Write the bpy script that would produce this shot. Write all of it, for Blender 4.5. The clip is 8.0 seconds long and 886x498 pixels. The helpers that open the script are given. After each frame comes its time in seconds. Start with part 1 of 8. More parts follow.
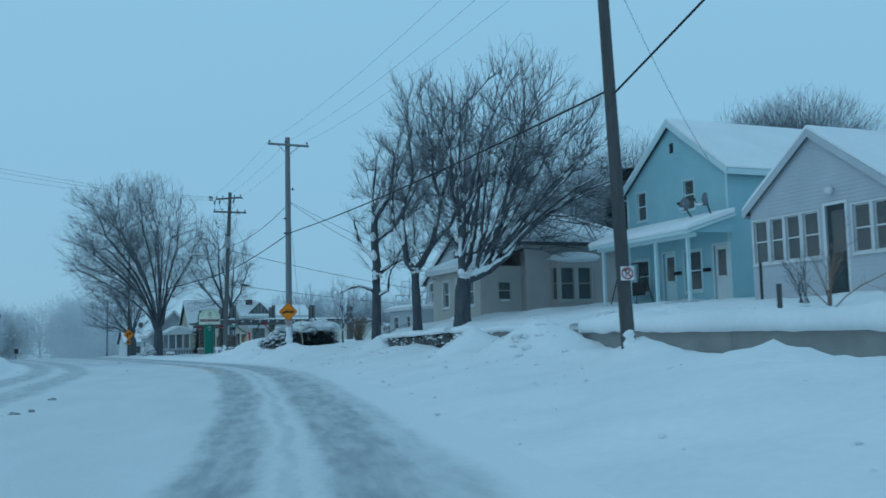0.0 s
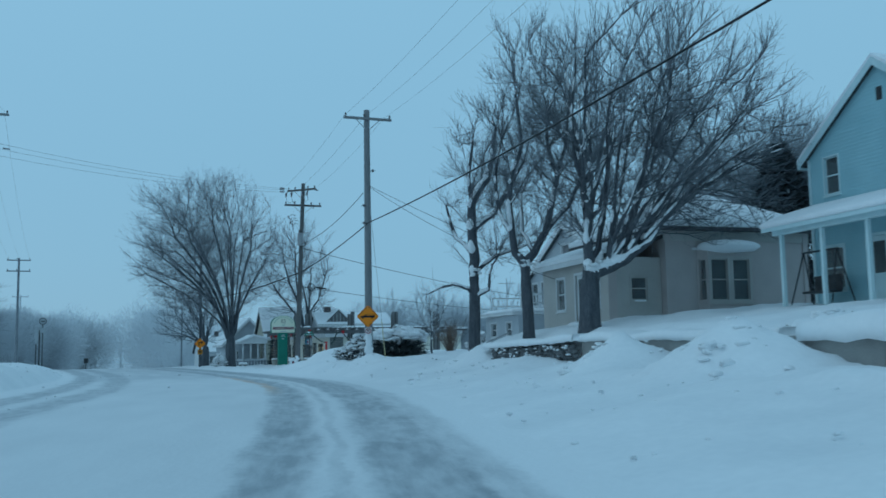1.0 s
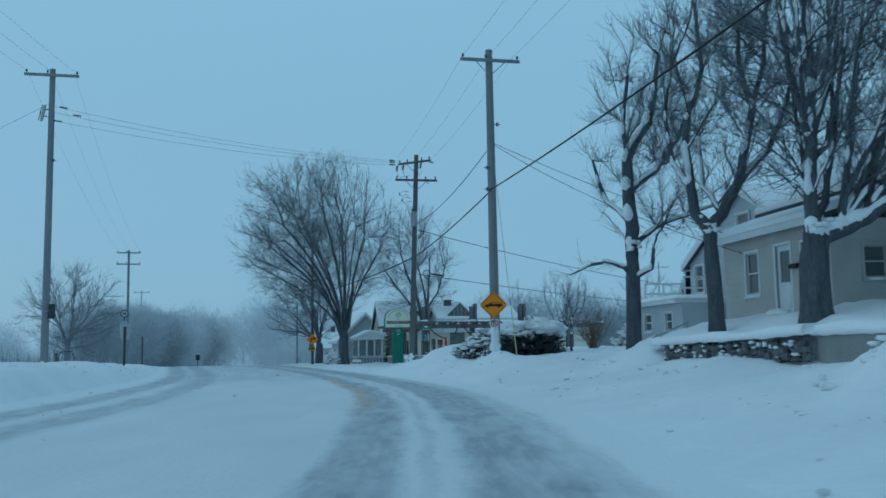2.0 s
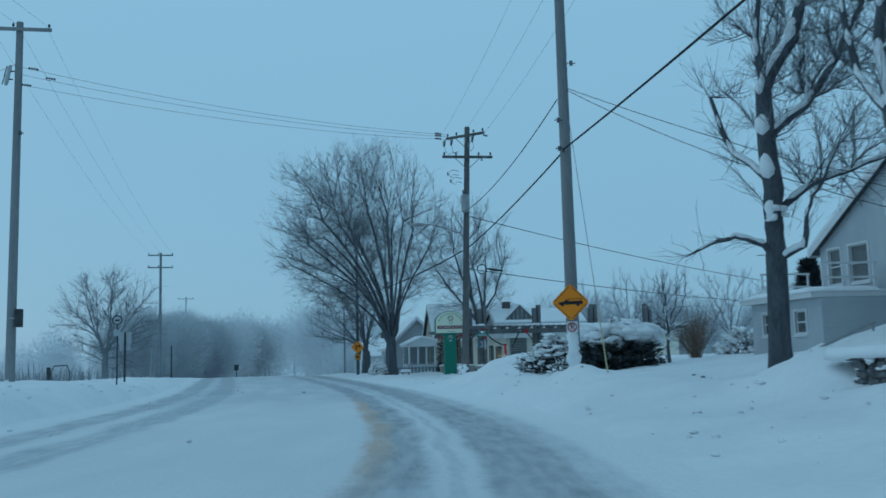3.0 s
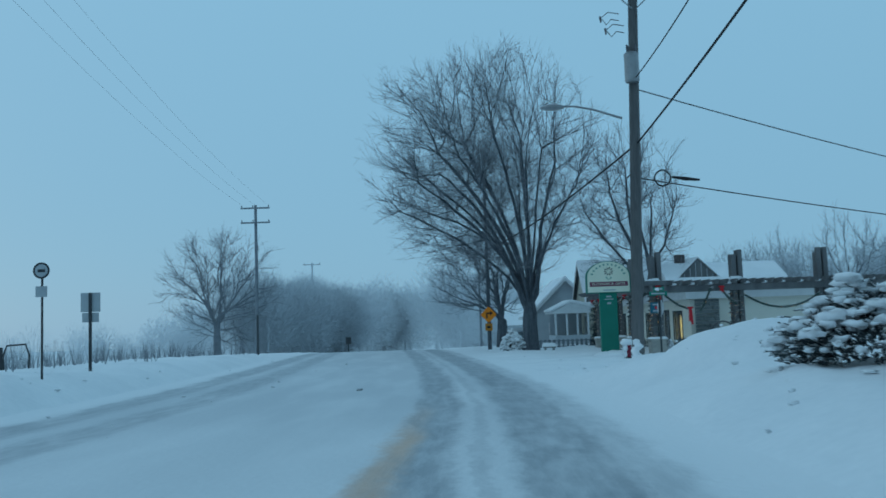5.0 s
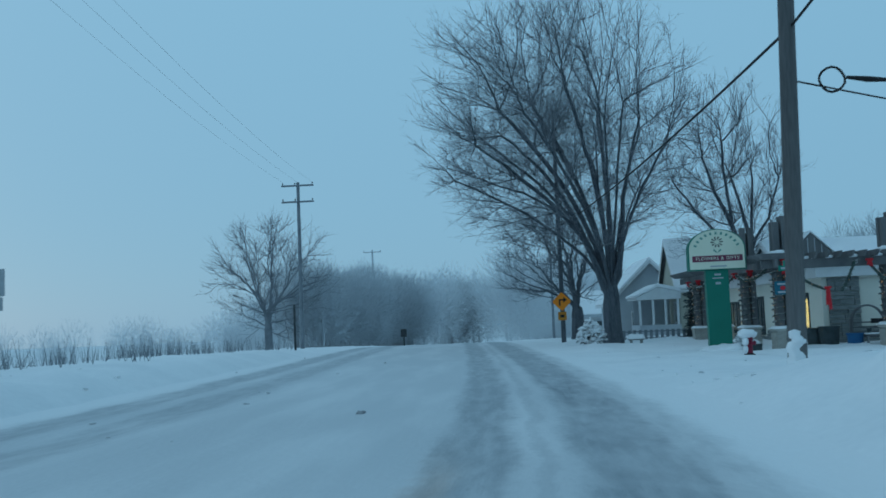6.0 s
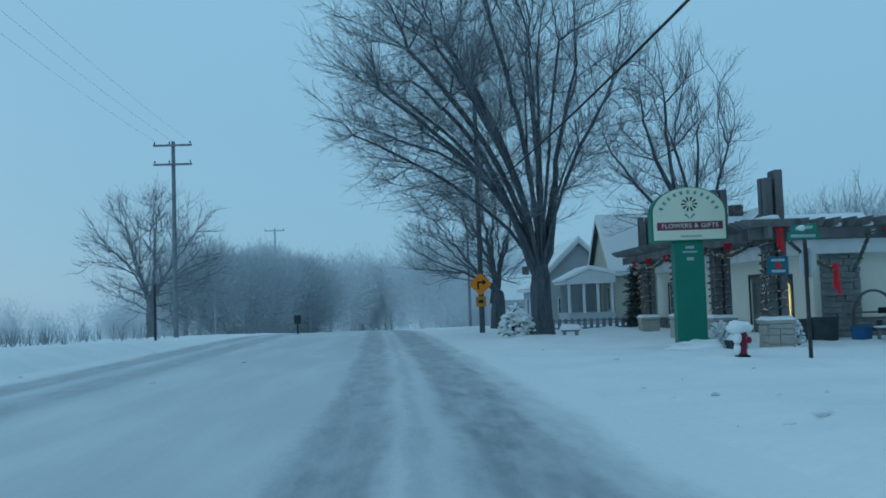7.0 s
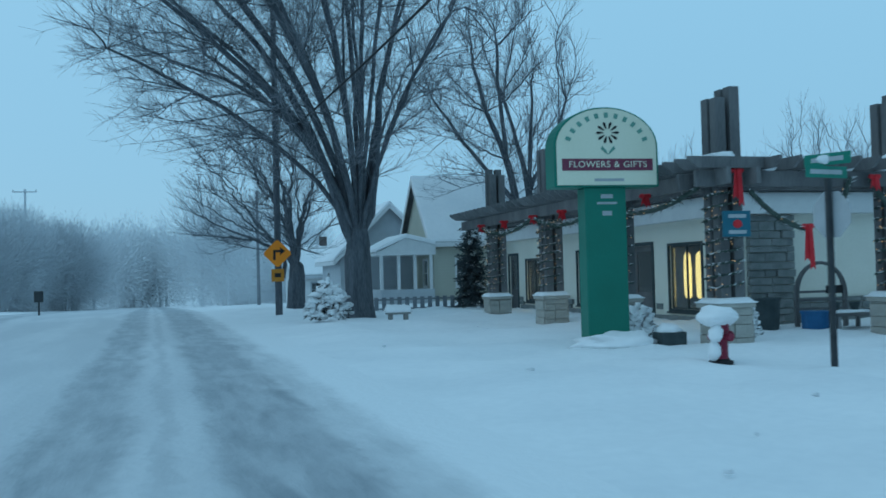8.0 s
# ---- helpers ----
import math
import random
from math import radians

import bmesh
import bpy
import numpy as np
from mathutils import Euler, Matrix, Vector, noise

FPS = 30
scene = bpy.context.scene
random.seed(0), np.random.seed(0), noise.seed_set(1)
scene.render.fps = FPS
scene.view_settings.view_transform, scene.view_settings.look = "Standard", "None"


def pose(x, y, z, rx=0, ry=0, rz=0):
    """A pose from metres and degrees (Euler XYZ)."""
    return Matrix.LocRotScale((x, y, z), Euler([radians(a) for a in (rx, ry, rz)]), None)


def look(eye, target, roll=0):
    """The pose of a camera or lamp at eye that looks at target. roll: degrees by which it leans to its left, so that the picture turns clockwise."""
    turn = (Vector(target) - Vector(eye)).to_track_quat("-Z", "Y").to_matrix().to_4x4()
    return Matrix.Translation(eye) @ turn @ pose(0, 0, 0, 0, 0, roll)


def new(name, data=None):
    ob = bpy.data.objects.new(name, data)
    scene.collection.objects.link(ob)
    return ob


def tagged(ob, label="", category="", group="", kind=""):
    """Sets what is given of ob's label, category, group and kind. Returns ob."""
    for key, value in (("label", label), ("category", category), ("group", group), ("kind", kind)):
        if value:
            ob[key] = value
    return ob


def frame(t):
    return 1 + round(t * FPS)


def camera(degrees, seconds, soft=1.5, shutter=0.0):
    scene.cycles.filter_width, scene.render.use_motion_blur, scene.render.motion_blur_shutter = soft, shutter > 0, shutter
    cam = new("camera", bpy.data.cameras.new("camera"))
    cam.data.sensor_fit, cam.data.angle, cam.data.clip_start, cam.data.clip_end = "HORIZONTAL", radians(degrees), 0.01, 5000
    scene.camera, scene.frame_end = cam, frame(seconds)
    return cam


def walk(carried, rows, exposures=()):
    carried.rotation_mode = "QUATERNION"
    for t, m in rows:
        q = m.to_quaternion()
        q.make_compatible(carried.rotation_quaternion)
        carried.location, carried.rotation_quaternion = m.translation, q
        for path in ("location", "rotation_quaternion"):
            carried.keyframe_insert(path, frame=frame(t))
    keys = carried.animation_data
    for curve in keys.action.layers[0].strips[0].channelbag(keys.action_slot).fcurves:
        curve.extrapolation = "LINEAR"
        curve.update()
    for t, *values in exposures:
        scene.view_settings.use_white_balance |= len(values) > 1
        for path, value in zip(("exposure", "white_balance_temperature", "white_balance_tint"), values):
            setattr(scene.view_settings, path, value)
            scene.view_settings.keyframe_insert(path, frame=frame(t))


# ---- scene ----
cam = camera(51.0, 8.0, soft=1.6, shutter=0.2)
PATH = [
    (0, (0.2, 0.103, 1.213), (0.948, 1.948, 1.402), -1.3),
    (0.2, (0.618, 1.839, 1.208), (1.347, 3.692, 1.403), -1.3),
    (0.5, (1.245, 4.444, 1.2), (1.937, 6.31, 1.397), -1.0),
    (0.7, (1.637, 6.183, 1.198), (2.294, 8.058, 1.425), -1.2),
    (1, (2.224, 8.792, 1.194), (2.809, 10.692, 1.41), -1.0),
    (1.2, (2.584, 10.525, 1.199), (3.13, 12.434, 1.441), -0.9),
    (1.5, (3.125, 13.124, 1.206), (3.602, 15.049, 1.461), -1.0),
    (1.7, (3.466, 14.815, 1.213), (3.866, 16.754, 1.492), -0.9),
    (2, (3.977, 17.351, 1.223), (4.308, 19.312, 1.436), -0.9),
    (2.2, (4.265, 19.062, 1.24), (4.565, 21.028, 1.454), -0.8),
    (3.3, (5.738, 28.477, 1.516), (5.859, 30.461, 1.745), -1.5),
    (3.5, (5.988, 30.189, 1.523), (6.031, 32.175, 1.761), -1.4),
    (3.7, (6.18, 31.921, 1.503), (6.211, 33.902, 1.778), -1.7),
    (4, (6.469, 34.519, 1.474), (6.53, 36.503, 1.716), -2.1),
    (4.2, (6.624, 36.261, 1.469), (6.625, 38.249, 1.69), -1.8),
    (4.5, (6.856, 38.874, 1.462), (6.794, 40.867, 1.618), -1.6),
    (4.7, (6.965, 40.611, 1.466), (6.882, 42.602, 1.635), -1.8),
    (5, (7.128, 43.216, 1.472), (7.01, 45.205, 1.641), -1.9),
    (5.2, (7.167, 44.949, 1.47), (7.001, 46.935, 1.631), -2.2),
    (6.3, (6.908, 54.538, 1.364), (6.63, 56.513, 1.513), -2.3),
    (6.5, (6.867, 56.289, 1.36), (6.609, 58.268, 1.489), -2.2),
    (6.7, (6.816, 58.043, 1.362), (6.69, 60.033, 1.511), -2.1),
    (7, (6.739, 60.674, 1.364), (6.643, 62.669, 1.482), -1.9),
    (7.2, (6.651, 62.421, 1.355), (6.596, 64.418, 1.444), -1.9),
    (7.5, (6.518, 65.041, 1.341), (6.67, 67.034, 1.418), -1.5),
    (7.7, (6.363, 66.79, 1.338), (6.647, 68.769, 1.41), -1.3),
    (8, (6.13, 69.414, 1.334), (6.492, 71.38, 1.386), -1.5),
]
walk(cam, [(t, look(eye, target, roll)) for t, eye, target, roll in PATH],
     exposures=[(0, 0.20), (1, 0.11), (1.5, 0.04), (3.5, 0.06), (5, 0.05), (6.5, 0.01), (7, 0.10), (8, 0.34)])

CLOUD_LOW, CLOUD_HIGH, CLOUD_TOP = (0.198, 0.42, 0.60, 1), (0.233, 0.485, 0.68, 1), (0.17, 0.36, 0.515, 1)
SUN = 0.2

# ---------------------------------------------------------------- world and light
world = bpy.data.worlds.new("overcast_sky")
scene.world = world
world.use_nodes = True
wn, wl = world.node_tree.nodes, world.node_tree.links
wn.clear()
w_out = wn.new("ShaderNodeOutputWorld")
w_bg = wn.new("ShaderNodeBackground")
w_sky = wn.new("ShaderNodeTexSky")
w_sky.sky_type = "NISHITA"
w_sky.sun_disc = False
w_sky.sun_elevation, w_sky.sun_rotation = radians(12), radians(-60)
w_dim = wn.new("ShaderNodeMix")
w_dim.data_type, w_dim.blend_type = "RGBA", "MULTIPLY"
w_dim.inputs[0].default_value = 1.0
w_dim.inputs[7].default_value = (0.10, 0.10, 0.10, 1)
w_geo = wn.new("ShaderNodeTexCoord")
w_sep = wn.new("ShaderNodeSeparateXYZ")
w_ramp = wn.new("ShaderNodeValToRGB")
w_ramp.color_ramp.elements[0].position = 0.0
w_ramp.color_ramp.elements[0].color = CLOUD_LOW
w_ramp.color_ramp.elements[1].position = 0.40
w_ramp.color_ramp.elements[1].color = CLOUD_HIGH
w_top = w_ramp.color_ramp.elements.new(0.85)
w_top.color = CLOUD_TOP
w_mix = wn.new("ShaderNodeMix")
w_mix.data_type = "RGBA"
w_mix.inputs[0].default_value = 0.93
wl.new(w_geo.outputs["Generated"], w_sep.inputs[0])
wl.new(w_sep.outputs["Z"], w_ramp.inputs[0])
wl.new(w_sky.outputs[0], w_dim.inputs[6])
wl.new(w_dim.outputs[2], w_mix.inputs[6])
wl.new(w_ramp.outputs[0], w_mix.inputs[7])
wl.new(w_mix.outputs[2], w_bg.inputs[0])
w_bg.inputs[1].default_value = 1.0
wl.new(w_bg.outputs[0], w_out.inputs[0])

sun_data = bpy.data.lights.new("sun", "SUN")
sun_data.energy, sun_data.angle, sun_data.color = SUN, radians(50), (0.72, 0.88, 1.0)
sun_lamp = new("sun", sun_data)
sun_lamp.matrix_world = look((0, 0, 60), (34, 22, 0))


# ---------------------------------------------------------------- materials
def shade(name, a, b, scale=3.0, fine=40.0, rough=0.7, bump=0.15, metal=0.0, stretch=(1, 1, 1), bands=0.0, spec=0.3, blend=0.35):
    """A surface that varies between two colours at a coarse and a fine scale, with relief; bands: laps per metre of height."""
    m = bpy.data.materials.new(name)
    m.use_nodes = True
    n, l = m.node_tree.nodes, m.node_tree.links
    b_ = n["Principled BSDF"]
    b_.inputs["Roughness"].default_value = rough
    b_.inputs["Metallic"].default_value = metal
    b_.inputs["Specular IOR Level"].default_value = spec
    co = n.new("ShaderNodeTexCoord")
    mp = n.new("ShaderNodeMapping")
    mp.inputs["Scale"].default_value = stretch
    l.new(co.outputs["Object"], mp.inputs[0])
    big, small = n.new("ShaderNodeTexNoise"), n.new("ShaderNodeTexNoise")
    for tex, s in ((big, scale), (small, fine)):
        tex.inputs["Scale"].default_value = s
        tex.inputs["Detail"].default_value = 4
        l.new(mp.outputs[0], tex.inputs[0])
    f = n.new("ShaderNodeMix")
    f.inputs[0].default_value = blend
    l.new(big.outputs[0], f.inputs[2])
    l.new(small.outputs[0], f.inputs[3])
    r = n.new("ShaderNodeMapRange")
    r.inputs[1].default_value, r.inputs[2].default_value = 0.33, 0.67
    l.new(f.outputs[0], r.inputs[0])
    mix = n.new("ShaderNodeMix")
    mix.data_type = "RGBA"
    mix.inputs[6].default_value, mix.inputs[7].default_value = (*a, 1), (*b, 1)
    l.new(r.outputs[0], mix.inputs[0])
    l.new(mix.outputs[2], b_.inputs["Base Color"])
    bp = n.new("ShaderNodeBump")
    bp.inputs["Strength"].default_value = bump
    bp.inputs["Distance"].default_value = 0.03
    l.new(f.outputs[0], bp.inputs["Height"])
    last = bp
    if bands:
        wv = n.new("ShaderNodeTexWave")
        wv.wave_profile, wv.bands_direction = "SAW", "Z"
        wv.inputs["Scale"].default_value = bands * 0.314
        l.new(co.outputs["Object"], wv.inputs[0])
        lap = n.new("ShaderNodeBump")
        lap.inputs["Strength"].default_value, lap.inputs["Distance"].default_value = 0.6, 0.02
        l.new(wv.outputs["Fac"], lap.inputs["Height"])
        l.new(bp.outputs[0], lap.inputs["Normal"])
        last = lap
    l.new(last.outputs[0], b_.inputs["Normal"])
    return m


def glass(name, tint):
    m = bpy.data.materials.new(name)
    m.use_nodes = True
    b_ = m.node_tree.nodes["Principled BSDF"]
    b_.inputs["Base Color"].default_value = (*tint, 1)
    b_.inputs["Roughness"].default_value = 0.08
    b_.inputs["Transmission Weight"].default_value = 0.85
    b_.inputs["IOR"].default_value = 1.3
    return m


def glow(name, colour, strength):
    m = bpy.data.materials.new(name)
    m.use_nodes = True
    b_ = m.node_tree.nodes["Principled BSDF"]
    b_.inputs["Base Color"].default_value = (*colour, 1)
    b_.inputs["Emission Color"].default_value = (*colour, 1)
    b_.inputs["Emission Strength"].default_value = strength
    return m


SNOW = shade("snow", (0.80, 0.82, 0.84), (0.91, 0.92, 0.93), 0.5, 7.0, 0.75, 0.6, spec=0.2)
SNOW_CLOD = shade("snow_clod", (0.55, 0.57, 0.6), (0.78, 0.79, 0.8), 6, 40, 0.8, 0.4)
BARK = shade("bark", (0.045, 0.051, 0.061), (0.12, 0.128, 0.143), 6, 34, 0.9, 0.9, stretch=(1, 1, 0.2), blend=0.5)
# a touch paler than BARK: thin haze mixed in for the far elm
BARK_HAZE_GREY = shade("haze_grey_bark", (0.05, 0.058, 0.07), (0.14, 0.152, 0.17), 5, 26, 0.9, 0.9, stretch=(1, 1, 0.16), blend=0.5)
# paled for haze on far trees and poles, for snow on near shrubs
BARK_SNOW_HAZE = shade("snow_haze_bark", (0.155, 0.172, 0.195), (0.27, 0.29, 0.315), 2, 20, 0.9, 0.5)
# haze put into the colour of far twigs; real dusting on the ornamental tree
TWIG_FAR = shade("snow_haze_twigs", (0.52, 0.555, 0.59), (0.66, 0.69, 0.72), 0.2, 6, 0.9, 0.2)
TWIG_DARK = shade("damp_dark_twigs", (0.10, 0.112, 0.128), (0.20, 0.215, 0.235), 0.6, 9, 0.9, 0.2)
# twigs of the elm and its neighbours, lightened by haze mixed into the colour
TWIG_HAZED = shade("hazed_twigs", (0.15, 0.165, 0.185), (0.27, 0.285, 0.31), 0.6, 9, 0.9, 0.2)
# almost as pale as the sky: thick haze painted into the farthest twigs
TWIG_FAINT = shade("haze_pale_twigs", (0.68, 0.71, 0.74), (0.80, 0.82, 0.84), 0.1, 5, 0.9, 0.2)
CONIFER = shade("conifer_needles", (0.035, 0.05, 0.056), (0.10, 0.12, 0.125), 4, 40, 0.85, 0.4)
BUSH_BROWN = shade("dry_leaves", (0.17, 0.12, 0.095), (0.30, 0.21, 0.165), 5, 30, 0.9, 0.3)
POLE_WOOD = shade("weathered_pole_wood", (0.17, 0.178, 0.188), (0.29, 0.297, 0.305), 1.5, 30, 0.85, 0.4, stretch=(1, 1, 0.1))
POLE_DARK = shade("creosoted_pole_wood", (0.055, 0.055, 0.058), (0.12, 0.118, 0.117), 1.5, 30, 0.85, 0.4, stretch=(1, 1, 0.1))
STEEL = shade("galvanised_steel", (0.26, 0.27, 0.28), (0.38, 0.39, 0.40), 4, 60, 0.5, 0.05, metal=0.6)
DISH_GREY = shade("dull_grey_enamel", (0.13, 0.145, 0.16), (0.19, 0.205, 0.22), 3, 40, 0.7, 0.03)
DARK_STEEL = shade("dark_steel", (0.03, 0.035, 0.04), (0.07, 0.075, 0.08), 4, 60, 0.5, 0.05, metal=0.4)
SIGN_BACK = shade("aluminium_sign_back", (0.34, 0.37, 0.39), (0.44, 0.47, 0.49), 3, 50, 0.5, 0.03, metal=0.1)
CABLE = shade("black_cable", (0.012, 0.012, 0.014), (0.03, 0.03, 0.032), 3, 30, 0.7, 0.1)
CABLE_THIN = shade("thin_wire", (0.10, 0.105, 0.11), (0.16, 0.165, 0.17), 3, 30, 0.7, 0.1)
CERAMIC = shade("insulator_ceramic", (0.06, 0.06, 0.07), (0.12, 0.12, 0.13), 8, 40, 0.3, 0.02)
YELLOW = shade("yellow_sign_sheet", (0.92, 0.245, 0.014), (0.97, 0.275, 0.018), 2, 40, 0.6, 0.02)
ORANGE_PLATE = shade("orange_plate", (0.50, 0.18, 0.02), (0.62, 0.24, 0.03), 2, 40, 0.6, 0.02)
BLACK_INK = shade("black_ink", (0.010, 0.010, 0.012), (0.022, 0.022, 0.024), 4, 40, 0.6, 0.02)
RED_INK = shade("red_ink", (0.32, 0.03, 0.04), (0.45, 0.05, 0.06), 4, 40, 0.6, 0.02)
WHITE_SHEET = shade("white_sign_sheet", (0.62, 0.62, 0.62), (0.74, 0.74, 0.74), 3, 40, 0.6, 0.02)
BLUE_SIDING = shade("light_blue_siding", (0.31, 0.53, 0.58), (0.37, 0.60, 0.65), 0.8, 20, 0.7, 0.05, bands=9)
BLUE_TRIM = shade("pale_blue_trim", (0.52, 0.68, 0.70), (0.62, 0.76, 0.78), 2, 30, 0.6, 0.05)
GREY_SIDING = shade("grey_siding", (0.460, 0.494, 0.529), (0.552, 0.575, 0.609), 0.8, 20, 0.7, 0.05, bands=9)
TAN_SIDING = shade("tan_siding", (0.43, 0.41, 0.385), (0.53, 0.50, 0.47), 0.8, 18, 0.75, 0.08, bands=5)
PINK_STUCCO = shade("pinkish_plaster", (0.46, 0.405, 0.39), (0.55, 0.485, 0.465), 1.0, 25, 0.85, 0.15)
GREY_BOARD = shade("grey_board_wall", (0.414, 0.448, 0.483), (0.517, 0.552, 0.575), 1, 20, 0.8, 0.08, bands=6)
WHITE_TRIM = shade("white_trim", (0.62, 0.63, 0.64), (0.74, 0.75, 0.75), 2, 30, 0.6, 0.05)
CREAM = shade("cream_stucco", (0.74, 0.72, 0.63), (0.82, 0.80, 0.71), 0.7, 25, 0.85, 0.12)
# yellow lightened and greyed a little, with distance haze in the colour
YELLOW_WALL = shade("pale_yellow_siding", (0.44, 0.44, 0.37), (0.53, 0.52, 0.44), 0.8, 20, 0.75, 0.08, bands=7)
CONCRETE = shade("concrete", (0.22, 0.22, 0.215), (0.33, 0.325, 0.31), 1.2, 25, 0.85, 0.3)
FIELDSTONE = shade("fieldstone", (0.07, 0.075, 0.08), (0.20, 0.205, 0.21), 2, 14, 0.9, 0.5)
PALE_STONE = shade("pale_pier_stone", (0.33, 0.32, 0.29), (0.46, 0.44, 0.40), 3, 25, 0.9, 0.4)
LEDGE_STONE = shade("grey_ledgestone", (0.15, 0.17, 0.17), (0.29, 0.305, 0.3), 3, 20, 0.9, 0.5)
TIMBER = shade("weathered_timber", (0.094, 0.097, 0.102), (0.198, 0.196, 0.198), 2, 30, 0.85, 0.4, stretch=(1, 1, 0.2))
GREEN_PAINT = shade("green_enamel", (0.004, 0.15, 0.105), (0.006, 0.185, 0.132), 1.5, 30, 0.5, 0.04)
SIGN_FACE = shade("translucent_sign_face", (0.66, 0.67, 0.52), (0.74, 0.74, 0.60), 1, 30, 0.45, 0.02)
MAROON = shade("maroon_panel", (0.15, 0.03, 0.06), (0.2, 0.045, 0.08), 2, 30, 0.5, 0.03)
GREEN_INK = shade("green_lettering", (0.1, 0.27, 0.22), (0.14, 0.33, 0.27), 3, 40, 0.6, 0.02)
STREET_GREEN = shade("street_sign_green", (0.0, 0.17, 0.12), (0.005, 0.21, 0.15), 3, 40, 0.5, 0.02)
HYDRANT_RED = shade("hydrant_red_paint", (0.20, 0.015, 0.04), (0.30, 0.03, 0.06), 5, 40, 0.5, 0.1)
RED_BOW = shade("red_ribbon", (0.50, 0.015, 0.025), (0.68, 0.03, 0.04), 6, 40, 0.6, 0.2)
GARLAND = shade("garland_greens", (0.03, 0.05, 0.045), (0.09, 0.12, 0.105), 8, 50, 0.9, 0.4)
BLUE_PLASTIC = shade("blue_plastic", (0.01, 0.09, 0.22), (0.015, 0.13, 0.29), 4, 40, 0.5, 0.05)
DARK_TUB = shade("dark_resin", (0.03, 0.045, 0.05), (0.06, 0.08, 0.085), 4, 40, 0.6, 0.1)
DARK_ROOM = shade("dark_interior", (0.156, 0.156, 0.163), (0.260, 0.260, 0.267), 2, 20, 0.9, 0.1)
SHINGLE = shade("dark_shingle", (0.05, 0.052, 0.056), (0.10, 0.10, 0.105), 4, 40, 0.9, 0.3)
BRICK_DARK = shade("dark_brick", (0.085, 0.07, 0.068), (0.15, 0.125, 0.12), 8, 40, 0.9, 0.3)
TEAL_SIGN = shade("teal_panel", (0.01, 0.11, 0.16), (0.015, 0.14, 0.20), 4, 40, 0.5, 0.03)
PANE = glass("window_glass", (0.45, 0.50, 0.52))
WARM_GLOW = glow("warm_lamp_light", (1.0, 0.78, 0.28), 2.2)
TINY_LIGHT = glow("string_light_bulb", (1.0, 0.62, 0.30), 0.7)


def road_surface():
    """Packed snow with the wheel tracks worn down to wet, slushy asphalt; u is the distance from the driven line, v the way along it."""
    m = bpy.data.materials.new("snowy_road")
    m.use_nodes = True
    n, l = m.node_tree.nodes, m.node_tree.links
    b_ = n["Principled BSDF"]
    uv = n.new("ShaderNodeUVMap")
    sep = n.new("ShaderNodeSeparateXYZ")
    l.new(uv.outputs[0], sep.inputs[0])

    def noise_tex(sx, sy, scale, detail=4):
        mp = n.new("ShaderNodeMapping")
        mp.inputs["Scale"].default_value = (sx, sy, 1)
        l.new(uv.outputs[0], mp.inputs[0])
        t = n.new("ShaderNodeTexNoise")
        t.inputs["Scale"].default_value, t.inputs["Detail"].default_value = scale, detail
        l.new(mp.outputs[0], t.inputs[0])
        return t.outputs[0]

    def math_node(op, a, b=None, c=None):
        k = n.new("ShaderNodeMath")
        k.operation = op
        for i, v in enumerate((a, b, c)):
            if v is None:
                continue
            if isinstance(v, (int, float)):
                k.inputs[i].default_value = v
            else:
                l.new(v, k.inputs[i])
        return k.outputs[0]

    wob = math_node("MULTIPLY", math_node("SUBTRACT", noise_tex(1, 0.35, 1.1, 5), 0.5), 0.55)
    wob2 = math_node("MULTIPLY", math_node("SUBTRACT", noise_tex(1, 0.6, 7.0, 3), 0.5), 0.22)
    d = math_node("ADD", math_node("ADD", sep.outputs[0], wob), wob2)

    def band(at, half, soft, amount):
        off = math_node("ABSOLUTE", math_node("SUBTRACT", d, at))
        r = n.new("ShaderNodeMapRange")
        r.interpolation_type = "SMOOTHSTEP"
        r.inputs[1].default_value, r.inputs[2].default_value = half, half + soft
        r.inputs[3].default_value, r.inputs[4].default_value = amount, 0.0
        l.new(off, r.inputs[0])
        return r.outputs[0]

    tracks = band(0.88, 0.36, 0.36, 1.0)
    for at, half, soft, amount in ((-0.80, 0.24, 0.36, 1.0), (-6.4, 0.26, 0.45, 0.72), (-8.0, 0.26, 0.45, 0.78), (1.5, 0.2, 0.4, 0.45), (-0.05, 0.03, 0.12, 0.35)):
        tracks = math_node("MAXIMUM", tracks, band(at, half, soft, amount))
    patch = n.new("ShaderNodeMapRange")
    patch.inputs[1].default_value, patch.inputs[2].default_value, patch.inputs[3].default_value = 0.34, 0.62, 0.7
    l.new(noise_tex(1.3, 0.25, 1.6, 6), patch.inputs[0])
    streak = n.new("ShaderNodeMapRange")
    streak.inputs[1].default_value, streak.inputs[2].default_value, streak.inputs[3].default_value = 0.36, 0.60, 0.6
    l.new(noise_tex(3.2, 0.55, 1.7, 6), streak.inputs[0])
    swirl = n.new("ShaderNodeMapRange")
    swirl.inputs[1].default_value, swirl.inputs[2].default_value, swirl.inputs[3].default_value = 0.34, 0.60, 0.62
    curl = noise_tex(1.0, 0.5, 1.1, 6)
    curl.node.inputs["Distortion"].default_value = 1.1
    l.new(curl, swirl.inputs[0])
    worn = math_node("MULTIPLY", math_node("MULTIPLY", tracks, math_node("MULTIPLY", patch.outputs[0], streak.outputs[0])), swirl.outputs[0])
    snow_mix = n.new("ShaderNodeMix")
    snow_mix.data_type = "RGBA"
    snow_mix.inputs[6].default_value, snow_mix.inputs[7].default_value = (0.68, 0.70, 0.72, 1), (0.86, 0.87, 0.88, 1)
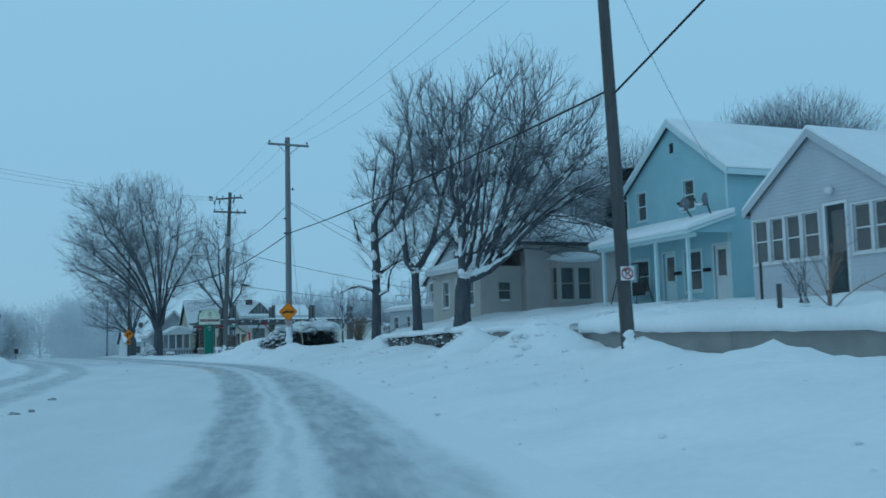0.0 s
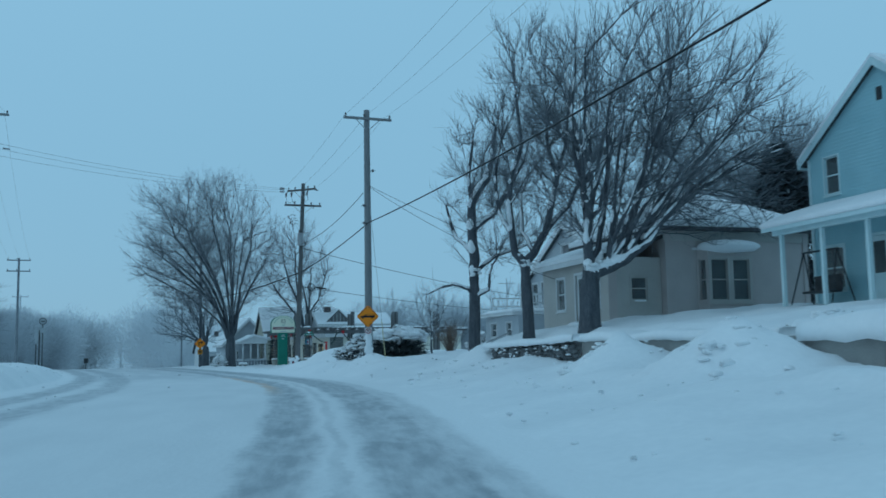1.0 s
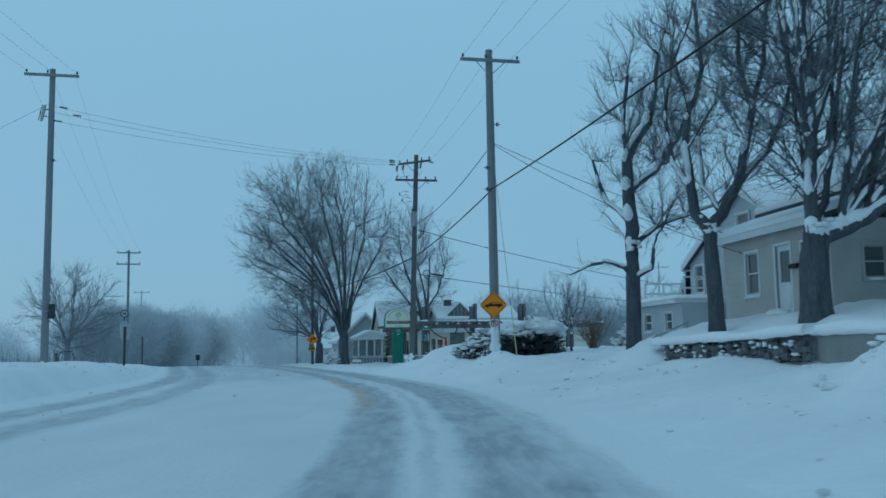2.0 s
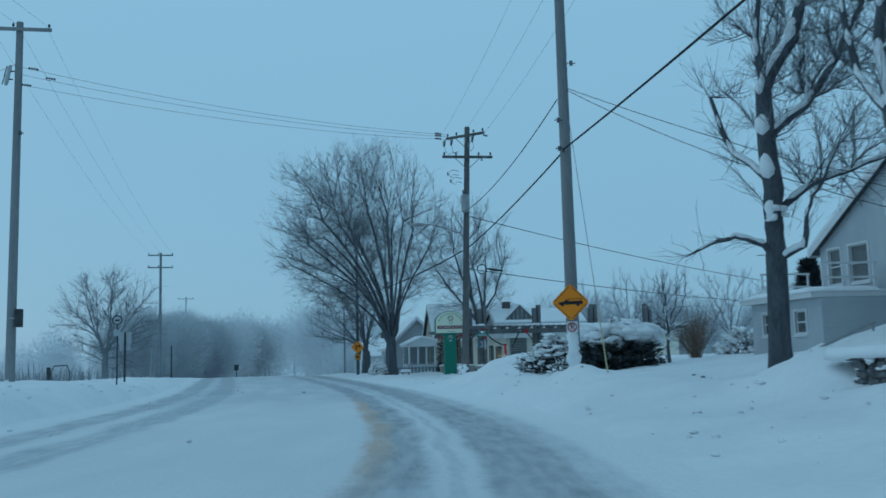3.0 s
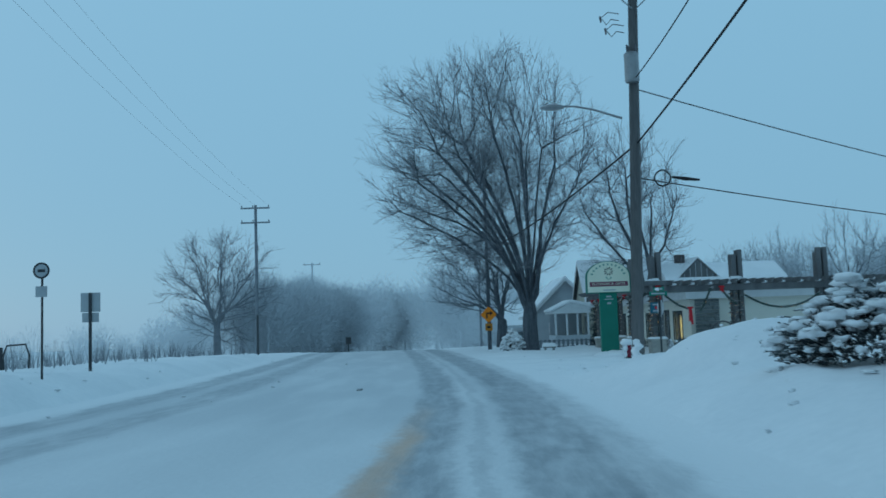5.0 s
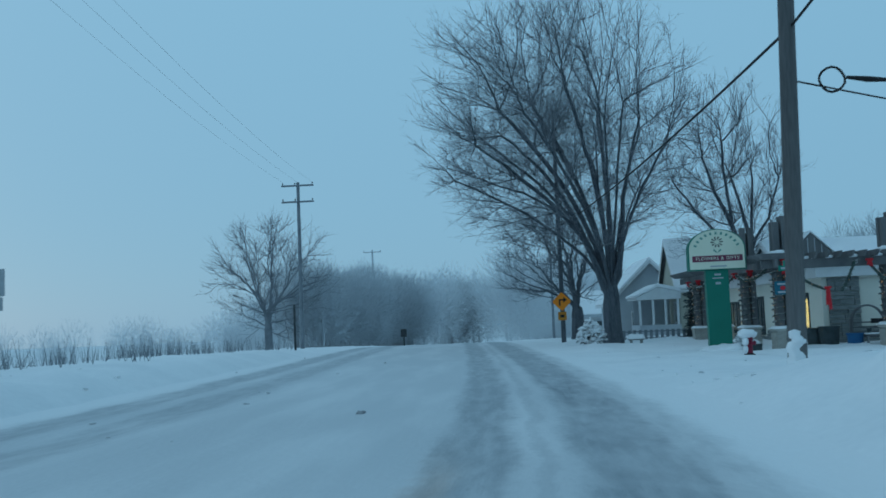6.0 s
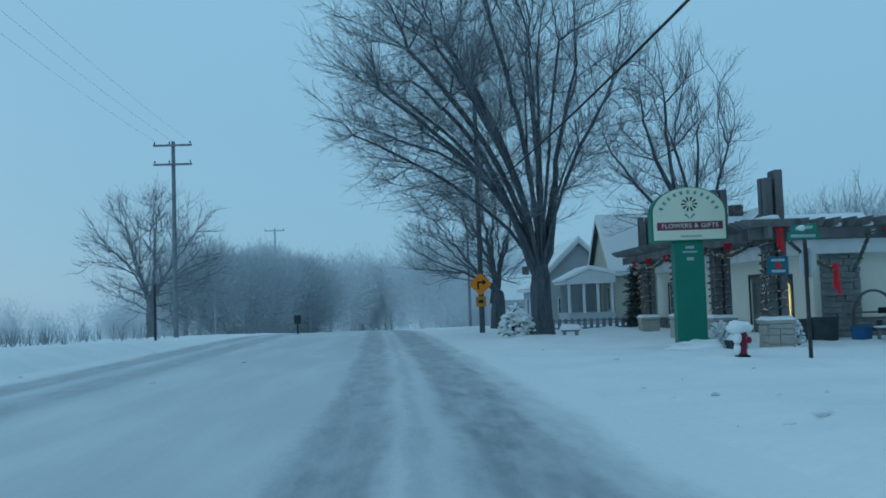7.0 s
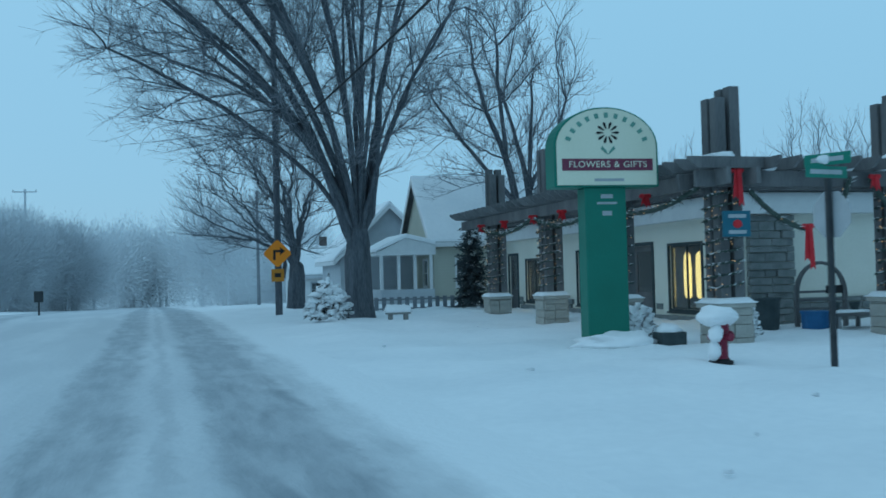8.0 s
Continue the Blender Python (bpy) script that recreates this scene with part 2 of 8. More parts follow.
    l.new(noise_tex(1, 0.3, 0.8, 6), snow_mix.inputs[0])

    def ramp(src, a, b, lo, hi):
        k = n.new("ShaderNodeMapRange")
        k.interpolation_type = "SMOOTHSTEP"
        k.inputs[1].default_value, k.inputs[2].default_value, k.inputs[3].default_value, k.inputs[4].default_value = a, b, lo, hi
        l.new(src, k.inputs[0])
        return k.outputs[0]

    # churned, dirtier snow past the bend, and clean snow towards both verges
    churn = n.new("ShaderNodeMix")
    churn.data_type = "RGBA"
    churn.inputs[7].default_value = (0.52, 0.55, 0.58, 1)
    lanes = math_node("MULTIPLY", ramp(d, -9.4, -7.5, 0.0, 1.0), ramp(d, 0.9, 2.1, 1.0, 0.0))
    l.new(math_node("MULTIPLY", math_node("MULTIPLY", ramp(sep.outputs[1], 50, 64, 0.05, 0.62), lanes), ramp(noise_tex(0.8, 0.12, 1.1, 6), 0.3, 0.6, 0.5, 1.1)), churn.inputs[0])
    l.new(snow_mix.outputs[2], churn.inputs[6])
    verge = n.new("ShaderNodeMix")
    verge.data_type = "RGBA"
    verge.inputs[7].default_value = (0.85, 0.865, 0.88, 1)
    l.new(math_node("MAXIMUM", ramp(d, 1.2, 2.2, 0.0, 1.0), ramp(d, -9.1, -8.4, 1.0, 0.0)), verge.inputs[0])
    l.new(churn.outputs[2], verge.inputs[6])
    snow_mix = verge
    stain = band(-1.10, 0.03, 0.34, 1.0)
    bare = n.new("ShaderNodeMapRange")
    bare.interpolation_type = "SMOOTHSTEP"
    bare.inputs[1].default_value, bare.inputs[2].default_value, bare.inputs[3].default_value, bare.inputs[4].default_value = 6.0, 16.0, 1.0, 0.0
    l.new(math_node("ABSOLUTE", math_node("SUBTRACT", sep.outputs[1], 48.0)), bare.inputs[0])
    stain = math_node("MULTIPLY", math_node("MULTIPLY", stain, noise_tex(1, 0.2, 2.2, 4)), bare.outputs[0])
    stain_mix = n.new("ShaderNodeMix")
    stain_mix.data_type = "RGBA"
    stain_mix.inputs[7].default_value = (0.74, 0.45, 0.29, 1)
    l.new(stain, stain_mix.inputs[0])
    mix = n.new("ShaderNodeMix")
    mix.data_type = "RGBA"
    mix.inputs[7].default_value = (0.265, 0.30, 0.335, 1)
    l.new(worn, mix.inputs[0])
    l.new(snow_mix.outputs[2], mix.inputs[6])
    l.new(mix.outputs[2], stain_mix.inputs[6])
    l.new(stain_mix.outputs[2], b_.inputs["Base Color"])
    rr = n.new("ShaderNodeMapRange")
    rr.inputs[3].default_value, rr.inputs[4].default_value = 0.8, 0.42
    l.new(worn, rr.inputs[0])
    l.new(rr.outputs[0], b_.inputs["Roughness"])
    b_.inputs["Specular IOR Level"].default_value = 0.3
    bp = n.new("ShaderNodeBump")
    bp.inputs["Strength"].default_value, bp.inputs["Distance"].default_value = 0.5, 0.04
    l.new(math_node("SUBTRACT", noise_tex(1, 0.7, 9, 5), worn), bp.inputs["Height"])
    l.new(bp.outputs[0], b_.inputs["Normal"])
    return m


ROAD = road_surface()

GUARD_YELLOW = shade("faded_yellow_plastic", (0.46, 0.40, 0.22), (0.58, 0.50, 0.28), 3, 30, 0.5, 0.03)

POLE_BROWN = shade("brown_pole_wood", (0.075, 0.074, 0.076), (0.18, 0.174, 0.172), 1.5, 30, 0.85, 0.5, stretch=(1, 1, 0.1))

SLUSH = shade("dark_slush", (0.24, 0.25, 0.27), (0.42, 0.43, 0.45), 8, 50, 0.6, 0.6)


# ---------------------------------------------------------------- mesh tools
class Shape:
    """Collects corners and faces of one mesh."""

    def __init__(self):
        self.v, self.f = [], []

    def add(self, verts, faces):
        k = len(self.v)
        self.v += [tuple(p) for p in verts]
        self.f += [tuple(i + k for i in q) for q in faces]
        return self

    def box(self, x0, x1, y0, y1, z0, z1, m=None):
        p = [Vector((x, y, z)) for z in (z0, z1) for y in (y0, y1) for x in (x0, x1)]
        if m is not None:
            p = [m @ q for q in p]
        return self.add(p, [(0, 2, 3, 1), (4, 5, 7, 6), (0, 1, 5, 4), (2, 6, 7, 3), (0, 4, 6, 2), (1, 3, 7, 5)])

    def tube(self, pts, radii, n=8, caps=True):
        """A round bar along the points."""
        pts = [Vector(p) for p in pts]
        ring, verts, faces = None, [], []
        ax = (pts[1] - pts[0]).normalized()
        side = ax.orthogonal().normalized()
        for i, p in enumerate(pts):
            t = (pts[min(i + 1, len(pts) - 1)] - pts[max(i - 1, 0)])
            t = t.normalized() if t.length > 1e-9 else ax
            side = (side - t * side.dot(t))
            side = side.normalized() if side.length > 1e-6 else t.orthogonal().normalized()
            up = t.cross(side)
            for j in range(n):
                a = 2 * math.pi * j / n
                verts.append(p + (side * math.cos(a) + up * math.sin(a)) * radii[i])
        for i in range(len(pts) - 1):
            for j in range(n):
                faces.append((i * n + j, i * n + (j + 1) % n, (i + 1) * n + (j + 1) % n, (i + 1) * n + j))
        if caps:
            faces.append(tuple(reversed(range(n))))
            faces.append(tuple(range((len(pts) - 1) * n, len(pts) * n)))
        return self.add(verts, faces)

    def prism(self, outline, a, b, place):
        """A flat outline of (u, v) corners made thick from a to b; place(u, v, w) gives the point."""
        k = len(outline)
        verts = [place(u, v, a) for u, v in outline] + [place(u, v, b) for u, v in outline]
        faces = [tuple(reversed(range(k))), tuple(range(k, 2 * k))]
        faces += [(i, (i + 1) % k, k + (i + 1) % k, k + i) for i in range(k)]
        return self.add(verts, faces)

    def lump(self, c, r, seed=0, n=10, rough=0.15):
        """A rounded, uneven lump with half axes r."""
        verts, faces, m = [], [], max(4, n // 2)
        for i in range(m + 1):
            th = math.pi * i / m
            for j in range(n):
                ph = 2 * math.pi * j / n
                u = Vector((math.sin(th) * math.cos(ph), math.sin(th) * math.sin(ph), math.cos(th)))
                k = 1 + rough * noise.noise(u * 1.7 + Vector((seed * 3.7, seed * 1.3, 0)))
                verts.append((c[0] + u.x * r[0] * k, c[1] + u.y * r[1] * k, c[2] + u.z * r[2] * k))
        for i in range(m):
            for j in range(n):
                faces.append((i * n + j, (i + 1) * n + j, (i + 1) * n + (j + 1) % n, i * n + (j + 1) % n))
        return self.add(verts, faces)

    def blanket(self, x0, x1, y0, y1, z, thick, nx=10, ny=6, seed=0, m=None, under=0.0):
        """A soft layer of snow over a rectangle, with rounded rims and an uneven top."""
        verts, faces = [], []
        for i in range(nx + 1):
            for j in range(ny + 1):
                u, v = i / nx, j / ny
                e = min(1.0, (1 - abs(2 * u - 1) ** 8) * 1.0, 1.0) * min(1.0, 1 - abs(2 * v - 1) ** 8)
                x, y = x0 + (x1 - x0) * u, y0 + (y1 - y0) * v
                h = thick * (0.25 + 0.75 * e ** 0.5) * (1 + 0.22 * noise.noise(Vector((x * 0.9 + seed, y * 0.9, seed * 0.7))))
                verts.append(Vector((x, y, z + h)))
        top = len(verts)
        rim = [i * (ny + 1) for i in range(nx + 1)] + [nx * (ny + 1) + j for j in range(1, ny + 1)]
        rim += [i * (ny + 1) + ny for i in range(nx - 1, -1, -1)] + [j for j in range(ny - 1, 0, -1)]
        for k in rim:
            verts.append(Vector((verts[k].x, verts[k].y, z - under)))
        for i in range(nx):
            for j in range(ny):
                a = i * (ny + 1) + j
                faces.append((a, a + ny + 1, a + ny + 2, a + 1))
        c = len(rim)
        for i in range(c):
            faces.append((rim[i], top + i, top + (i + 1) % c, rim[(i + 1) % c]))
        faces.append(tuple(top + i for i in reversed(range(c))))
        faces = [tuple(reversed(q)) if False else q for q in faces]
        if m is not None:
            verts = [m @ p for p in verts]
        return self.add(verts, faces)

    def weld(self):
        """Joins corners that lie on one another."""
        seen, to, verts = {}, [], []
        for p in self.v:
            key = tuple(round(c, 4) for c in p)
            if key not in seen:
                seen[key] = len(verts)
                verts.append(p)
            to.append(seen[key])
        self.v, self.f = verts, [tuple(to[i] for i in q) for q in self.f]
        return self

    def mesh(self, name, material, smooth=False):
        me = bpy.data.meshes.new(name)
        me.from_pydata(self.v, [], self.f)
        me.materials.append(material)
        if smooth:
            me.polygons.foreach_set("use_smooth", [True] * len(me.polygons))
        me.update()
        return me


def thing(name, place=(0, 0, 0), turn=0.0, label="", category="", group="", kind=""):
    """An empty at the foot of a thing, to which its parts are bound."""
    ob = new(name)
    ob.empty_display_size = 0.2
    ob.location, ob.rotation_euler = place, (0, 0, radians(turn))
    return tagged(ob, label, category, group, kind)


def part(name, shape, material, parent, label="", smooth=False, bevel=0.0, kind=""):
    """Links a shape as one mesh under a thing or a part."""
    ob = new(name, shape.mesh(name, material, smooth))
    ob.parent = parent
    if label:
        tagged(ob, label)
    if kind:
        tagged(ob, kind=kind)
    if bevel:
        b = ob.modifiers.new("worn_edge", "BEVEL")
        b.width, b.segments, b.limit_method, b.angle_limit = bevel, 2, "ANGLE", radians(40)
    return ob


def lone(name, shape, material, label, category, place=(0, 0, 0), smooth=False, bevel=0.0, group="", kind=""):
    """A thing of one mesh."""
    ob = new(name, shape.mesh(name, material, smooth))
    ob.location = place
    if bevel:
        b = ob.modifiers.new("worn_edge", "BEVEL")
        b.width, b.segments, b.limit_method, b.angle_limit = bevel, 2, "ANGLE", radians(40)
    return tagged(ob, label, category, group, kind)


def letters(text, size, material, parent, m, name="lettering", label="", depth=0.004, spacing=1.0):
    """Words in the built-in font, as a mesh under a part."""
    cu = bpy.data.curves.new(name, "FONT")
    cu.body, cu.size, cu.extrude, cu.align_x, cu.align_y, cu.space_character = text, size, depth, "CENTER", "CENTER", spacing
    tmp = bpy.data.objects.new(name, cu)
    scene.collection.objects.link(tmp)
    me = bpy.data.meshes.new_from_object(tmp.evaluated_get(bpy.context.evaluated_depsgraph_get()))
    bpy.data.objects.remove(tmp)
    me.materials.clear()
    me.materials.append(material)
    me.transform(m)
    ob = new(name, me)
    ob.parent = parent
    if label:
        tagged(ob, label)
    return ob


# ---------------------------------------------------------------- ground
LINE_Y = [-300, -60, 0.0, 8.8, 17.4, 28.5, 34.5, 43.2, 54.5, 60.7, 69.4, 80, 100, 140, 250, 500, 1600]
LINE_X = [-80, -15, 0.2, 2.22, 3.98, 5.74, 6.47, 7.13, 6.93, 6.74, 6.13, 5.0, 2.6, -2.4, -16, -48, -190]
ROAD_Y = [-300, 0, 17, 30, 45, 60, 80, 100, 115, 140, 200, 300, 600, 1600]
ROAD_Z = [-0.3, -0.2, -0.18, 0.06, 0.06, -0.04, -0.06, -0.08, -0.16, -0.75, -2.3, -4.6, -8.5, -12]


def smooth_line(ys, vs):
    """Table of a softened line through the given places."""
    grid = np.arange(-300, 1600, 1.0)
    raw = np.interp(grid, ys, vs)
    k = np.hanning(15)
    k /= k.sum()
    soft = np.convolve(np.pad(raw, 7, mode="edge"), k, mode="valid")
    return grid, soft


LINE_T, ROAD_T = smooth_line(LINE_Y, LINE_X), smooth_line(ROAD_Y, ROAD_Z)


def line_x(y):
    return np.interp(y, *LINE_T)


def step(a, b, v):
    u = np.clip((v - a) / (b - a), 0, 1)
    return u * u * (3 - 2 * u)


# plowed heaps: x, y, height, half width across, half width along
HEAPS = [(13.3, 24.9, 1.15, 2.1, 1.75), (13.4, 30.0, 0.92, 1.7, 1.6), (12.6, 14.2, 0.28, 1.1, 1.0), (11.3, 12.6, -0.3, 0.7, 0.6), (12.9, 19.8, 0.05, 1.6, 1.8),
         (12.4, 8.0, 0.12, 2.0, 2.2), (11.9, 17.6, 0.32, 0.9, 1.1), (14.3, 43.2, 0.5, 1.5, 2.6), (11.75, 51.3, 0.42, 1.5, 1.6),
         (15.9, 22.6, 0.42, 1.05, 2.2), (16.0, 25.6, 0.34, 1.0, 1.5), (15.9, 18.6, 0.3, 1.0, 2.6)]


def ground_z(x, y, rough=True):
    """Height of the snow at places given as arrays."""
    x, y = np.asarray(x, float), np.asarray(y, float)
    d = x - line_x(y)
    base = np.interp(y, *ROAD_T)
    near = np.interp(d, [2.4, 3.6, 5.0, 6.6, 8.0, 9.5, 14, 60], [0, 0.15, 0.36, 0.62, 0.76, 0.76, 0.78, 0.90])
    near = near + 0.12 * step(35, 38, y) * (1 - step(43, 46, y)) * step(5.5, 7, d)
    near = near * (1 + 0.12 * (1 - step(20, 24.5, y)))
    terrace = np.interp(x, [14.6, 14.75, 15.3, 16.3, 20, 24, 60, 400], [0, 0, 0.52, 0.95, 1.42, 1.65, 2.2, 3.0])
    wall = 1 - step(43.5, 49, y)
    bank = np.interp(d, [2.4, 3.2, 4.4, 6, 9, 14, 60], [0, 0.32, 0.70, 0.78, 1.02, 1.25, 1.3])
    shop = np.interp(d, [2.2, 4.5, 8, 20, 60], [0, 0.05, 0.05, 0.14, 0.4])
    up = near * wall + bank * (1 - wall)
    up = up + terrace * wall
    close = step(66, 72.5, y)
    right = up * (1 - close) + shop * close
    left = np.interp(d, [-400, -90, -40, -26, -17, -13, -10.6, -9.9, -9.2], [-5, -3.4, -1.8, -0.4, 0.75, 0.95, 0.86, 0.55, 0.0])
    left = np.where(left > 0, left * np.interp(y, [57, 67, 78, 90, 102, 115], [1, 0.80, 0.63, 0.48, 0.22, 0.05]), left)
    z = base + np.where(d > 0, right, left)
    for hx, hy, h, sx, sy in HEAPS:
        r = np.sqrt(((x - hx) / sx) ** 2 + ((y - hy) / sy) ** 2 + 0.006)
        z = z + h * np.clip(1.0 - r, 0, 1) ** 1.15
    r = ((x - 12.3) / 2.0) ** 2 + ((y - 62.6) / 3.0) ** 2
    z = z + 0.72 * np.clip(1 - r, 0, 1) ** 0.7
    return z


def height(x, y):
    return float(ground_z(np.array([x]), np.array([y]))[0])


def build_ground():
    fine = np.arange(-10.8, 17.01, 0.3)
    left = np.array([-1500, -700, -350, -200, -130, -90, -65, -48, -36, -28, -22, -18, -15.5, -13.8, -12.5, -11.6])
    right = np.array([17.6, 18.4, 19.4, 20.6, 22, 24, 27, 31, 36, 44, 56, 75, 110, 180, 350, 700, 1500])
    ds = np.concatenate([left, fine, right])
    ys = np.concatenate([[-280, -200, -140, -100, -70, -50, -36, -26, -18, -12, -8, -5], np.arange(-3, 100, 0.35), np.arange(100, 150, 0.8), [152, 156, 161, 168, 178, 190, 205, 225, 250, 290, 350, 450, 620, 900, 1300, 1590]])
    dd, yy = np.meshgrid(ds, ys)
    xx = line_x(yy) + dd
    zz = ground_z(xx, yy)
    off_road = step(2.2, 4.5, dd) + step(-8.9, -10.2, dd)
    amp = 0.02 + 0.11 * np.clip(off_road, 0, 1)
    for hx, hy, h, sx, sy in HEAPS:
        amp = amp + 0.12 * (np.hypot((xx - hx) / sx, (yy - hy) / sy) < 1)
    wheel = np.exp(-((np.abs(dd) - 0.8) / 0.32) ** 4) + 0.8 * (np.exp(-((dd + 6.4) / 0.3) ** 4) + np.exp(-((dd + 8.0) / 0.3) ** 4))
    flat = [(noise.noise(Vector((x * 0.45, y * 0.45, 1.0))) + 0.45 * noise.noise(Vector((x * 1.4, y * 1.4, 5.0)))) + 0.34 * noise.noise(Vector((x * 3.7, y * 3.7, 9.0))) for x, y in zip(xx.ravel(), yy.ravel())]
    zz = zz + amp * np.array(flat).reshape(zz.shape) - 0.025 * wheel
    rows, cols = zz.shape
    # the road is the strip between the banks; the rest is the ground
    c0, c1 = int(np.searchsorted(ds, -9.35)), int(np.searchsorted(ds, 2.6))

    def sheet(name, keep, material, uv):
        ids, verts, faces = {}, [], []

        def at(i, j):
            k = (i, j)
            if k not in ids:
                ids[k] = len(verts)
                verts.append((xx[i, j], yy[i, j], zz[i, j]))
            return ids[k]

        for i in range(rows - 1):
            for j in keep:
                faces.append((at(i, j), at(i, j + 1), at(i + 1, j + 1), at(i + 1, j)))
        me = bpy.data.meshes.new(name)
        me.from_pydata(verts, [], faces)
        me.polygons.foreach_set("use_smooth", [True] * len(me.polygons))
        me.materials.append(material)
        if uv:
            back = {v: k for k, v in ids.items()}
            lay = me.uv_layers.new(name="way")
            loops = np.zeros(len(me.loops), int)
            me.loops.foreach_get("vertex_index", loops)
            lay.data.foreach_set("uv", [c for v in loops for c in (ds[back[v][1]], ys[back[v][0]])])
        me.update()
        return new(name, me)

    tagged(sheet("ground", [j for j in range(cols - 1) if j < c0 or j >= c1], SNOW, False), "snow-covered verges and yards with soft drifts", "ground", kind="structure")
    tagged(sheet("road", list(range(c0, c1)), ROAD, True), "snowy road with two worn, slushy wheel tracks", "road", kind="structure")


build_ground()


# ---------------------------------------------------------------- trees
def limb(out, rng, p, way, length, r, depth, spec, snow=None):
    """One branch and, by the same rule, those that grow from it."""
    segs = 5 if depth >= 3 else (4 if depth == 2 else 3)
    pts, rad, d = [Vector(p)], [r], Vector(way).normalized()
    tip, env = spec.get("tip", 0.35), spec.get("env")
    for i in range(segs):
        wob = Vector((rng.gauss(0, 1), rng.gauss(0, 1), rng.gauss(0, 1))) * spec["wander"]
        d = (d + wob + Vector((0, 0, spec["rise"][min(depth, len(spec["rise"]) - 1)]))).normalized()
        nxt = pts[-1] + d * (length / segs)
        pts.append(nxt)
        rad.append(r * (1 - (1 - tip) * (i + 1) / segs))
        if env is not None and i < segs - 1:
            c, h = env
            out_by = ((nxt.x - c[0]) / h[0]) ** 2 + ((nxt.y - c[1]) / h[1]) ** 2 + ((nxt.z - c[2]) / h[2]) ** 2
            if out_by > rng.uniform(0.85, 1.15):
                segs = i + 1
                rad[-1] = min(rad[-1], spec["thin"] * 1.5)
                break
    out.tube(pts, rad, 7 if depth >= 4 else (5 if depth >= 2 else 3), caps=False)
    segs = len(pts) - 1
    if snow is not None and depth >= 2:
        for i in range(segs):
            q = (pts[i + 1] - pts[i])
            flat = 1 - abs(q.normalized().z)
            if rng.random() < 0.25 + flat and rad[i] > 0.018:
                a, b = pts[i].lerp(pts[i + 1], 0.1 * rng.random()), pts[i].lerp(pts[i + 1], 0.75 + 0.25 * rng.random())
                side = Vector((-0.6, -0.5, 0.75)).normalized()
                rr = rad[i] * (0.55 + 0.3 * rng.random())
                snow.tube([a + side * rad[i] * 0.7, a.lerp(b, 0.5) + side * rad[i] * 0.85, b + side * rad[i + 1] * 0.7], [rr * 0.4, rr, rr * 0.35], 5)
    if depth <= 0:
        return
    if env is not None:
        p0 = pts[0]
        c, h = env
        if depth <= 2 and ((p0.x - c[0]) / h[0]) ** 2 + ((p0.y - c[1]) / h[1]) ** 2 + ((p0.z - c[2]) / h[2]) ** 2 > 1.0:
            return
    count = spec["kids"][min(depth, len(spec["kids"]) - 1)]
    for k in range(count):
        f = spec.get("from", 0.25) + (1 - spec.get("from", 0.25)) * (k + rng.random()) / count
        f = min(f, 0.98)
        i = min(int(f * segs), segs - 1)
        at = pts[i].lerp(pts[i + 1], f * segs - i)
        base = (pts[i + 1] - pts[i]).normalized()
        ang = radians(rng.uniform(*spec["spread"]))
        turn = rng.uniform(0, 2 * math.pi)
        side = base.orthogonal().normalized()
        side = (side * math.cos(turn) + base.cross(side) * math.sin(turn))
        way2 = base * math.cos(ang) + side * math.sin(ang)
        rr = (rad[i] * (1 - (f * segs - i)) + rad[i + 1] * (f * segs - i)) * rng.uniform(0.5, 0.72)
        limb(out, rng, at, way2, length * rng.uniform(*spec["shrink"]) * (1.12 - 0.45 * f), max(rr, spec["thin"]), depth - 1, spec, snow)


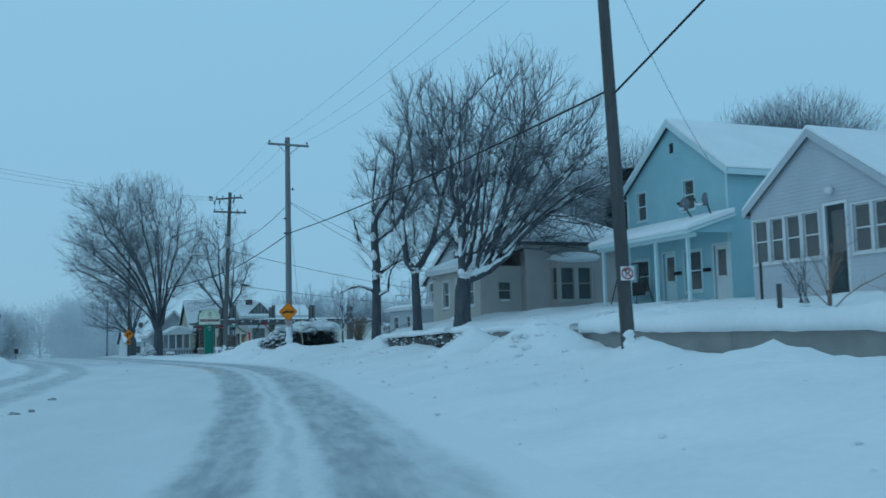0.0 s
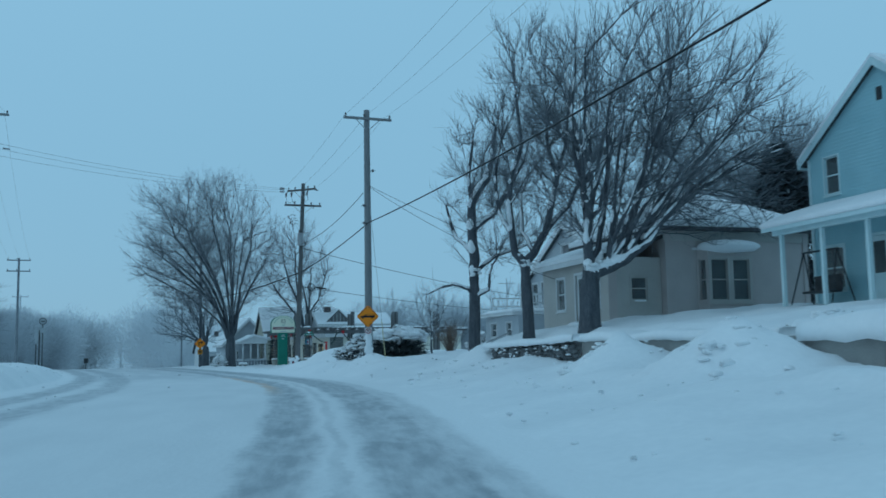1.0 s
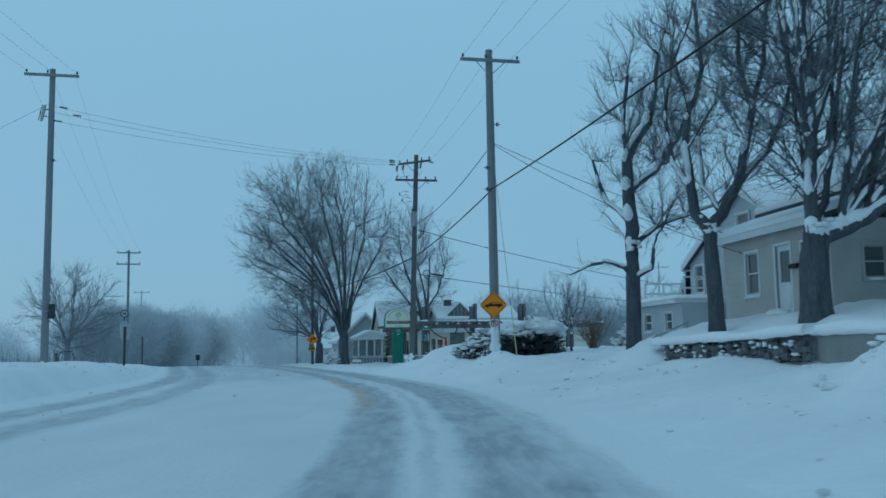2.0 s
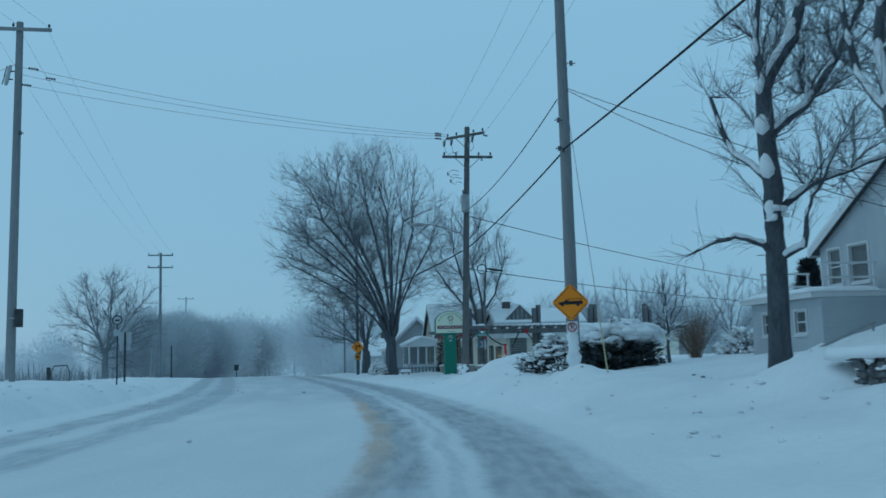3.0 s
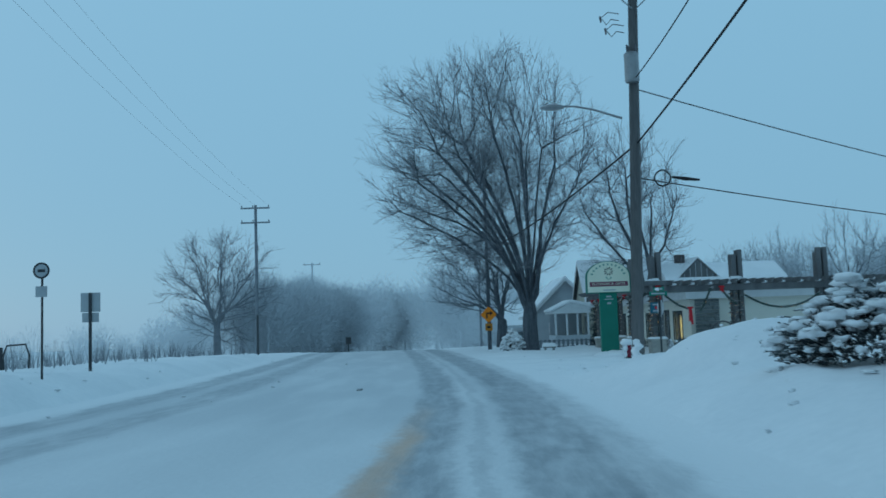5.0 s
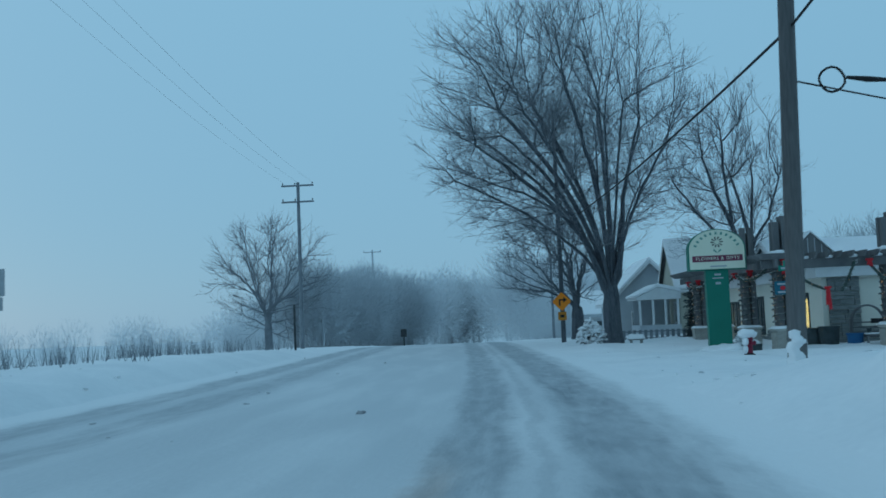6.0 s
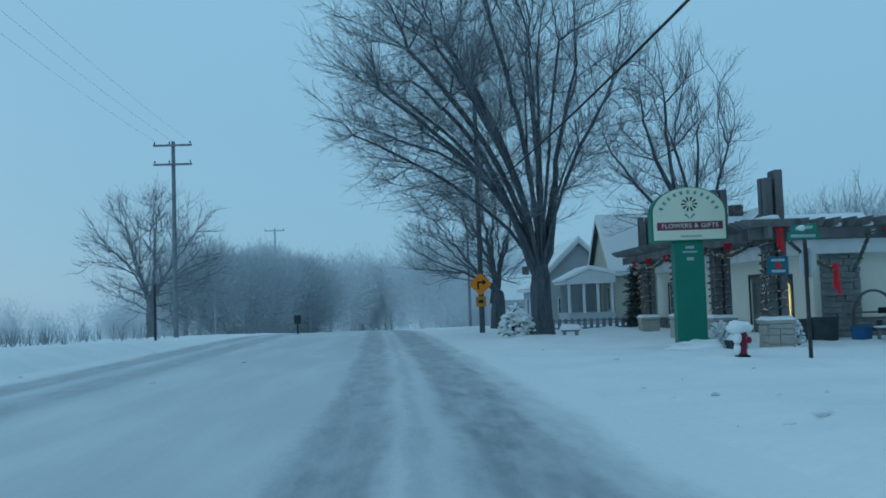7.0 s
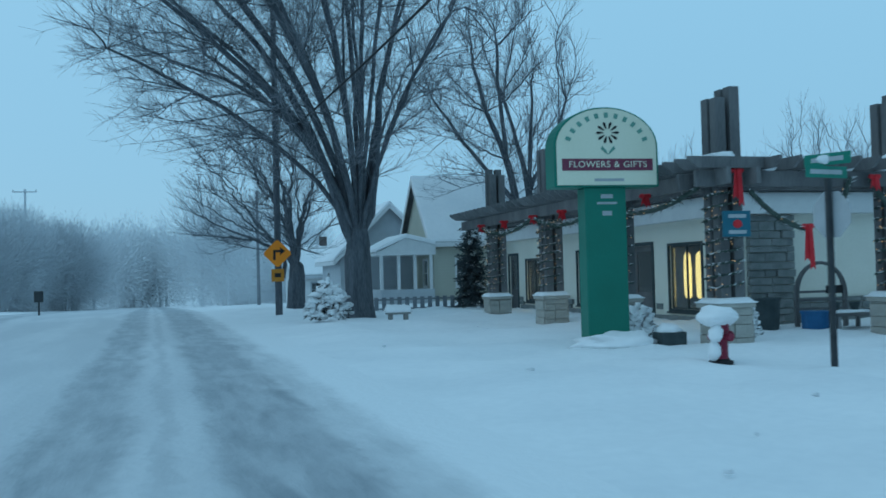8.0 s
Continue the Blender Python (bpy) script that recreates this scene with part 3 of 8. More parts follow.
def grow(seed, n, crown, head, bend, balance, floor, hollow, straight, stems=()):
    """Boughs that fill a crown: places in it, each joined to the bough that it reaches by the shortest way from the trunk; bend below 1 lets the limbs rise first and then arch outwards."""
    r = np.random.default_rng(seed)
    c, h = np.array(crown[0]), np.array(crown[1])
    way = r.normal(size=(3 * n, 3))
    way /= np.linalg.norm(way, axis=1)[:, None]
    edge = 1 + 0.05 * np.sin(5 * way[:, 0] + 3 * way[:, 2] + seed) + 0.05 * np.sin(9 * way[:, 1] - 7 * way[:, 2] + 2 * seed)
    p = c + way * (r.random(3 * n) ** hollow * edge)[:, None] * h
    p = p[p[:, 2] > floor][:n]
    fixed, foot, girth = [[0, 0, head * f] for f in (0.72, 0.82, 0.91, 1.0)], [-1, 0, 1, 2], [1.0] * 4
    for j, line in enumerate(stems):
        at = int(np.argmin([sum((a - b) ** 2 for a, b in zip(q, line[0])) for q in fixed]))
        for i, q in enumerate(line[1:]):
            foot.append(at)
            girth.append((1.0 if j < 2 else 0.5) * (1 - 0.85 * i / (len(line) - 1)))
            at = len(fixed)
            fixed.append(list(q))
    m = len(fixed)
    p = np.concatenate([np.array(fixed, float), p])
    size = float(max(h[0], h[1]) + np.hypot(c[0], c[1]))

    def warp(q, k):
        rho = np.hypot(q[..., 0], q[..., 1]) + 1e-6
        f = (rho / size) ** (k - 1)
        return np.stack([q[..., 0] * f, q[..., 1] * f, q[..., 2]], -1)

    w = warp(p, bend)
    up, gone = np.zeros(len(p), int), np.zeros(len(p))
    cost, via = np.full(len(p), 1e9), np.zeros(len(p), int)
    free = np.ones(len(p), bool)
    order = []

    def settle(k):
        free[k] = False
        order.append(k)
        far = np.linalg.norm(w - w[k], axis=1)
        less = far + balance * (gone[k] + far)
        hit = less < cost
        cost[hit], via[hit] = less[hit], k

    for k in range(m):
        up[k] = foot[k]
        if k >= 4:
            gone[k] = gone[up[k]] + 0.5 * np.linalg.norm(w[k] - w[up[k]])
        settle(k)
    while free.any():
        k = int(np.argmin(np.where(free, cost, 1e12)))
        up[k] = via[k]
        gone[k] = gone[via[k]] + np.linalg.norm(w[k] - w[via[k]])
        settle(k)
    # the boughs straighten: each place moves towards the line from its foot to its strongest shoot
    load, main = np.ones(len(p)), np.full(len(p), -1)
    for k in reversed(order[4:]):
        load[up[k]] += load[k]
    for k in order[4:]:
        if main[up[k]] < 0 or load[k] > load[main[up[k]]]:
            main[up[k]] = k
    mids = np.array([k for k in order[m:] if main[k] >= 0])
    for _ in range(straight):
        w[mids] = 0.35 * w[mids] + 0.325 * (w[up[mids]] + w[main[mids]])
    p = warp(w, 1 / bend)
    back = lambda a, b, t: warp(w[a] * (1 - t) + w[b] * t, 1 / bend)
    return p, up, order, back, girth


def tree(place, seed, trunk_h, trunk_r, crown, material, label, boughs, leaf=0.010, bend=0.65, balance=0.5, floor=None, hollow=0.45, kink=0.04, twig=(0.5, 1.2), per=4, sub=3, lift=0.3, twigs=None, name="tree", group="", snowy=False, flare=1.35, heavy=0.82, straight=4, stems=(), stem_r=0.1):
    """A bare tree: a flared, furrowed trunk, boughs that fill its crown and fine twigs on all their ends."""
    rng = random.Random(seed)
    ob = thing(name, place, 0, label, "tree", group)
    tr, pts, rad = Shape(), [], []
    for i in range(15):
        u = i / 14
        pts.append((0.05 * math.sin(3 * u + seed) * u, 0.04 * math.cos(4 * u + seed) * u, -0.35 + (trunk_h + 0.35) * u))
        rad.append(trunk_r * (1 + (flare - 1) * max(0, 1 - u * 3) ** 2) * (1 - 0.14 * u) * (1 - 0.3 * max(0.0, u - 0.8) / 0.2))
    tr.tube(pts, rad, 30)
    # furrows, knots and root swells
    for i, p in enumerate(tr.v):
        c = Vector(pts[min(i // 30, 14)])
        out = Vector(p) - c
        a = math.atan2(out.y, out.x)
        k = 0.075 * noise.noise(Vector((math.cos(a) * 5.5, math.sin(a) * 5.5, p[2] * 0.8 + seed))) + 0.06 * noise.noise(Vector((math.cos(a) * 1.3, math.sin(a) * 1.3, p[2] * 1.1 + seed)))
        k += 0.10 * max(0.0, 0.6 - p[2]) * math.cos(5 * a + seed)
        tr.v[i] = tuple(c + out * (1 + k))
    part("trunk", tr, material, ob, smooth=True)
    head = Vector(pts[-1])
    p, up, order, back, girth = grow(seed, boughs, crown, trunk_h, bend, balance, crown[0][2] - crown[1][2] if floor is None else floor, hollow, straight, stems)
    n = len(p)
    kids = [[] for _ in range(n)]
    for k in order[4:]:
        kids[up[k]].append(k)
    tips = sum(1 for k in range(4, n) if not kids[k])
    power = math.log(max(tips, 8)) / math.log(heavy * trunk_r / (leaf * 1.25))
    thick = [0.0] * n
    for k in reversed(order[4:]):
        thick[k] = max(leaf * 1.25, sum(thick[q] ** power for q in kids[k]) ** (1 / power) if kids[k] else 0.0)
        if k < len(girth):
            thick[k] = max(thick[k], stem_r * girth[k])
    wood, fine, snow = Shape(), Shape(), Shape() if snowy else None
    lee = Vector((-0.6, -0.5, 0.75)).normalized()

    def chain(k):
        """The bough that begins at place k and follows its thickest shoot to the end."""
        line, radii, at, first = [], [], int(up[k]), True
        while True:
            steps = 3 if thick[k] > 0.02 else 2
            for q in range(0 if first else 1, steps + 1):
                v = Vector(back(at, k, q / steps))
                if at < 4:
                    v = v.lerp(Vector((v.x + head.x, v.y + head.y, v.z)), 1 - q / steps)
                if 0 < q:
                    v += Vector((rng.gauss(0, 1), rng.gauss(0, 1), rng.gauss(0, 0.6))) * kink * min(1.0, 0.4 + 0.03 / thick[k])
                line.append(v)
                start = min(thick[k] * 1.25, trunk_r * 0.8) if first else thick[at]
                radii.append(start + (thick[k] - start) * q / steps)
            first = False
            nxt = sorted(kids[k], key=lambda q: -thick[q])
            todo.extend(nxt[1:])
            if not nxt:
                break
            at, k = k, nxt[0]
        radii[-1] = leaf * 0.7
        wood.tube(line, radii, 9 if radii[0] > 0.12 else (6 if radii[0] > 0.04 else 4), caps=False)
        if snowy:
            run = []
            for i in range(len(line) - 1):
                q = (line[i + 1] - line[i]).normalized()
                side = (lee - q * lee.dot(q)).normalized()
                for f in (0.0, 0.33, 0.67):
                    at = line[i].lerp(line[i + 1], f)
                    lies = 1.5 * noise.noise(at * 2.1 + Vector((seed, 0, 0))) + 0.9 * (1 - abs(q.z)) + 2.0 * max(0.0, radii[i] - 0.06) - 0.06
                    if radii[i] > 0.026 and lies > 0 and i < len(line) - 2:
                        run.append((at + side * radii[i] * 0.74, radii[i] * (0.42 + min(0.38, 0.6 * lies)) * rng.uniform(0.8, 1.15) + 0.006))
                    elif run:
                        if len(run) > 2:
                            snow.tube([v for v, _ in run], [run[0][1] * 0.3] + [g for _, g in run[1:-1]] + [run[-1][1] * 0.3], 6)
                        run = []

    todo = [k for k in order[4:] if up[k] < 4]
    while todo:
        chain(todo.pop())
    for q in range(6):
        a = q * 1.05 + seed
        wood.lump((head.x + trunk_r * 0.36 * math.cos(a), head.y + trunk_r * 0.36 * math.sin(a), head.z - trunk_r * 0.5), (trunk_r * 0.5, trunk_r * 0.5, trunk_r * 1.5), q, 9, 0.35)
    mid = Vector((crown[0][0] * 0.5, crown[0][1] * 0.5, trunk_h))
    for k in order[4:]:
        if thick[k] > 0.06:
            continue
        a, b = Vector(p[up[k]]), Vector(p[k])
        along, ray = (b - a).normalized(), (b - mid).normalized()
        for q in range(per + (2 if not kids[k] else 0)):
            at = a.lerp(b, rng.random())
            d = (along * 0.55 + ray * 0.5 + Vector((rng.gauss(0, 0.5), rng.gauss(0, 0.5), rng.gauss(lift, 0.45)))).normalized()
            run = rng.uniform(*twig)
            mid_p = at + d * run * 0.5 + Vector((rng.gauss(0, 1), rng.gauss(0, 1), rng.gauss(0, 1))) * 0.05 * run
            end = at + d * run + Vector((0, 0, 0.06 * run))
            fine.tube([at, mid_p, end], [leaf * 0.8, leaf * 0.62, leaf * 0.3], 3, caps=False)
            for e in range(sub):
                f = at.lerp(mid_p, rng.uniform(0.3, 1)) if e % 2 else mid_p.lerp(end, rng.uniform(0, 0.9))
                d2 = (d * 0.8 + Vector((rng.gauss(0, 0.45), rng.gauss(0, 0.45), rng.gauss(0.1, 0.4)))).normalized()
                fine.tube([f, f + d2 * run * rng.uniform(0.3, 0.6)], [leaf * 0.55, leaf * 0.25], 3, caps=False)
    part("crown", wood, material, ob, "bare limbs and branches", smooth=True)
    part("twig_mass", fine, twigs or material, ob, "fine bare twigs", kind="stuff")
    if snowy:
        for k in range(6):
            snow.lump((head.x + rng.uniform(-0.7, 1.2) * trunk_r, head.y + rng.uniform(-0.9, -0.3) * trunk_r, head.z + rng.uniform(-0.02, 0.28)), (rng.uniform(0.3, 0.55) * trunk_r, rng.uniform(0.3, 0.5) * trunk_r, rng.uniform(0.04, 0.08)), seed + k, 10, 0.8)
        part("snow_cover", snow, SNOW, ob, "wet snow lodged in the forks", smooth=True, kind="stuff")
    return ob


# three street maples on the terrace
MAPLE_BIG = [[(0, 0, 1.9), (0, 0, 2.7), (0.1, 0, 4.1), (0.2, 0, 5.5), (0.2, 0, 7.3)],
             [(0, 0, 1.9), (0.6, -0.2, 2.05), (1.1, -0.4, 2.3), (1.5, -0.6, 2.6), (1.9, -0.8, 2.9), (3.4, -0.6, 4.9), (5.4, -0.5, 6.8)],
             [(0.6, -0.2, 2.05), (0.8, -0.4, 4.0), (0.9, -0.6, 5.4), (1.1, -0.9, 7.4)],
             [(1.1, -0.4, 2.3), (1.7, -0.4, 4.3), (2.2, -0.3, 6.1), (2.8, -0.2, 8.4)],
             [(0.1, 0, 4.1), (0.9, 0.1, 6.0), (1.3, 0.4, 8.1)], [(0.1, 0, 4.1), (-0.4, -0.1, 5.5), (-0.6, -0.3, 7.1), (-0.5, -0.5, 8.7)],
             [(0, 0, 1.9), (0.5, 0.9, 2.8), (1.2, 1.9, 4.6), (1.9, 2.6, 6.8)]]
# a fan of upright shoots along the low limb and up the main stem
for k in range(14):
    f, g = (k + 0.5) / 14, math.sin(2.4 * k)
    x, y, z = 1.9 * f, -0.8 * f, 2.0 + 0.9 * f * f
    MAPLE_BIG.append([(x, y, z), (x + 0.25 + 0.35 * f, y + 0.3 * g, z + 0.75), (x + 0.6 + 1.5 * f, y + 0.8 * g, z + 2.4 - 0.5 * f), (x + 0.8 + 3.1 * f, y + 1.5 * g, z + 4.3 - 1.5 * f), (x + 0.9 + 4.5 * f, y + 2.1 * g, z + 5.8 - 2.5 * f)])
for k in range(7):
    g, z = math.sin(2.0 * k), 3.0 + 0.5 * k
    MAPLE_BIG.append([(0.1, 0, z), (0.1 + 0.35 * g, 0.3 * math.cos(2 * k), z + 0.55), (0.15 + 0.65 * g, 0.7 * math.cos(2 * k), z + 2.0), (0.2 + 0.9 * g, math.cos(2 * k), z + 3.6)])
MAPLE_FORKED = [[(-0.1, 0, 2.8), (-0.4, 0.1, 3.3), (-0.5, 0.1, 4.0), (-0.6, 0.1, 5.1), (-0.5, 0.1, 6.1), (-0.1, 0, 7.3), (-0.2, 0, 9.0)],
                [(-0.1, 0, 2.8), (0.3, 0, 3.3), (0.8, 0, 4.1), (1.1, -0.1, 5.3), (1.3, -0.1, 6.3), (1.7, -0.1, 7.6), (1.9, -0.1, 9.2)],
                [(1.3, -0.1, 6.3), (0.8, -0.4, 7.2), (0.6, -0.9, 8.4)], [(0.8, 0, 4.1), (1.8, 0.1, 5.1), (2.6, 0.3, 6.6), (3.0, 0.5, 7.8)],
                [(-0.5, 0.1, 4.0), (-0.9, 0.4, 4.8), (-0.9, 0.7, 6.3), (-0.5, 1.0, 7.8)], [(0.3, 0, 3.3), (0.2, 0.9, 4.2), (0.5, 1.6, 5.8)]]
MAPLE_SWEPT = [[(0, 0, 3.3), (0.1, 0, 4.0), (0, 0, 5.1), (0, 0, 6.3), (-0.1, 0, 7.5), (0.1, 0, 9.1)], [(0, 0, 6.3), (0.6, -0.3, 7.4), (0.8, -0.5, 8.3), (0.9, -0.7, 9.6)],
               [(0.1, 0, 3.3), (0.9, 0.1, 4.1), (2.0, 0.1, 4.5), (3.1, 0.1, 4.9), (3.9, 0.2, 5.7)], [(0, 0, 5.1), (0.9, -0.2, 5.9), (1.6, -0.4, 7.0), (2.2, -0.6, 8.2), (2.6, -0.7, 9.7)],
               [(-0.1, 0, 2.4), (-0.3, -0.1, 2.75), (-0.9, -0.1, 2.95), (-1.5, -0.15, 2.8), (-2.1, -0.2, 2.5)], [(0.1, 0, 2.4), (0.5, -0.4, 2.7), (0.55, -0.6, 3.4)],
               [(0.1, 0, 4.0), (-0.5, 0.7, 5.0), (-0.8, 1.2, 6.5)]]
tree((16.1, 37.2, height(16.1, 37.2)), 11, 2.0, 0.36, ((2.6, -0.3, 6.5), (5.1, 4.4, 5.4)), BARK, "dark bare maple with many upright limbs and lodged snow", 1250,
     leaf=0.0105, bend=0.62, balance=1.0, floor=3.0, hollow=0.5, kink=0.02, twig=(0.5, 1.2), per=3, sub=2, lift=0.4, group="street trees", snowy=True, twigs=TWIG_DARK, heavy=0.46, straight=7, stems=MAPLE_BIG, stem_r=0.145)
tree((15.25, 40.6, height(15.25, 40.6)), 21, 2.8, 0.225, ((0.7, 0, 7.9), (2.6, 2.7, 5.2)), BARK, "dark bare maple, forked, with snow on its limbs", 420,
     leaf=0.008, bend=0.7, balance=0.7, floor=3.6, hollow=0.55, kink=0.02, twig=(0.35, 0.95), per=6, sub=2, lift=0.3, group="street trees", snowy=True, twigs=TWIG_DARK, straight=6, heavy=0.6, stems=MAPLE_FORKED, stem_r=0.15)
tree((14.9, 45.7, height(14.9, 45.7)), 31, 3.3, 0.25, ((1.05, 0.1, 7.3), (2.3, 2.2, 5.0)), BARK, "dark bare maple with snow along its limbs", 330,
     leaf=0.008, bend=0.7, balance=0.7, floor=3.4, hollow=0.55, kink=0.02, twig=(0.35, 0.95), per=6, sub=2, lift=0.2, group="street trees", snowy=True, twigs=TWIG_DARK, straight=6, heavy=0.6, stems=MAPLE_SWEPT, stem_r=0.15)
# the great elm beside the shop, and its neighbours
ELM_STEMS = [[(0, 0, 2.0), (0.4, 0, 3.3), (0.7, 0.3, 5.4), (0.9, 0.6, 7.3), (1.4, 0.8, 9.5), (2.0, 1.0, 11.6)],
             [(0, 0, 1.8), (-0.4, 0, 2.8), (-1.2, -0.2, 5.2), (-2.2, -0.3, 7.4), (-3.6, -0.4, 9.3), (-5.2, -0.5, 10.8)],
             [(-1.2, -0.2, 5.2), (-2.4, 0.3, 6.7), (-4.2, 0.9, 7.9), (-6.0, 1.3, 8.6)],
             [(0, 0, 2.0), (-0.1, 0, 3.0), (-0.2, -0.3, 5.0), (-0.4, -0.6, 7.7), (-0.4, -0.9, 10.5)]]
# the vase: limbs that rise together and arch outwards
for k in range(19):
    a, reach = 2.4 * k, math.sqrt((k + 1.0) / 20)
    top = 11.5 - 5.2 * reach ** 2
    ELM_STEMS.append([(0, 0, 1.9)] + [(0.5 * math.cos(a) * u ** 0.6 + (5.6 * reach * math.cos(a) - 2.0) * u ** 1.9, 0.5 * math.sin(a) * u ** 0.6 + 5.3 * reach * math.sin(a) * u ** 1.9, 1.9 + top * u) for u in (0.16, 0.36, 0.58, 0.8, 1.0)])
tree((8.93, 100.0, height(8.93, 100.0) + 0.1), 41, 2.5, 0.47, ((-2.5, 0, 11.1), (7.4, 6.7, 7.4)), BARK_HAZE_GREY, "great bare elm with a vase-shaped crown beside the shop", 1850,
     leaf=0.0095, bend=0.54, balance=1.25, floor=4.5, kink=0.025, twig=(0.6, 1.4), per=4, sub=3, twigs=TWIG_HAZED, lift=0.0, straight=9, heavy=0.8, stems=ELM_STEMS, stem_r=0.17)
BEHIND_STEMS = [[(0, 0, 3.0), (0.2, 0, 5.0), (0.4, 0.2, 7.5), (0.6, 0.3, 10.5)], [(0, 0, 2.8), (-0.4, -0.1, 4.4), (-0.9, -0.2, 6.6), (-1.2, -0.3, 9.6), (-1.3, -0.4, 12.0)],
                [(-0.4, -0.1, 4.4), (-1.5, 0.2, 5.8), (-2.9, 0.4, 7.6), (-4.0, 0.5, 9.2)], [(0.2, 0, 5.0), (1.3, -0.3, 7.0), (2.0, -0.5, 9.5)], [(-0.9, -0.2, 6.6), (-2.0, -0.8, 8.8), (-2.6, -1.0, 11.0)],
                [(0.2, 0, 5.0), (0.0, 1.2, 7.5), (-0.4, 2.0, 10.0)]]
tree((18.0, 112.0, height(18.0, 112.0)), 51, 3.4, 0.36, ((-0.9, 0, 9.9), (4.6, 4.4, 6.7)), BARK_HAZE_GREY, "bare tree behind the flower shop", 520,
     leaf=0.011, bend=0.6, balance=1.1, floor=4.6, kink=0.03, twig=(0.6, 1.3), per=3, sub=3, twigs=TWIG_HAZED, heavy=0.72, straight=6, stems=BEHIND_STEMS, stem_r=0.12)
tree((7.2, 113.0, height(7.2, 113.0)), 61, 1.7, 0.45, ((-1.3, 0, 5.4), (4.3, 4.2, 4.4)), BARK_HAZE_GREY, "bare forked tree behind the turn sign", 420,
     leaf=0.011, bend=0.62, balance=0.9, floor=2.4, kink=0.05, twig=(0.5, 1.2), per=4, sub=2, twigs=TWIG_HAZED)
tree((-23.6, 142.7, height(-23.6, 142.7)), 71, 2.8, 0.42, ((0.6, 0, 7.1), (6.5, 6.2, 6.7)), BARK_SNOW_HAZE, "bare tree with a rounded crown across the road", 420,
     leaf=0.017, bend=0.85, balance=0.9, floor=0.4, kink=0.05, twig=(0.7, 1.7), per=4, sub=2, lift=0.0, twigs=BARK_SNOW_HAZE, heavy=1.0, straight=6)


# bark and twigs of these trees carry the haze in their colours
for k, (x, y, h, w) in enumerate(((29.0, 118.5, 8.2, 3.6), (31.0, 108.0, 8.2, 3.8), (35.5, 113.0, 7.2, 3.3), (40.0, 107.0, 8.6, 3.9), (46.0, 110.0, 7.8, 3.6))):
    tree((x, y, height(x, y)), 81 + k, 1.8, 0.2, ((0.0, 0, 0.58 * h), (w, w, 0.46 * h)), BARK_SNOW_HAZE, "bare hazy tree behind the flower shop", 200,
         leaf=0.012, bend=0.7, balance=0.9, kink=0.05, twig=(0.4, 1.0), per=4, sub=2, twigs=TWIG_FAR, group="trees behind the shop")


def thicket(name, spots, seed, material, label, thick=0.03, category="trees", twigs=4500, twig=(0.5, 1.1), low=0.46):
    """Far trees that merge into one mass: a trunk, a few limbs and thousands of fine twigs each; spots of (x, y, foot, height, radius)."""
    rng, out, fine = random.Random(seed), Shape(), []
    nrng = np.random.default_rng(seed)
    for t, (x, y, z, h, r) in enumerate(spots):
        head = z + h * rng.uniform(0.16, 0.28)
        out.tube([(x, y, z - 0.3), (x + rng.uniform(-0.1, 0.1), y, head), (x + rng.uniform(-0.3, 0.3), y + rng.uniform(-0.3, 0.3), z + 0.6 * h)], [0.016 * h, 0.013 * h, 0.006 * h], 5, caps=False)
        core = Vector((x, y, z + low * h))
        for k in range(11):
            a, e = rng.uniform(0, 2 * math.pi), rng.uniform(-0.15, 1.3)
            tip = core + Vector((0.8 * r * math.cos(a) * math.cos(e), 0.8 * r * math.sin(a) * math.cos(e), 0.40 * h * math.sin(e)))
            foot = Vector((x, y, rng.uniform(head - 0.05 * h, z + 0.45 * h)))
            out.tube([foot, foot.lerp(tip, 0.5) + Vector((0, 0, 0.05 * h)), tip], [0.006 * h, 0.004 * h, thick], 3, caps=False)
        n = int(twigs * rng.uniform(0.85, 1.15))
        way = nrng.normal(size=(n, 3))
        way /= np.linalg.norm(way, axis=1)[:, None]
        way[:, 2] = np.where((way[:, 2] < -0.45) & (low > 0.52), -way[:, 2], way[:, 2])
        ph, el = np.arctan2(way[:, 1], way[:, 0]), way[:, 2]
        edge = 1 + 0.10 * np.sin(3 * ph + t) * np.cos(4 * el + 2 * t) + 0.07 * np.sin(7 * ph + 5 * el + 3 * t) + 0.05 * np.sin(13 * ph - 9 * el + t)
        rad = nrng.random(n) ** 0.42 * edge
        at = np.array(core) + way * rad[:, None] * np.array([r, r, (1.0 - low) * h])
        run = way * np.array([1, 1, 0.8]) + nrng.normal(size=(n, 3)) * 0.35 + np.array([0, 0, 0.45])
        run *= (nrng.uniform(*twig, n) / np.linalg.norm(run, axis=1))[:, None]
        wide = np.cross(run, nrng.normal(size=(n, 3)))
        wide *= (thick * 0.75 / np.linalg.norm(wide, axis=1))[:, None]
        fine.append(np.stack([at - run * 0.5 - wide, at - run * 0.5 + wide, at + run * 0.5], 1).reshape(-1, 3))
    fine = np.concatenate(fine)
    k = len(out.v)
    out.v += [tuple(p) for p in fine.tolist()]
    out.f += [(k + 3 * i, k + 3 * i + 1, k + 3 * i + 2) for i in range(len(fine) // 3)]
    return lone(name, out, material, label, category, kind="stuff")


def row_of(seed, n, x0, y0, x1, y1, h0, h1, jitter=3.0):
    rng = random.Random(seed)
    got = []
    for k in range(n):
        u = (k + rng.random()) / n
        x, y = x0 + (x1 - x0) * u + rng.uniform(-jitter, jitter), y0 + (y1 - y0) * u + rng.uniform(-jitter, jitter)
        h = rng.uniform(h0, h1)
        got.append((x, y, height(x, y), h, h * 0.42))
    return got


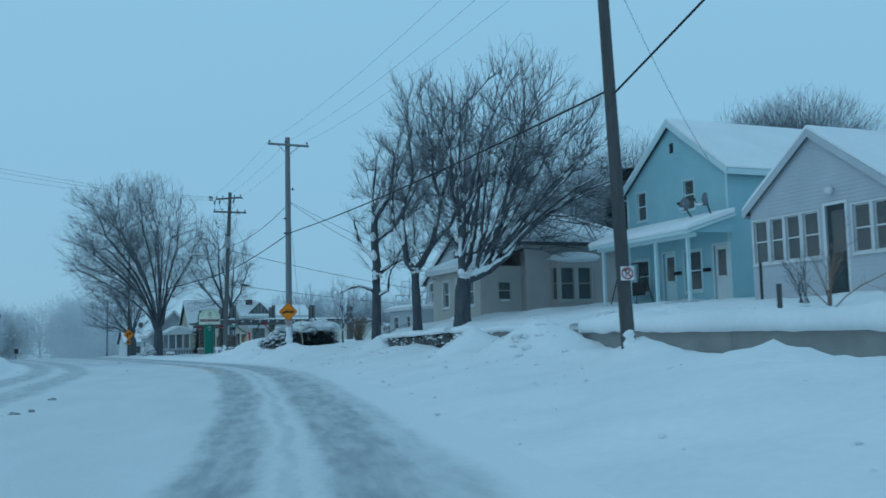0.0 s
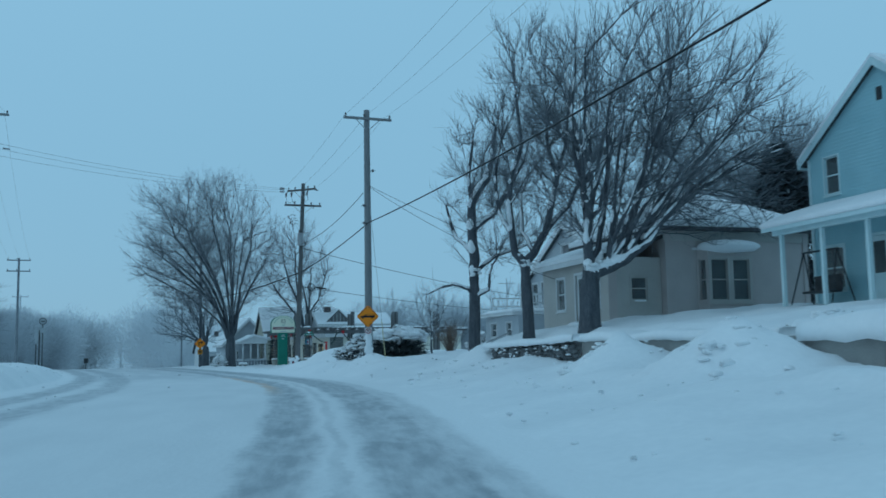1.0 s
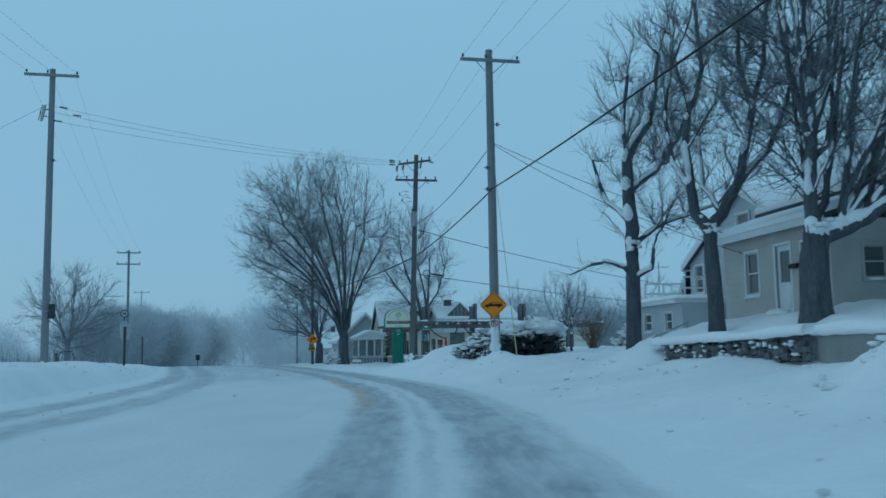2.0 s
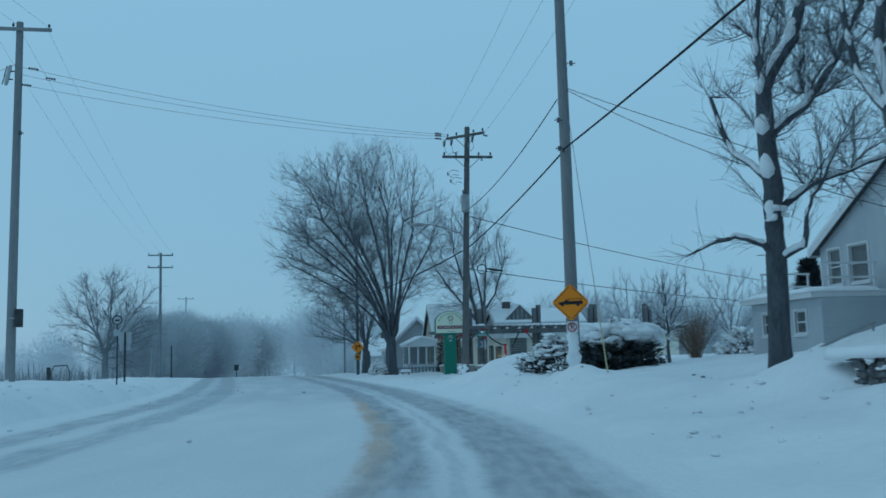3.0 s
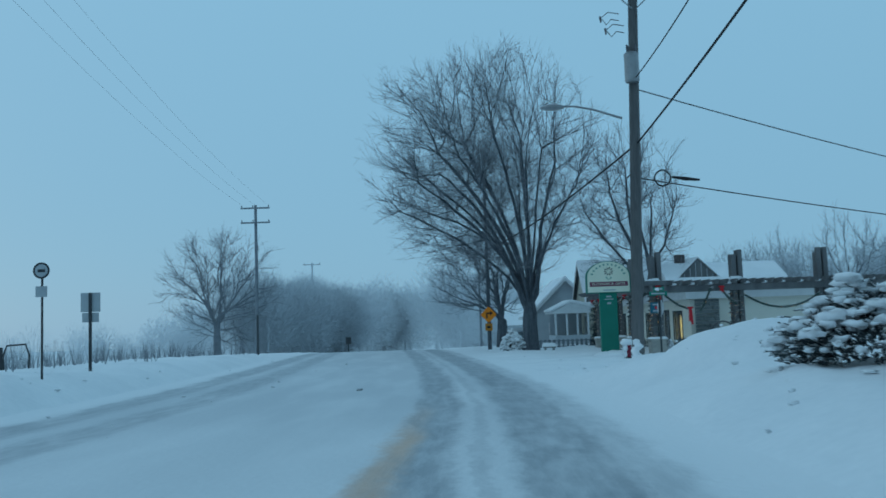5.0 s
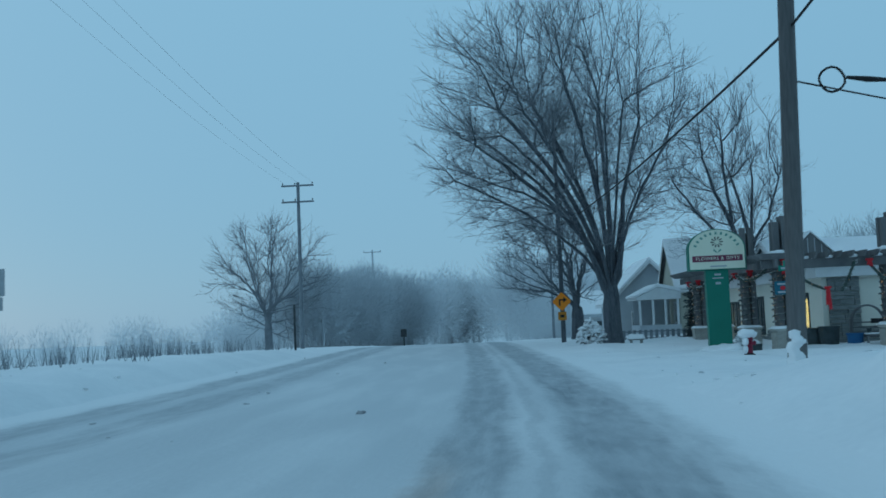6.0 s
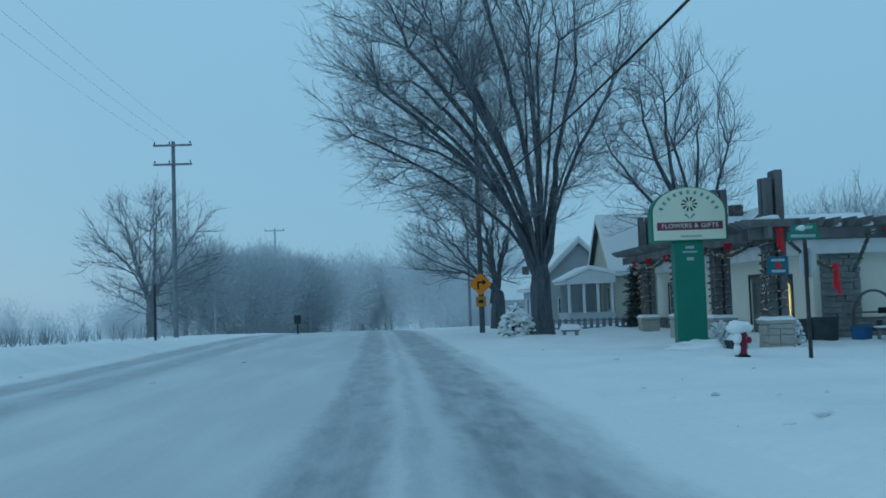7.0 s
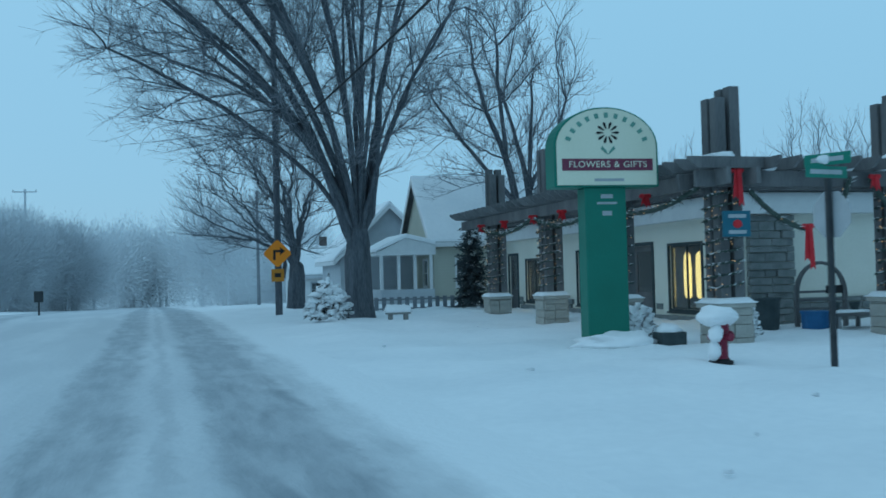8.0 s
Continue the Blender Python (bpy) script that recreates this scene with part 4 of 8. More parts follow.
# ---------------------------------------------------------------- utility poles and wires
def utility_pole(place, top, r, material, label, lean=(0, 0), arms=(), box=None, lamp=None, plaster=None, insulators=3):
    """A wooden pole; arms: (height, half length, compass degrees, braces)."""
    ob = thing("utility_pole", place, 0, label, "utility pole", "utility poles")
    h = top - place[2]
    s = Shape()
    s.tube([(lean[0] * u, lean[1] * u, -0.5 + (h + 0.5) * u) for u in (0, 0.25, 0.5, 0.75, 1)], [r, r * 0.93, r * 0.86, r * 0.79, r * 0.72], 14)
    part("pole", s, material, ob, smooth=False, bevel=0)
    for z, half, compass, braced in arms:
        u = (z - place[2]) / h
        m = Matrix.Translation((lean[0] * u, lean[1] * u, z - place[2])) @ Matrix.Rotation(radians(compass), 4, "Z")
        arm = part("cross_arm", Shape().box(-half, half, -r * 0.8 - 0.10, -r * 0.8, -0.06, 0.06, m), material, ob, bevel=0.01)
        for k in range(insulators):
            x = half * (-0.92 + 1.84 * k / max(1, insulators - 1)) if insulators != 4 else half * (-0.92, -0.45, 0.45, 0.92)[k]
            if insulators == 3 and k == 1:
                x = -0.18
            i = Shape().tube([m @ Vector((x, -r * 0.8 - 0.05, zz)) for zz in (0.06, 0.10, 0.12, 0.20, 0.23)], [0.02, 0.02, 0.05, 0.045, 0.02], 8)
            part("insulator", i, CERAMIC, arm)
        if braced:
            for sgn in (-1, 1):
                b = Shape().tube([m @ Vector((sgn * half * 0.5, -r * 0.8 - 0.05, -0.05)), m @ Vector((sgn * 0.05, -r * 0.7, -0.55))], [0.018, 0.018], 5)
                part("brace", b, STEEL, ob)
    if box:
        z, rr, hh, compass = box
        a = radians(compass)
        c = Vector(((r + rr) * math.cos(a), (r + rr) * math.sin(a), z - place[2]))
        t = Shape().tube([c + Vector((0, 0, q)) for q in (-hh, -hh + 0.05, hh - 0.06, hh - 0.05, hh)], [rr * 0.9, rr, rr, rr * 1.06, rr * 0.8], 14)
        tr = part("transformer", t, STEEL, ob, "grey transformer can")
        for k in (-1, 1):
            part("bushing", Shape().tube([c + Vector((0.1 * k, -0.05, hh)), c + Vector((0.1 * k, -0.05, hh + 0.12)), c + Vector((0.12 * k, -0.05, hh + 0.22))], [0.03, 0.045, 0.02], 7), CERAMIC, tr)
    if lamp:
        z, reach, compass = lamp
        a = radians(compass)
        e = Vector((math.cos(a), math.sin(a), 0))
        zz = z - place[2]
        part("lamp_arm", Shape().tube([e * 0.1 + Vector((0, 0, zz)), e * (reach * 0.5) + Vector((0, 0, zz + 0.28)), e * (reach * 0.8) + Vector((0, 0, zz + 0.40)), e * reach + Vector((0, 0, zz + 0.42))], [0.035, 0.03, 0.028, 0.028], 7), STEEL, ob)
        hd = Shape().lump(tuple(e * (reach + 0.28) + Vector((0, 0, zz + 0.40))), (0.36, 0.15, 0.09), 1, 12, 0.05)
        part("lamp_head", hd, STEEL, ob, "grey street lamp head", smooth=True)
    if plaster:
        tall, wide = plaster
        zs = [tall * k / 18 for k in range(19)]
        rr = [r * wide * (1 - 0.12 * (z / tall) ** 1.5) * (1 + 0.42 * noise.noise(Vector((z * 5.1, place[1], 2.0)))) * (0.4 if k > 17 else (0.8 if k > 15 else 1)) for k, z in enumerate(zs)]
        pts = [(lean[0] * z / h - 0.25 * r + 0.14 * r * noise.noise(Vector((z * 5.2, place[1], 8.0))), lean[1] * z / h - 0.62 * r, z - 0.3) for z in zs]
        rough = Shape().tube(pts, rr, 20)
        for i, p in enumerate(rough.v):
            c = Vector(pts[min(i // 20, 18)])
            rough.v[i] = tuple(c + (Vector(p) - c) * (1 + 0.55 * noise.noise(Vector(p) * 7.0) + 0.3 * noise.noise(Vector(p) * 19.0)))
        part("snow_cover", rough, SNOW, ob, "wind-packed snow", smooth=True)
    return ob


P1, P2, P3, LP1, LP3 = (11.72, 17.7, 0.85), (11.70, 51.6, 0.85), (10.84, 69.1, 0.6), (-6.40, 60.2, 0.75), (-11.85, 115.0, -0.5)
utility_pole(P1, 11.6, 0.16, POLE_DARK, "dark leaning wooden utility pole with a parking sign", lean=(-0.42, 0.0), arms=((11.2, 1.1, 0, True),), plaster=(0.75, 0.7))
utility_pole(P2, 12.74, 0.19, POLE_WOOD, "grey wooden utility pole with one cross-arm and road signs", lean=(0.0, 0.1), arms=((12.28, 1.18, 3, True),), plaster=(1.62, 0.95))
utility_pole(P3, 12.2, 0.17, POLE_BROWN, "wooden utility pole with two cross-arms, transformer and street lamp", lean=(0.38, -0.2), arms=((11.75, 1.05, -38, True), (10.72, 1.2, 2, True)),
             box=(8.5, 0.2, 0.42, -60), lamp=(7.15, 1.75, 180), plaster=(0.7, 0.75), insulators=4)
utility_pole(LP1, 14.0, 0.17, POLE_WOOD, "tall wooden utility pole across the road", lean=(-0.05, 0.2), arms=((13.68, 1.15, 4, False),), plaster=(0.5, 0.8))
# the farther poles take paler materials, with the haze in the colour
utility_pole(LP3, 11.6, 0.15, BARK_SNOW_HAZE, "utility pole with two cross-arms in haze-pale colour", arms=((11.35, 1.15, 4, False), (10.2, 1.15, 4, False)))
utility_pole((-19.0, 172.0, height(-19, 172) - 0.2), 11.2, 0.15, TWIG_FAR, "faint far utility pole", arms=((10.9, 1.2, 4, False),), insulators=2)
utility_pole((6.35, 105.8, height(6.35, 105.8) - 0.2), 12.0, 0.14, BARK_HAZE_GREY, "bare wooden pole carrying the turn sign")
utility_pole((5.2, 133.0, height(5.2, 133.0) - 0.2), 7.2, 0.12, BARK_SNOW_HAZE, "short far wooden pole")
# small gear on the poles
gear = thing("meter_box", (LP1[0] + 0.29, LP1[1] - 0.1, 3.1), 0, "small grey meter box strapped to the pole", "meter box")
part("box_body", Shape().box(-0.12, 0.12, -0.1, 0.1, -0.32, 0.32), DARK_STEEL, gear, bevel=0.02)
part("strap", Shape().box(-0.35, -0.1, -0.03, 0.03, -0.03, 0.03), STEEL, gear)


def wire(a, b, sag, r, material, label="thin overhead wire strung between poles", name="overhead_wire"):
    a, b = Vector(a), Vector(b)
    n = 14
    pts = [a.lerp(b, i / n) - Vector((0, 0, sag * 4 * (i / n) * (1 - i / n))) for i in range(n + 1)]
    return lone(name, Shape().tube(pts, [r] * (n + 1), 5), material, label, "wire", group="overhead wires")


def coil(place, r):
    pts = [(place[0] + r * math.cos(a), place[1] + 0.03 * math.sin(3 * a), place[2] + r * math.sin(a)) for a in np.linspace(0, 4 * math.pi, 33)]
    return lone("cable_coil", Shape().tube(pts, [0.022] * len(pts), 5), CABLE, "coil of spare black cable hung on the line", "cable coil")


thick = "thick black telephone cable strung along the street"
wire((8.5, -12.0, 13.2), (11.55, 17.6, 6.6), 0.1, 0.026, CABLE, thick, "telephone_cable")
wire((11.5, 17.6, 6.7), (11.6, 51.5, 7.2), 0.22, 0.026, CABLE, thick, "telephone_cable")
wire((11.6, 51.5, 7.15), (11.1, 69.0, 6.4), 0.12, 0.026, CABLE, thick, "telephone_cable")
wire((11.1, 69.0, 6.4), (6.4, 105.7, 6.6), 0.3, 0.03, CABLE, thick, "telephone_cable")
wire((11.5, 51.6, 8.7), (11.1, 69.0, 8.2), 0.35, 0.016, CABLE)
wire((11.75, 51.6, 9.05), (18.05, 44.6, 4.55), 0.12, 0.010, CABLE, "service wire running to a house")
wire((11.75, 51.6, 9.0), (18.05, 44.2, 4.0), 0.35, 0.010, CABLE, "service wire running to a house")
wire((11.1, 69.0, 7.95), (34.0, 84.0, 5.5), 0.25, 0.018, CABLE, "service wire running to a house")
wire((11.0, 69.0, 5.45), (34.0, 84.0, 4.2), 0.2, 0.018, CABLE, "service wire running to a house")
coil((11.75, 69.0, 5.4), 0.22)
splice = Shape().tube([(12.0, 69.0, 5.42), (12.35, 69.0, 5.36), (12.75, 68.95, 5.30)], [0.03, 0.055, 0.03], 8)
lone("splice_case", splice, CABLE, "black cable splice case on the service wire", "splice case")
# three wires across the road, with strain insulators at both ends
def strain(a, b, from_end, n=4):
    """Bells of a strain insulator on the wire from a to b, beginning at that distance from a."""
    a, b = Vector(a), Vector(b)
    d, st = (b - a).normalized(), Shape()
    for k in range(n):
        c = a + d * (from_end + 0.09 * k)
        st.tube([c, c + d * 0.045, c + d * 0.08], [0.02, 0.055, 0.02], 7)
    return lone("strain_insulator", st, CERAMIC, "dark strain insulator at the end of a wire", "insulator", group="strain insulators")


for dz, off in ((0.0, 0.35), (-0.28, 0.95), (-0.66, 0.12)):
    a, b = (-6.45, 60.3, 12.3 + dz), (10.15, 68.55, 11.75 + 0.35 * dz)
    wire(a, b, 0.35, 0.007, CABLE_THIN)
    strain(a, b, off)
    strain((b[0], b[1], b[2]), (a[0], a[1], a[2] - 0.35), 0.25)
strain((11.95, 69.0, 11.85), (13.2, 69.6, 11.75), 0.05, 3)
strain((11.9, 69.0, 10.95), (11.9, 69.1, 10.4), 0.1, 3)
for x in (-1.0, 0.0, 1.0):
    wire((-6.55 + x, 60.4, 13.93), (-11.85 + x, 115.0, 11.6), 0.8, 0.0045, CABLE_THIN)
    wire((-6.55 + x, 60.4, 13.93), (-9.5 + x, 10.0, 13.5), 0.8, 0.0045, CABLE_THIN)
    wire((11.65 + x, 51.9, 12.5), (11.1 + x, 68.9, 12.0), 0.2, 0.0045, CABLE_THIN)
    wire((11.65 + x, 51.9, 12.5), (11.4 + x, 17.7, 11.4), 0.5, 0.0045, CABLE_THIN)
wire((11.4, 17.7, 10.0), (21.5, 27.0, 7.3), 0.3, 0.007, CABLE_THIN, "service wire running to a house")
wire((-6.5, 60.3, 12.4), (-16.0, 48.0, 2.0), 0.0, 0.007, CABLE_THIN, "guy wire of the tall pole", "guy_wire")
# fuse cutouts and brackets on the tall pole, spools on the pole with the signs
for x, y, z in ((-6.74, 60.25, 12.1), (-6.80, 60.25, 11.8)):
    cut = thing("fuse_cutout", (x, y, z), 0, "pale porcelain fuse cutout on a short bracket", "fuse cutout", "fuse cutouts")
    part("porcelain_body", Shape().tube([(-0.05, 0, -0.22), (-0.02, 0, -0.1), (0.02, 0, 0.1), (0.05, 0, 0.22)], [0.05, 0.075, 0.075, 0.05], 9), SIGN_BACK, cut, smooth=True)
    part("bracket", Shape().box(0.0, 0.2, -0.02, 0.02, -0.02, 0.02), DARK_STEEL, cut)
    part("fuse_tube", Shape().tube([(-0.16, -0.03, -0.2), (-0.06, -0.03, 0.2)], [0.018, 0.018], 6), DARK_STEEL, cut)
for x, y, z in ((11.48, 51.45, 7.22), (11.48, 51.45, 8.05), (11.93, 51.5, 9.75), (-6.28, 60.25, 9.8)):
    sp = thing("spool_insulator", (x, y, z), 0, "small dark spool insulator bolted to the pole", "insulator", "spool insulators")
    part("spool", Shape().tube([(0, 0, -0.06), (0, 0, -0.03), (0, 0, 0.03), (0, 0, 0.06)], [0.06, 0.04, 0.04, 0.06], 9), CERAMIC, sp)
    part("bolt", Shape().tube([(-0.12, 0, 0), (0.12, 0, 0)], [0.015, 0.015], 6), DARK_STEEL, sp)


# ---------------------------------------------------------------- road signs
def facing(place, yaw):
    """Places a flat sign's own (u across, v up, w out of its face) in the world; yaw: compass degrees of the way it faces."""
    return Matrix.Translation(place) @ Matrix.Rotation(radians(yaw + 90), 4, "Z")


def plate(outline, m, w0, w1):
    return Shape().prism(outline, w0, w1, lambda u, v, w: m @ Vector((u, -w, v)))


def diamond(h):
    c = 0.09 * h
    return [(0 - c, -h + c), (c, -h + c), (h - c, -c), (h - c, c), (c, h - c), (-c, h - c), (-h + c, c), (-h + c, -c)]


def ring(u0, v0, r0, r1, n=24):
    outer = [(u0 + r1 * math.cos(a), v0 + r1 * math.sin(a)) for a in np.linspace(0, 2 * math.pi, n, endpoint=False)]
    inner = [(u0 + r0 * math.cos(a), v0 + r0 * math.sin(a)) for a in np.linspace(0, 2 * math.pi, n, endpoint=False)]
    return outer, inner


def ring_shape(m, u0, v0, r0, r1, w0, w1, n=24):
    o, i = ring(u0, v0, r0, r1, n)
    s = Shape()
    for k in range(n):
        j = (k + 1) % n
        s.prism([o[k], o[j], i[j], i[k]], w0, w1, lambda u, v, w: m @ Vector((u, -w, v)))
    return s


def rect(u0, u1, v0, v1):
    return [(u0, v0), (u1, v0), (u1, v1), (u0, v1)]


def no_parking(place, yaw, parent_label):
    ob = thing("no_parking_sign", place, 0, parent_label, "road sign", "parking signs")
    m = facing((0, 0, 0), yaw)
    part("sign_plate", plate(rect(-0.155, 0.155, -0.155, 0.155), m, 0, 0.006), WHITE_SHEET, ob, bevel=0.004)
    letters("P", 0.24, BLACK_INK, ob, m @ Matrix.Translation((0, -0.009, 0.0)) @ Matrix.Rotation(radians(90), 4, "X"), "letter", "black letter P", 0.002)
    part("red_ring", ring_shape(m, 0, 0.0, 0.105, 0.135, 0.006, 0.010), RED_INK, ob)
    a = radians(-45)
    bar = [(x * math.cos(a) - y * math.sin(a), x * math.sin(a) + y * math.cos(a)) for x, y in rect(-0.11, 0.11, -0.014, 0.014)]
    part("red_slash", plate(bar, m, 0.011, 0.014), RED_INK, ob)
    return ob


FACE = -97
no_parking((11.62, 17.50, 2.52), -105, "white no-parking sign on the dark pole")
no_parking((11.60, 51.28, 2.13), FACE, "white no-parking sign under the fire engine sign")

fire = thing("warning_sign", (11.58, 51.27, 2.81), 0, "yellow diamond warning sign with a black fire engine", "road sign", "warning signs")
m = facing((0, 0, 0), FACE)
part("sign_plate", plate(diamond(0.535), m, 0, 0.008), YELLOW, fire)
for k in range(4):
    a = radians(90 * k)
    h = 0.483
    bar = [(h * 0.95, 0.03), (0.03, h * 0.95), (0.03, h * 0.95 - 0.022), (h * 0.95 - 0.022, 0.03)]
    part("border_line", plate([(u * math.cos(a) - v * math.sin(a), u * math.sin(a) + v * math.cos(a)) for u, v in bar], m, 0.008, 0.012), BLACK_INK, fire)
eng = Shape()
put = lambda u, v, w: m @ Vector((u, -w, v))
for o in ([(-0.33, -0.06), (0.33, -0.05), (0.33, 0.03), (0.28, 0.045), (-0.06, 0.035), (-0.09, 0.075), (-0.15, 0.075), (-0.18, 0.03), (-0.33, 0.01)],
          [(-0.10, 0.085), (0.30, 0.095), (0.30, 0.108), (-0.10, 0.098)], [(-0.05, 0.05), (-0.03, 0.05), (-0.03, 0.10), (-0.05, 0.10)], [(0.28, 0.05), (0.30, 0.05), (0.30, 0.11), (0.28, 0.11)]):
    eng.prism(o, 0.008, 0.013, put)
for u in (-0.23, 0.2):
    eng.prism([(u + 0.045 * math.cos(a), -0.06 + 0.045 * math.sin(a)) for a in np.linspace(0, 2 * math.pi, 14, endpoint=False)], 0.008, 0.0135, put)
part("fire_engine_symbol", eng, BLACK_INK, fire, "black fire engine outline")
for v in (0.4, -0.4):
    part("bolt", plate([(0.014 * math.cos(a), v + 0.014 * math.sin(a)) for a in np.linspace(0, 2 * math.pi, 8, endpoint=False)], m, 0.008, 0.018), STEEL, fire)

turn = thing("warning_sign", (6.33, 105.6, 2.25), 0, "yellow diamond warning sign with a right-turn arrow", "road sign", "warning signs")
m = facing((0, 0, 0), -93)
part("sign_plate", plate(diamond(0.56), m, 0, 0.008), YELLOW, turn)
ar = Shape()
put = lambda u, v, w: m @ Vector((u, -w, v))
for o in (rect(-0.16, -0.07, -0.24, 0.12), rect(-0.16, 0.12, 0.05, 0.14), [(0.10, -0.06), (0.30, 0.095), (0.10, 0.25)]):
    ar.prism(o, 0.009, 0.014, put)
part("turn_arrow", ar, BLACK_INK, turn, "black arrow turning right")
speed = thing("advisory_plate", (6.33, 105.6, 1.42), 0, "small orange advisory plate under the turn sign", "road sign")
part("sign_plate", plate(rect(-0.24, 0.24, -0.24, 0.24), m, 0, 0.008), ORANGE_PLATE, speed, bevel=0.003)
part("text_bar", plate(rect(-0.12, 0.12, -0.08, 0.08), m, 0.008, 0.012), BLACK_INK, speed)

bus = thing("bus_stop_sign", (-3.9, 65.0, height(-3.9, 65.0)), 0, "thin post with a round stop sign and a small plate", "road sign")
m = facing((0, 0, 0), -85)
top = 3.15 - bus.location.z
part("post", Shape().tube([(0, 0.03, -0.3), (0, 0.03, top)], [0.03, 0.028], 8), DARK_STEEL, bus)
part("round_plate", plate([(0.2 * math.cos(a), top + 0.02 + 0.2 * math.sin(a)) for a in np.linspace(0, 2 * math.pi, 24, endpoint=False)], m, 0.01, 0.018), SIGN_BACK, bus)
part("round_rim", ring_shape(m, 0, top + 0.02, 0.155, 0.2, 0.018, 0.024), DARK_STEEL, bus)
part("symbol", plate([(-0.09, top - 0.02), (0.09, top - 0.02), (0.09, top + 0.05), (-0.09, top + 0.05)], m, 0.019, 0.023), DARK_STEEL, bus)
part("small_plate", plate(rect(-0.14, 0.14, top - 0.62, top - 0.36), m, 0.01, 0.016), SIGN_BACK, bus)

back = thing("road_sign", (-4.5, 69.0, height(-4.5, 69.0)), 0, "dark post with two grey sign backs turned away", "road sign")
m = facing((0, 0, 0), -80)
top = 2.8 - back.location.z
part("post", Shape().box(-0.04, 0.04, -0.02, 0.02, -0.3, top), DARK_STEEL, back)
part("large_plate", plate(rect(-0.27, 0.27, top - 0.55, top), m, -0.04, -0.03), SIGN_BACK, back)
part("small_plate", plate(rect(-0.23, 0.23, top - 0.84, top - 0.57), m, -0.04, -0.03), SIGN_BACK, back)
pz = height(-8.53, 102.5)
lone("marker_post", Shape().box(-0.055, 0.055, -0.03, 0.03, -0.3, 2.68 - pz), DARK_STEEL, "slim dark marker post in the snowbank", "post", (-8.53, 102.5, pz))
far_sign = thing("road_sign", (-5.2, 118.0, height(-5.2, 118)), 0, "small distant road sign on a post", "road sign")
part("post", Shape().box(-0.04, 0.04, -0.03, 0.03, -0.3, 1.2), DARK_STEEL, far_sign)
part("sign_plate", Shape().box(-0.22, 0.22, -0.05, -0.035, 0.65, 1.2), DARK_STEEL, far_sign, bevel=0.004)

# guy wire of the sign pole, with its plastic guard
guy_a, guy_b = Vector((11.66, 51.5, 9.3)), Vector((11.59, 47.92, 1.02))
wire(guy_a, guy_b, 0.0, 0.008, CABLE_THIN, "guy wire of the sign pole", "guy_wire")
g = (guy_a - guy_b).normalized()
lone("wire_guard", Shape().tube([guy_b - g * 0.1, guy_b + g * 0.1, guy_b + g * 0.9, guy_b + g * 1.65], [0.018, 0.018, 0.017, 0.015], 8), GUARD_YELLOW, "faded yellow plastic guard on the guy wire", "wire guard")

# cut-outs, jumpers and clamps at the head of the two-armed pole
HEAD = Vector((P3[0] + 0.05, P3[1] - 0.35, 0))
for k, (u, z) in enumerate(((-0.75, 11.62), (-0.35, 11.62), (0.45, 11.62), (0.8, 11.62))):
    a = radians(-38)
    at = HEAD + Vector((u * math.cos(a), u * math.sin(a), z))
    cut = thing("fuse_cutout", at, -38, "grey fuse cut-out hanging from the cross-arm", "fuse cut-out", "fuse cut-outs")
    part("holder", Shape().tube([(0, -0.22, -0.02), (0, -0.26, -0.16), (0, -0.30, -0.34)], [0.035, 0.045, 0.03], 7), CERAMIC, cut)
    part("barrel", Shape().tube([(0, -0.22, -0.03), (0, -0.40, -0.12), (0, -0.38, -0.36), (0, -0.30, -0.36)], [0.016, 0.022, 0.022, 0.014], 6), STEEL, cut)
    part("jumper", Shape().tube([(0, -0.28, -0.36), (0.06, -0.3, -0.6), (0.12 - 0.1 * k, -0.15, -0.72), (0.05 - u * 0.5, 0.0, -0.6)], [0.009] * 4, 5), CABLE, cut)
for u, z in ((-0.55, 9.95), (-0.42, 9.6)):
    cl = thing("wire_clamp", HEAD + Vector((u, 0.05, z)), 0, "black looped wire clamp beside the pole", "wire clamp", "wire clamps")
    part("loop", Shape().tube([(0.4, 0, 0.1), (0.1, 0, 0.16), (-0.1, 0, 0.0), (0.05, 0, -0.2), (0.18, 0, -0.05), (0.4, 0, -0.1)], [0.012] * 6, 6), CABLE, cl)
    part("clip", Shape().tube([(-0.12, 0, 0.05), (-0.1, 0, -0.12)], [0.03, 0.025], 7), CERAMIC, cl)


# ---------------------------------------------------------------- houses
def side(origin, facing_way):
    """A wall's own frame: u to the right as seen from outside, v up, w outwards."""
    u, w = {"-x": ((0, -1, 0), (-1, 0, 0)), "+x": ((0, 1, 0), (1, 0, 0)), "-y": ((1, 0, 0), (0, -1, 0)), "+y": ((-1, 0, 0), (0, 1, 0))}[facing_way]
    m = Matrix((u, (0, 0, 1), w)).transposed().to_4x4()
    return Matrix.Translation(origin) @ m


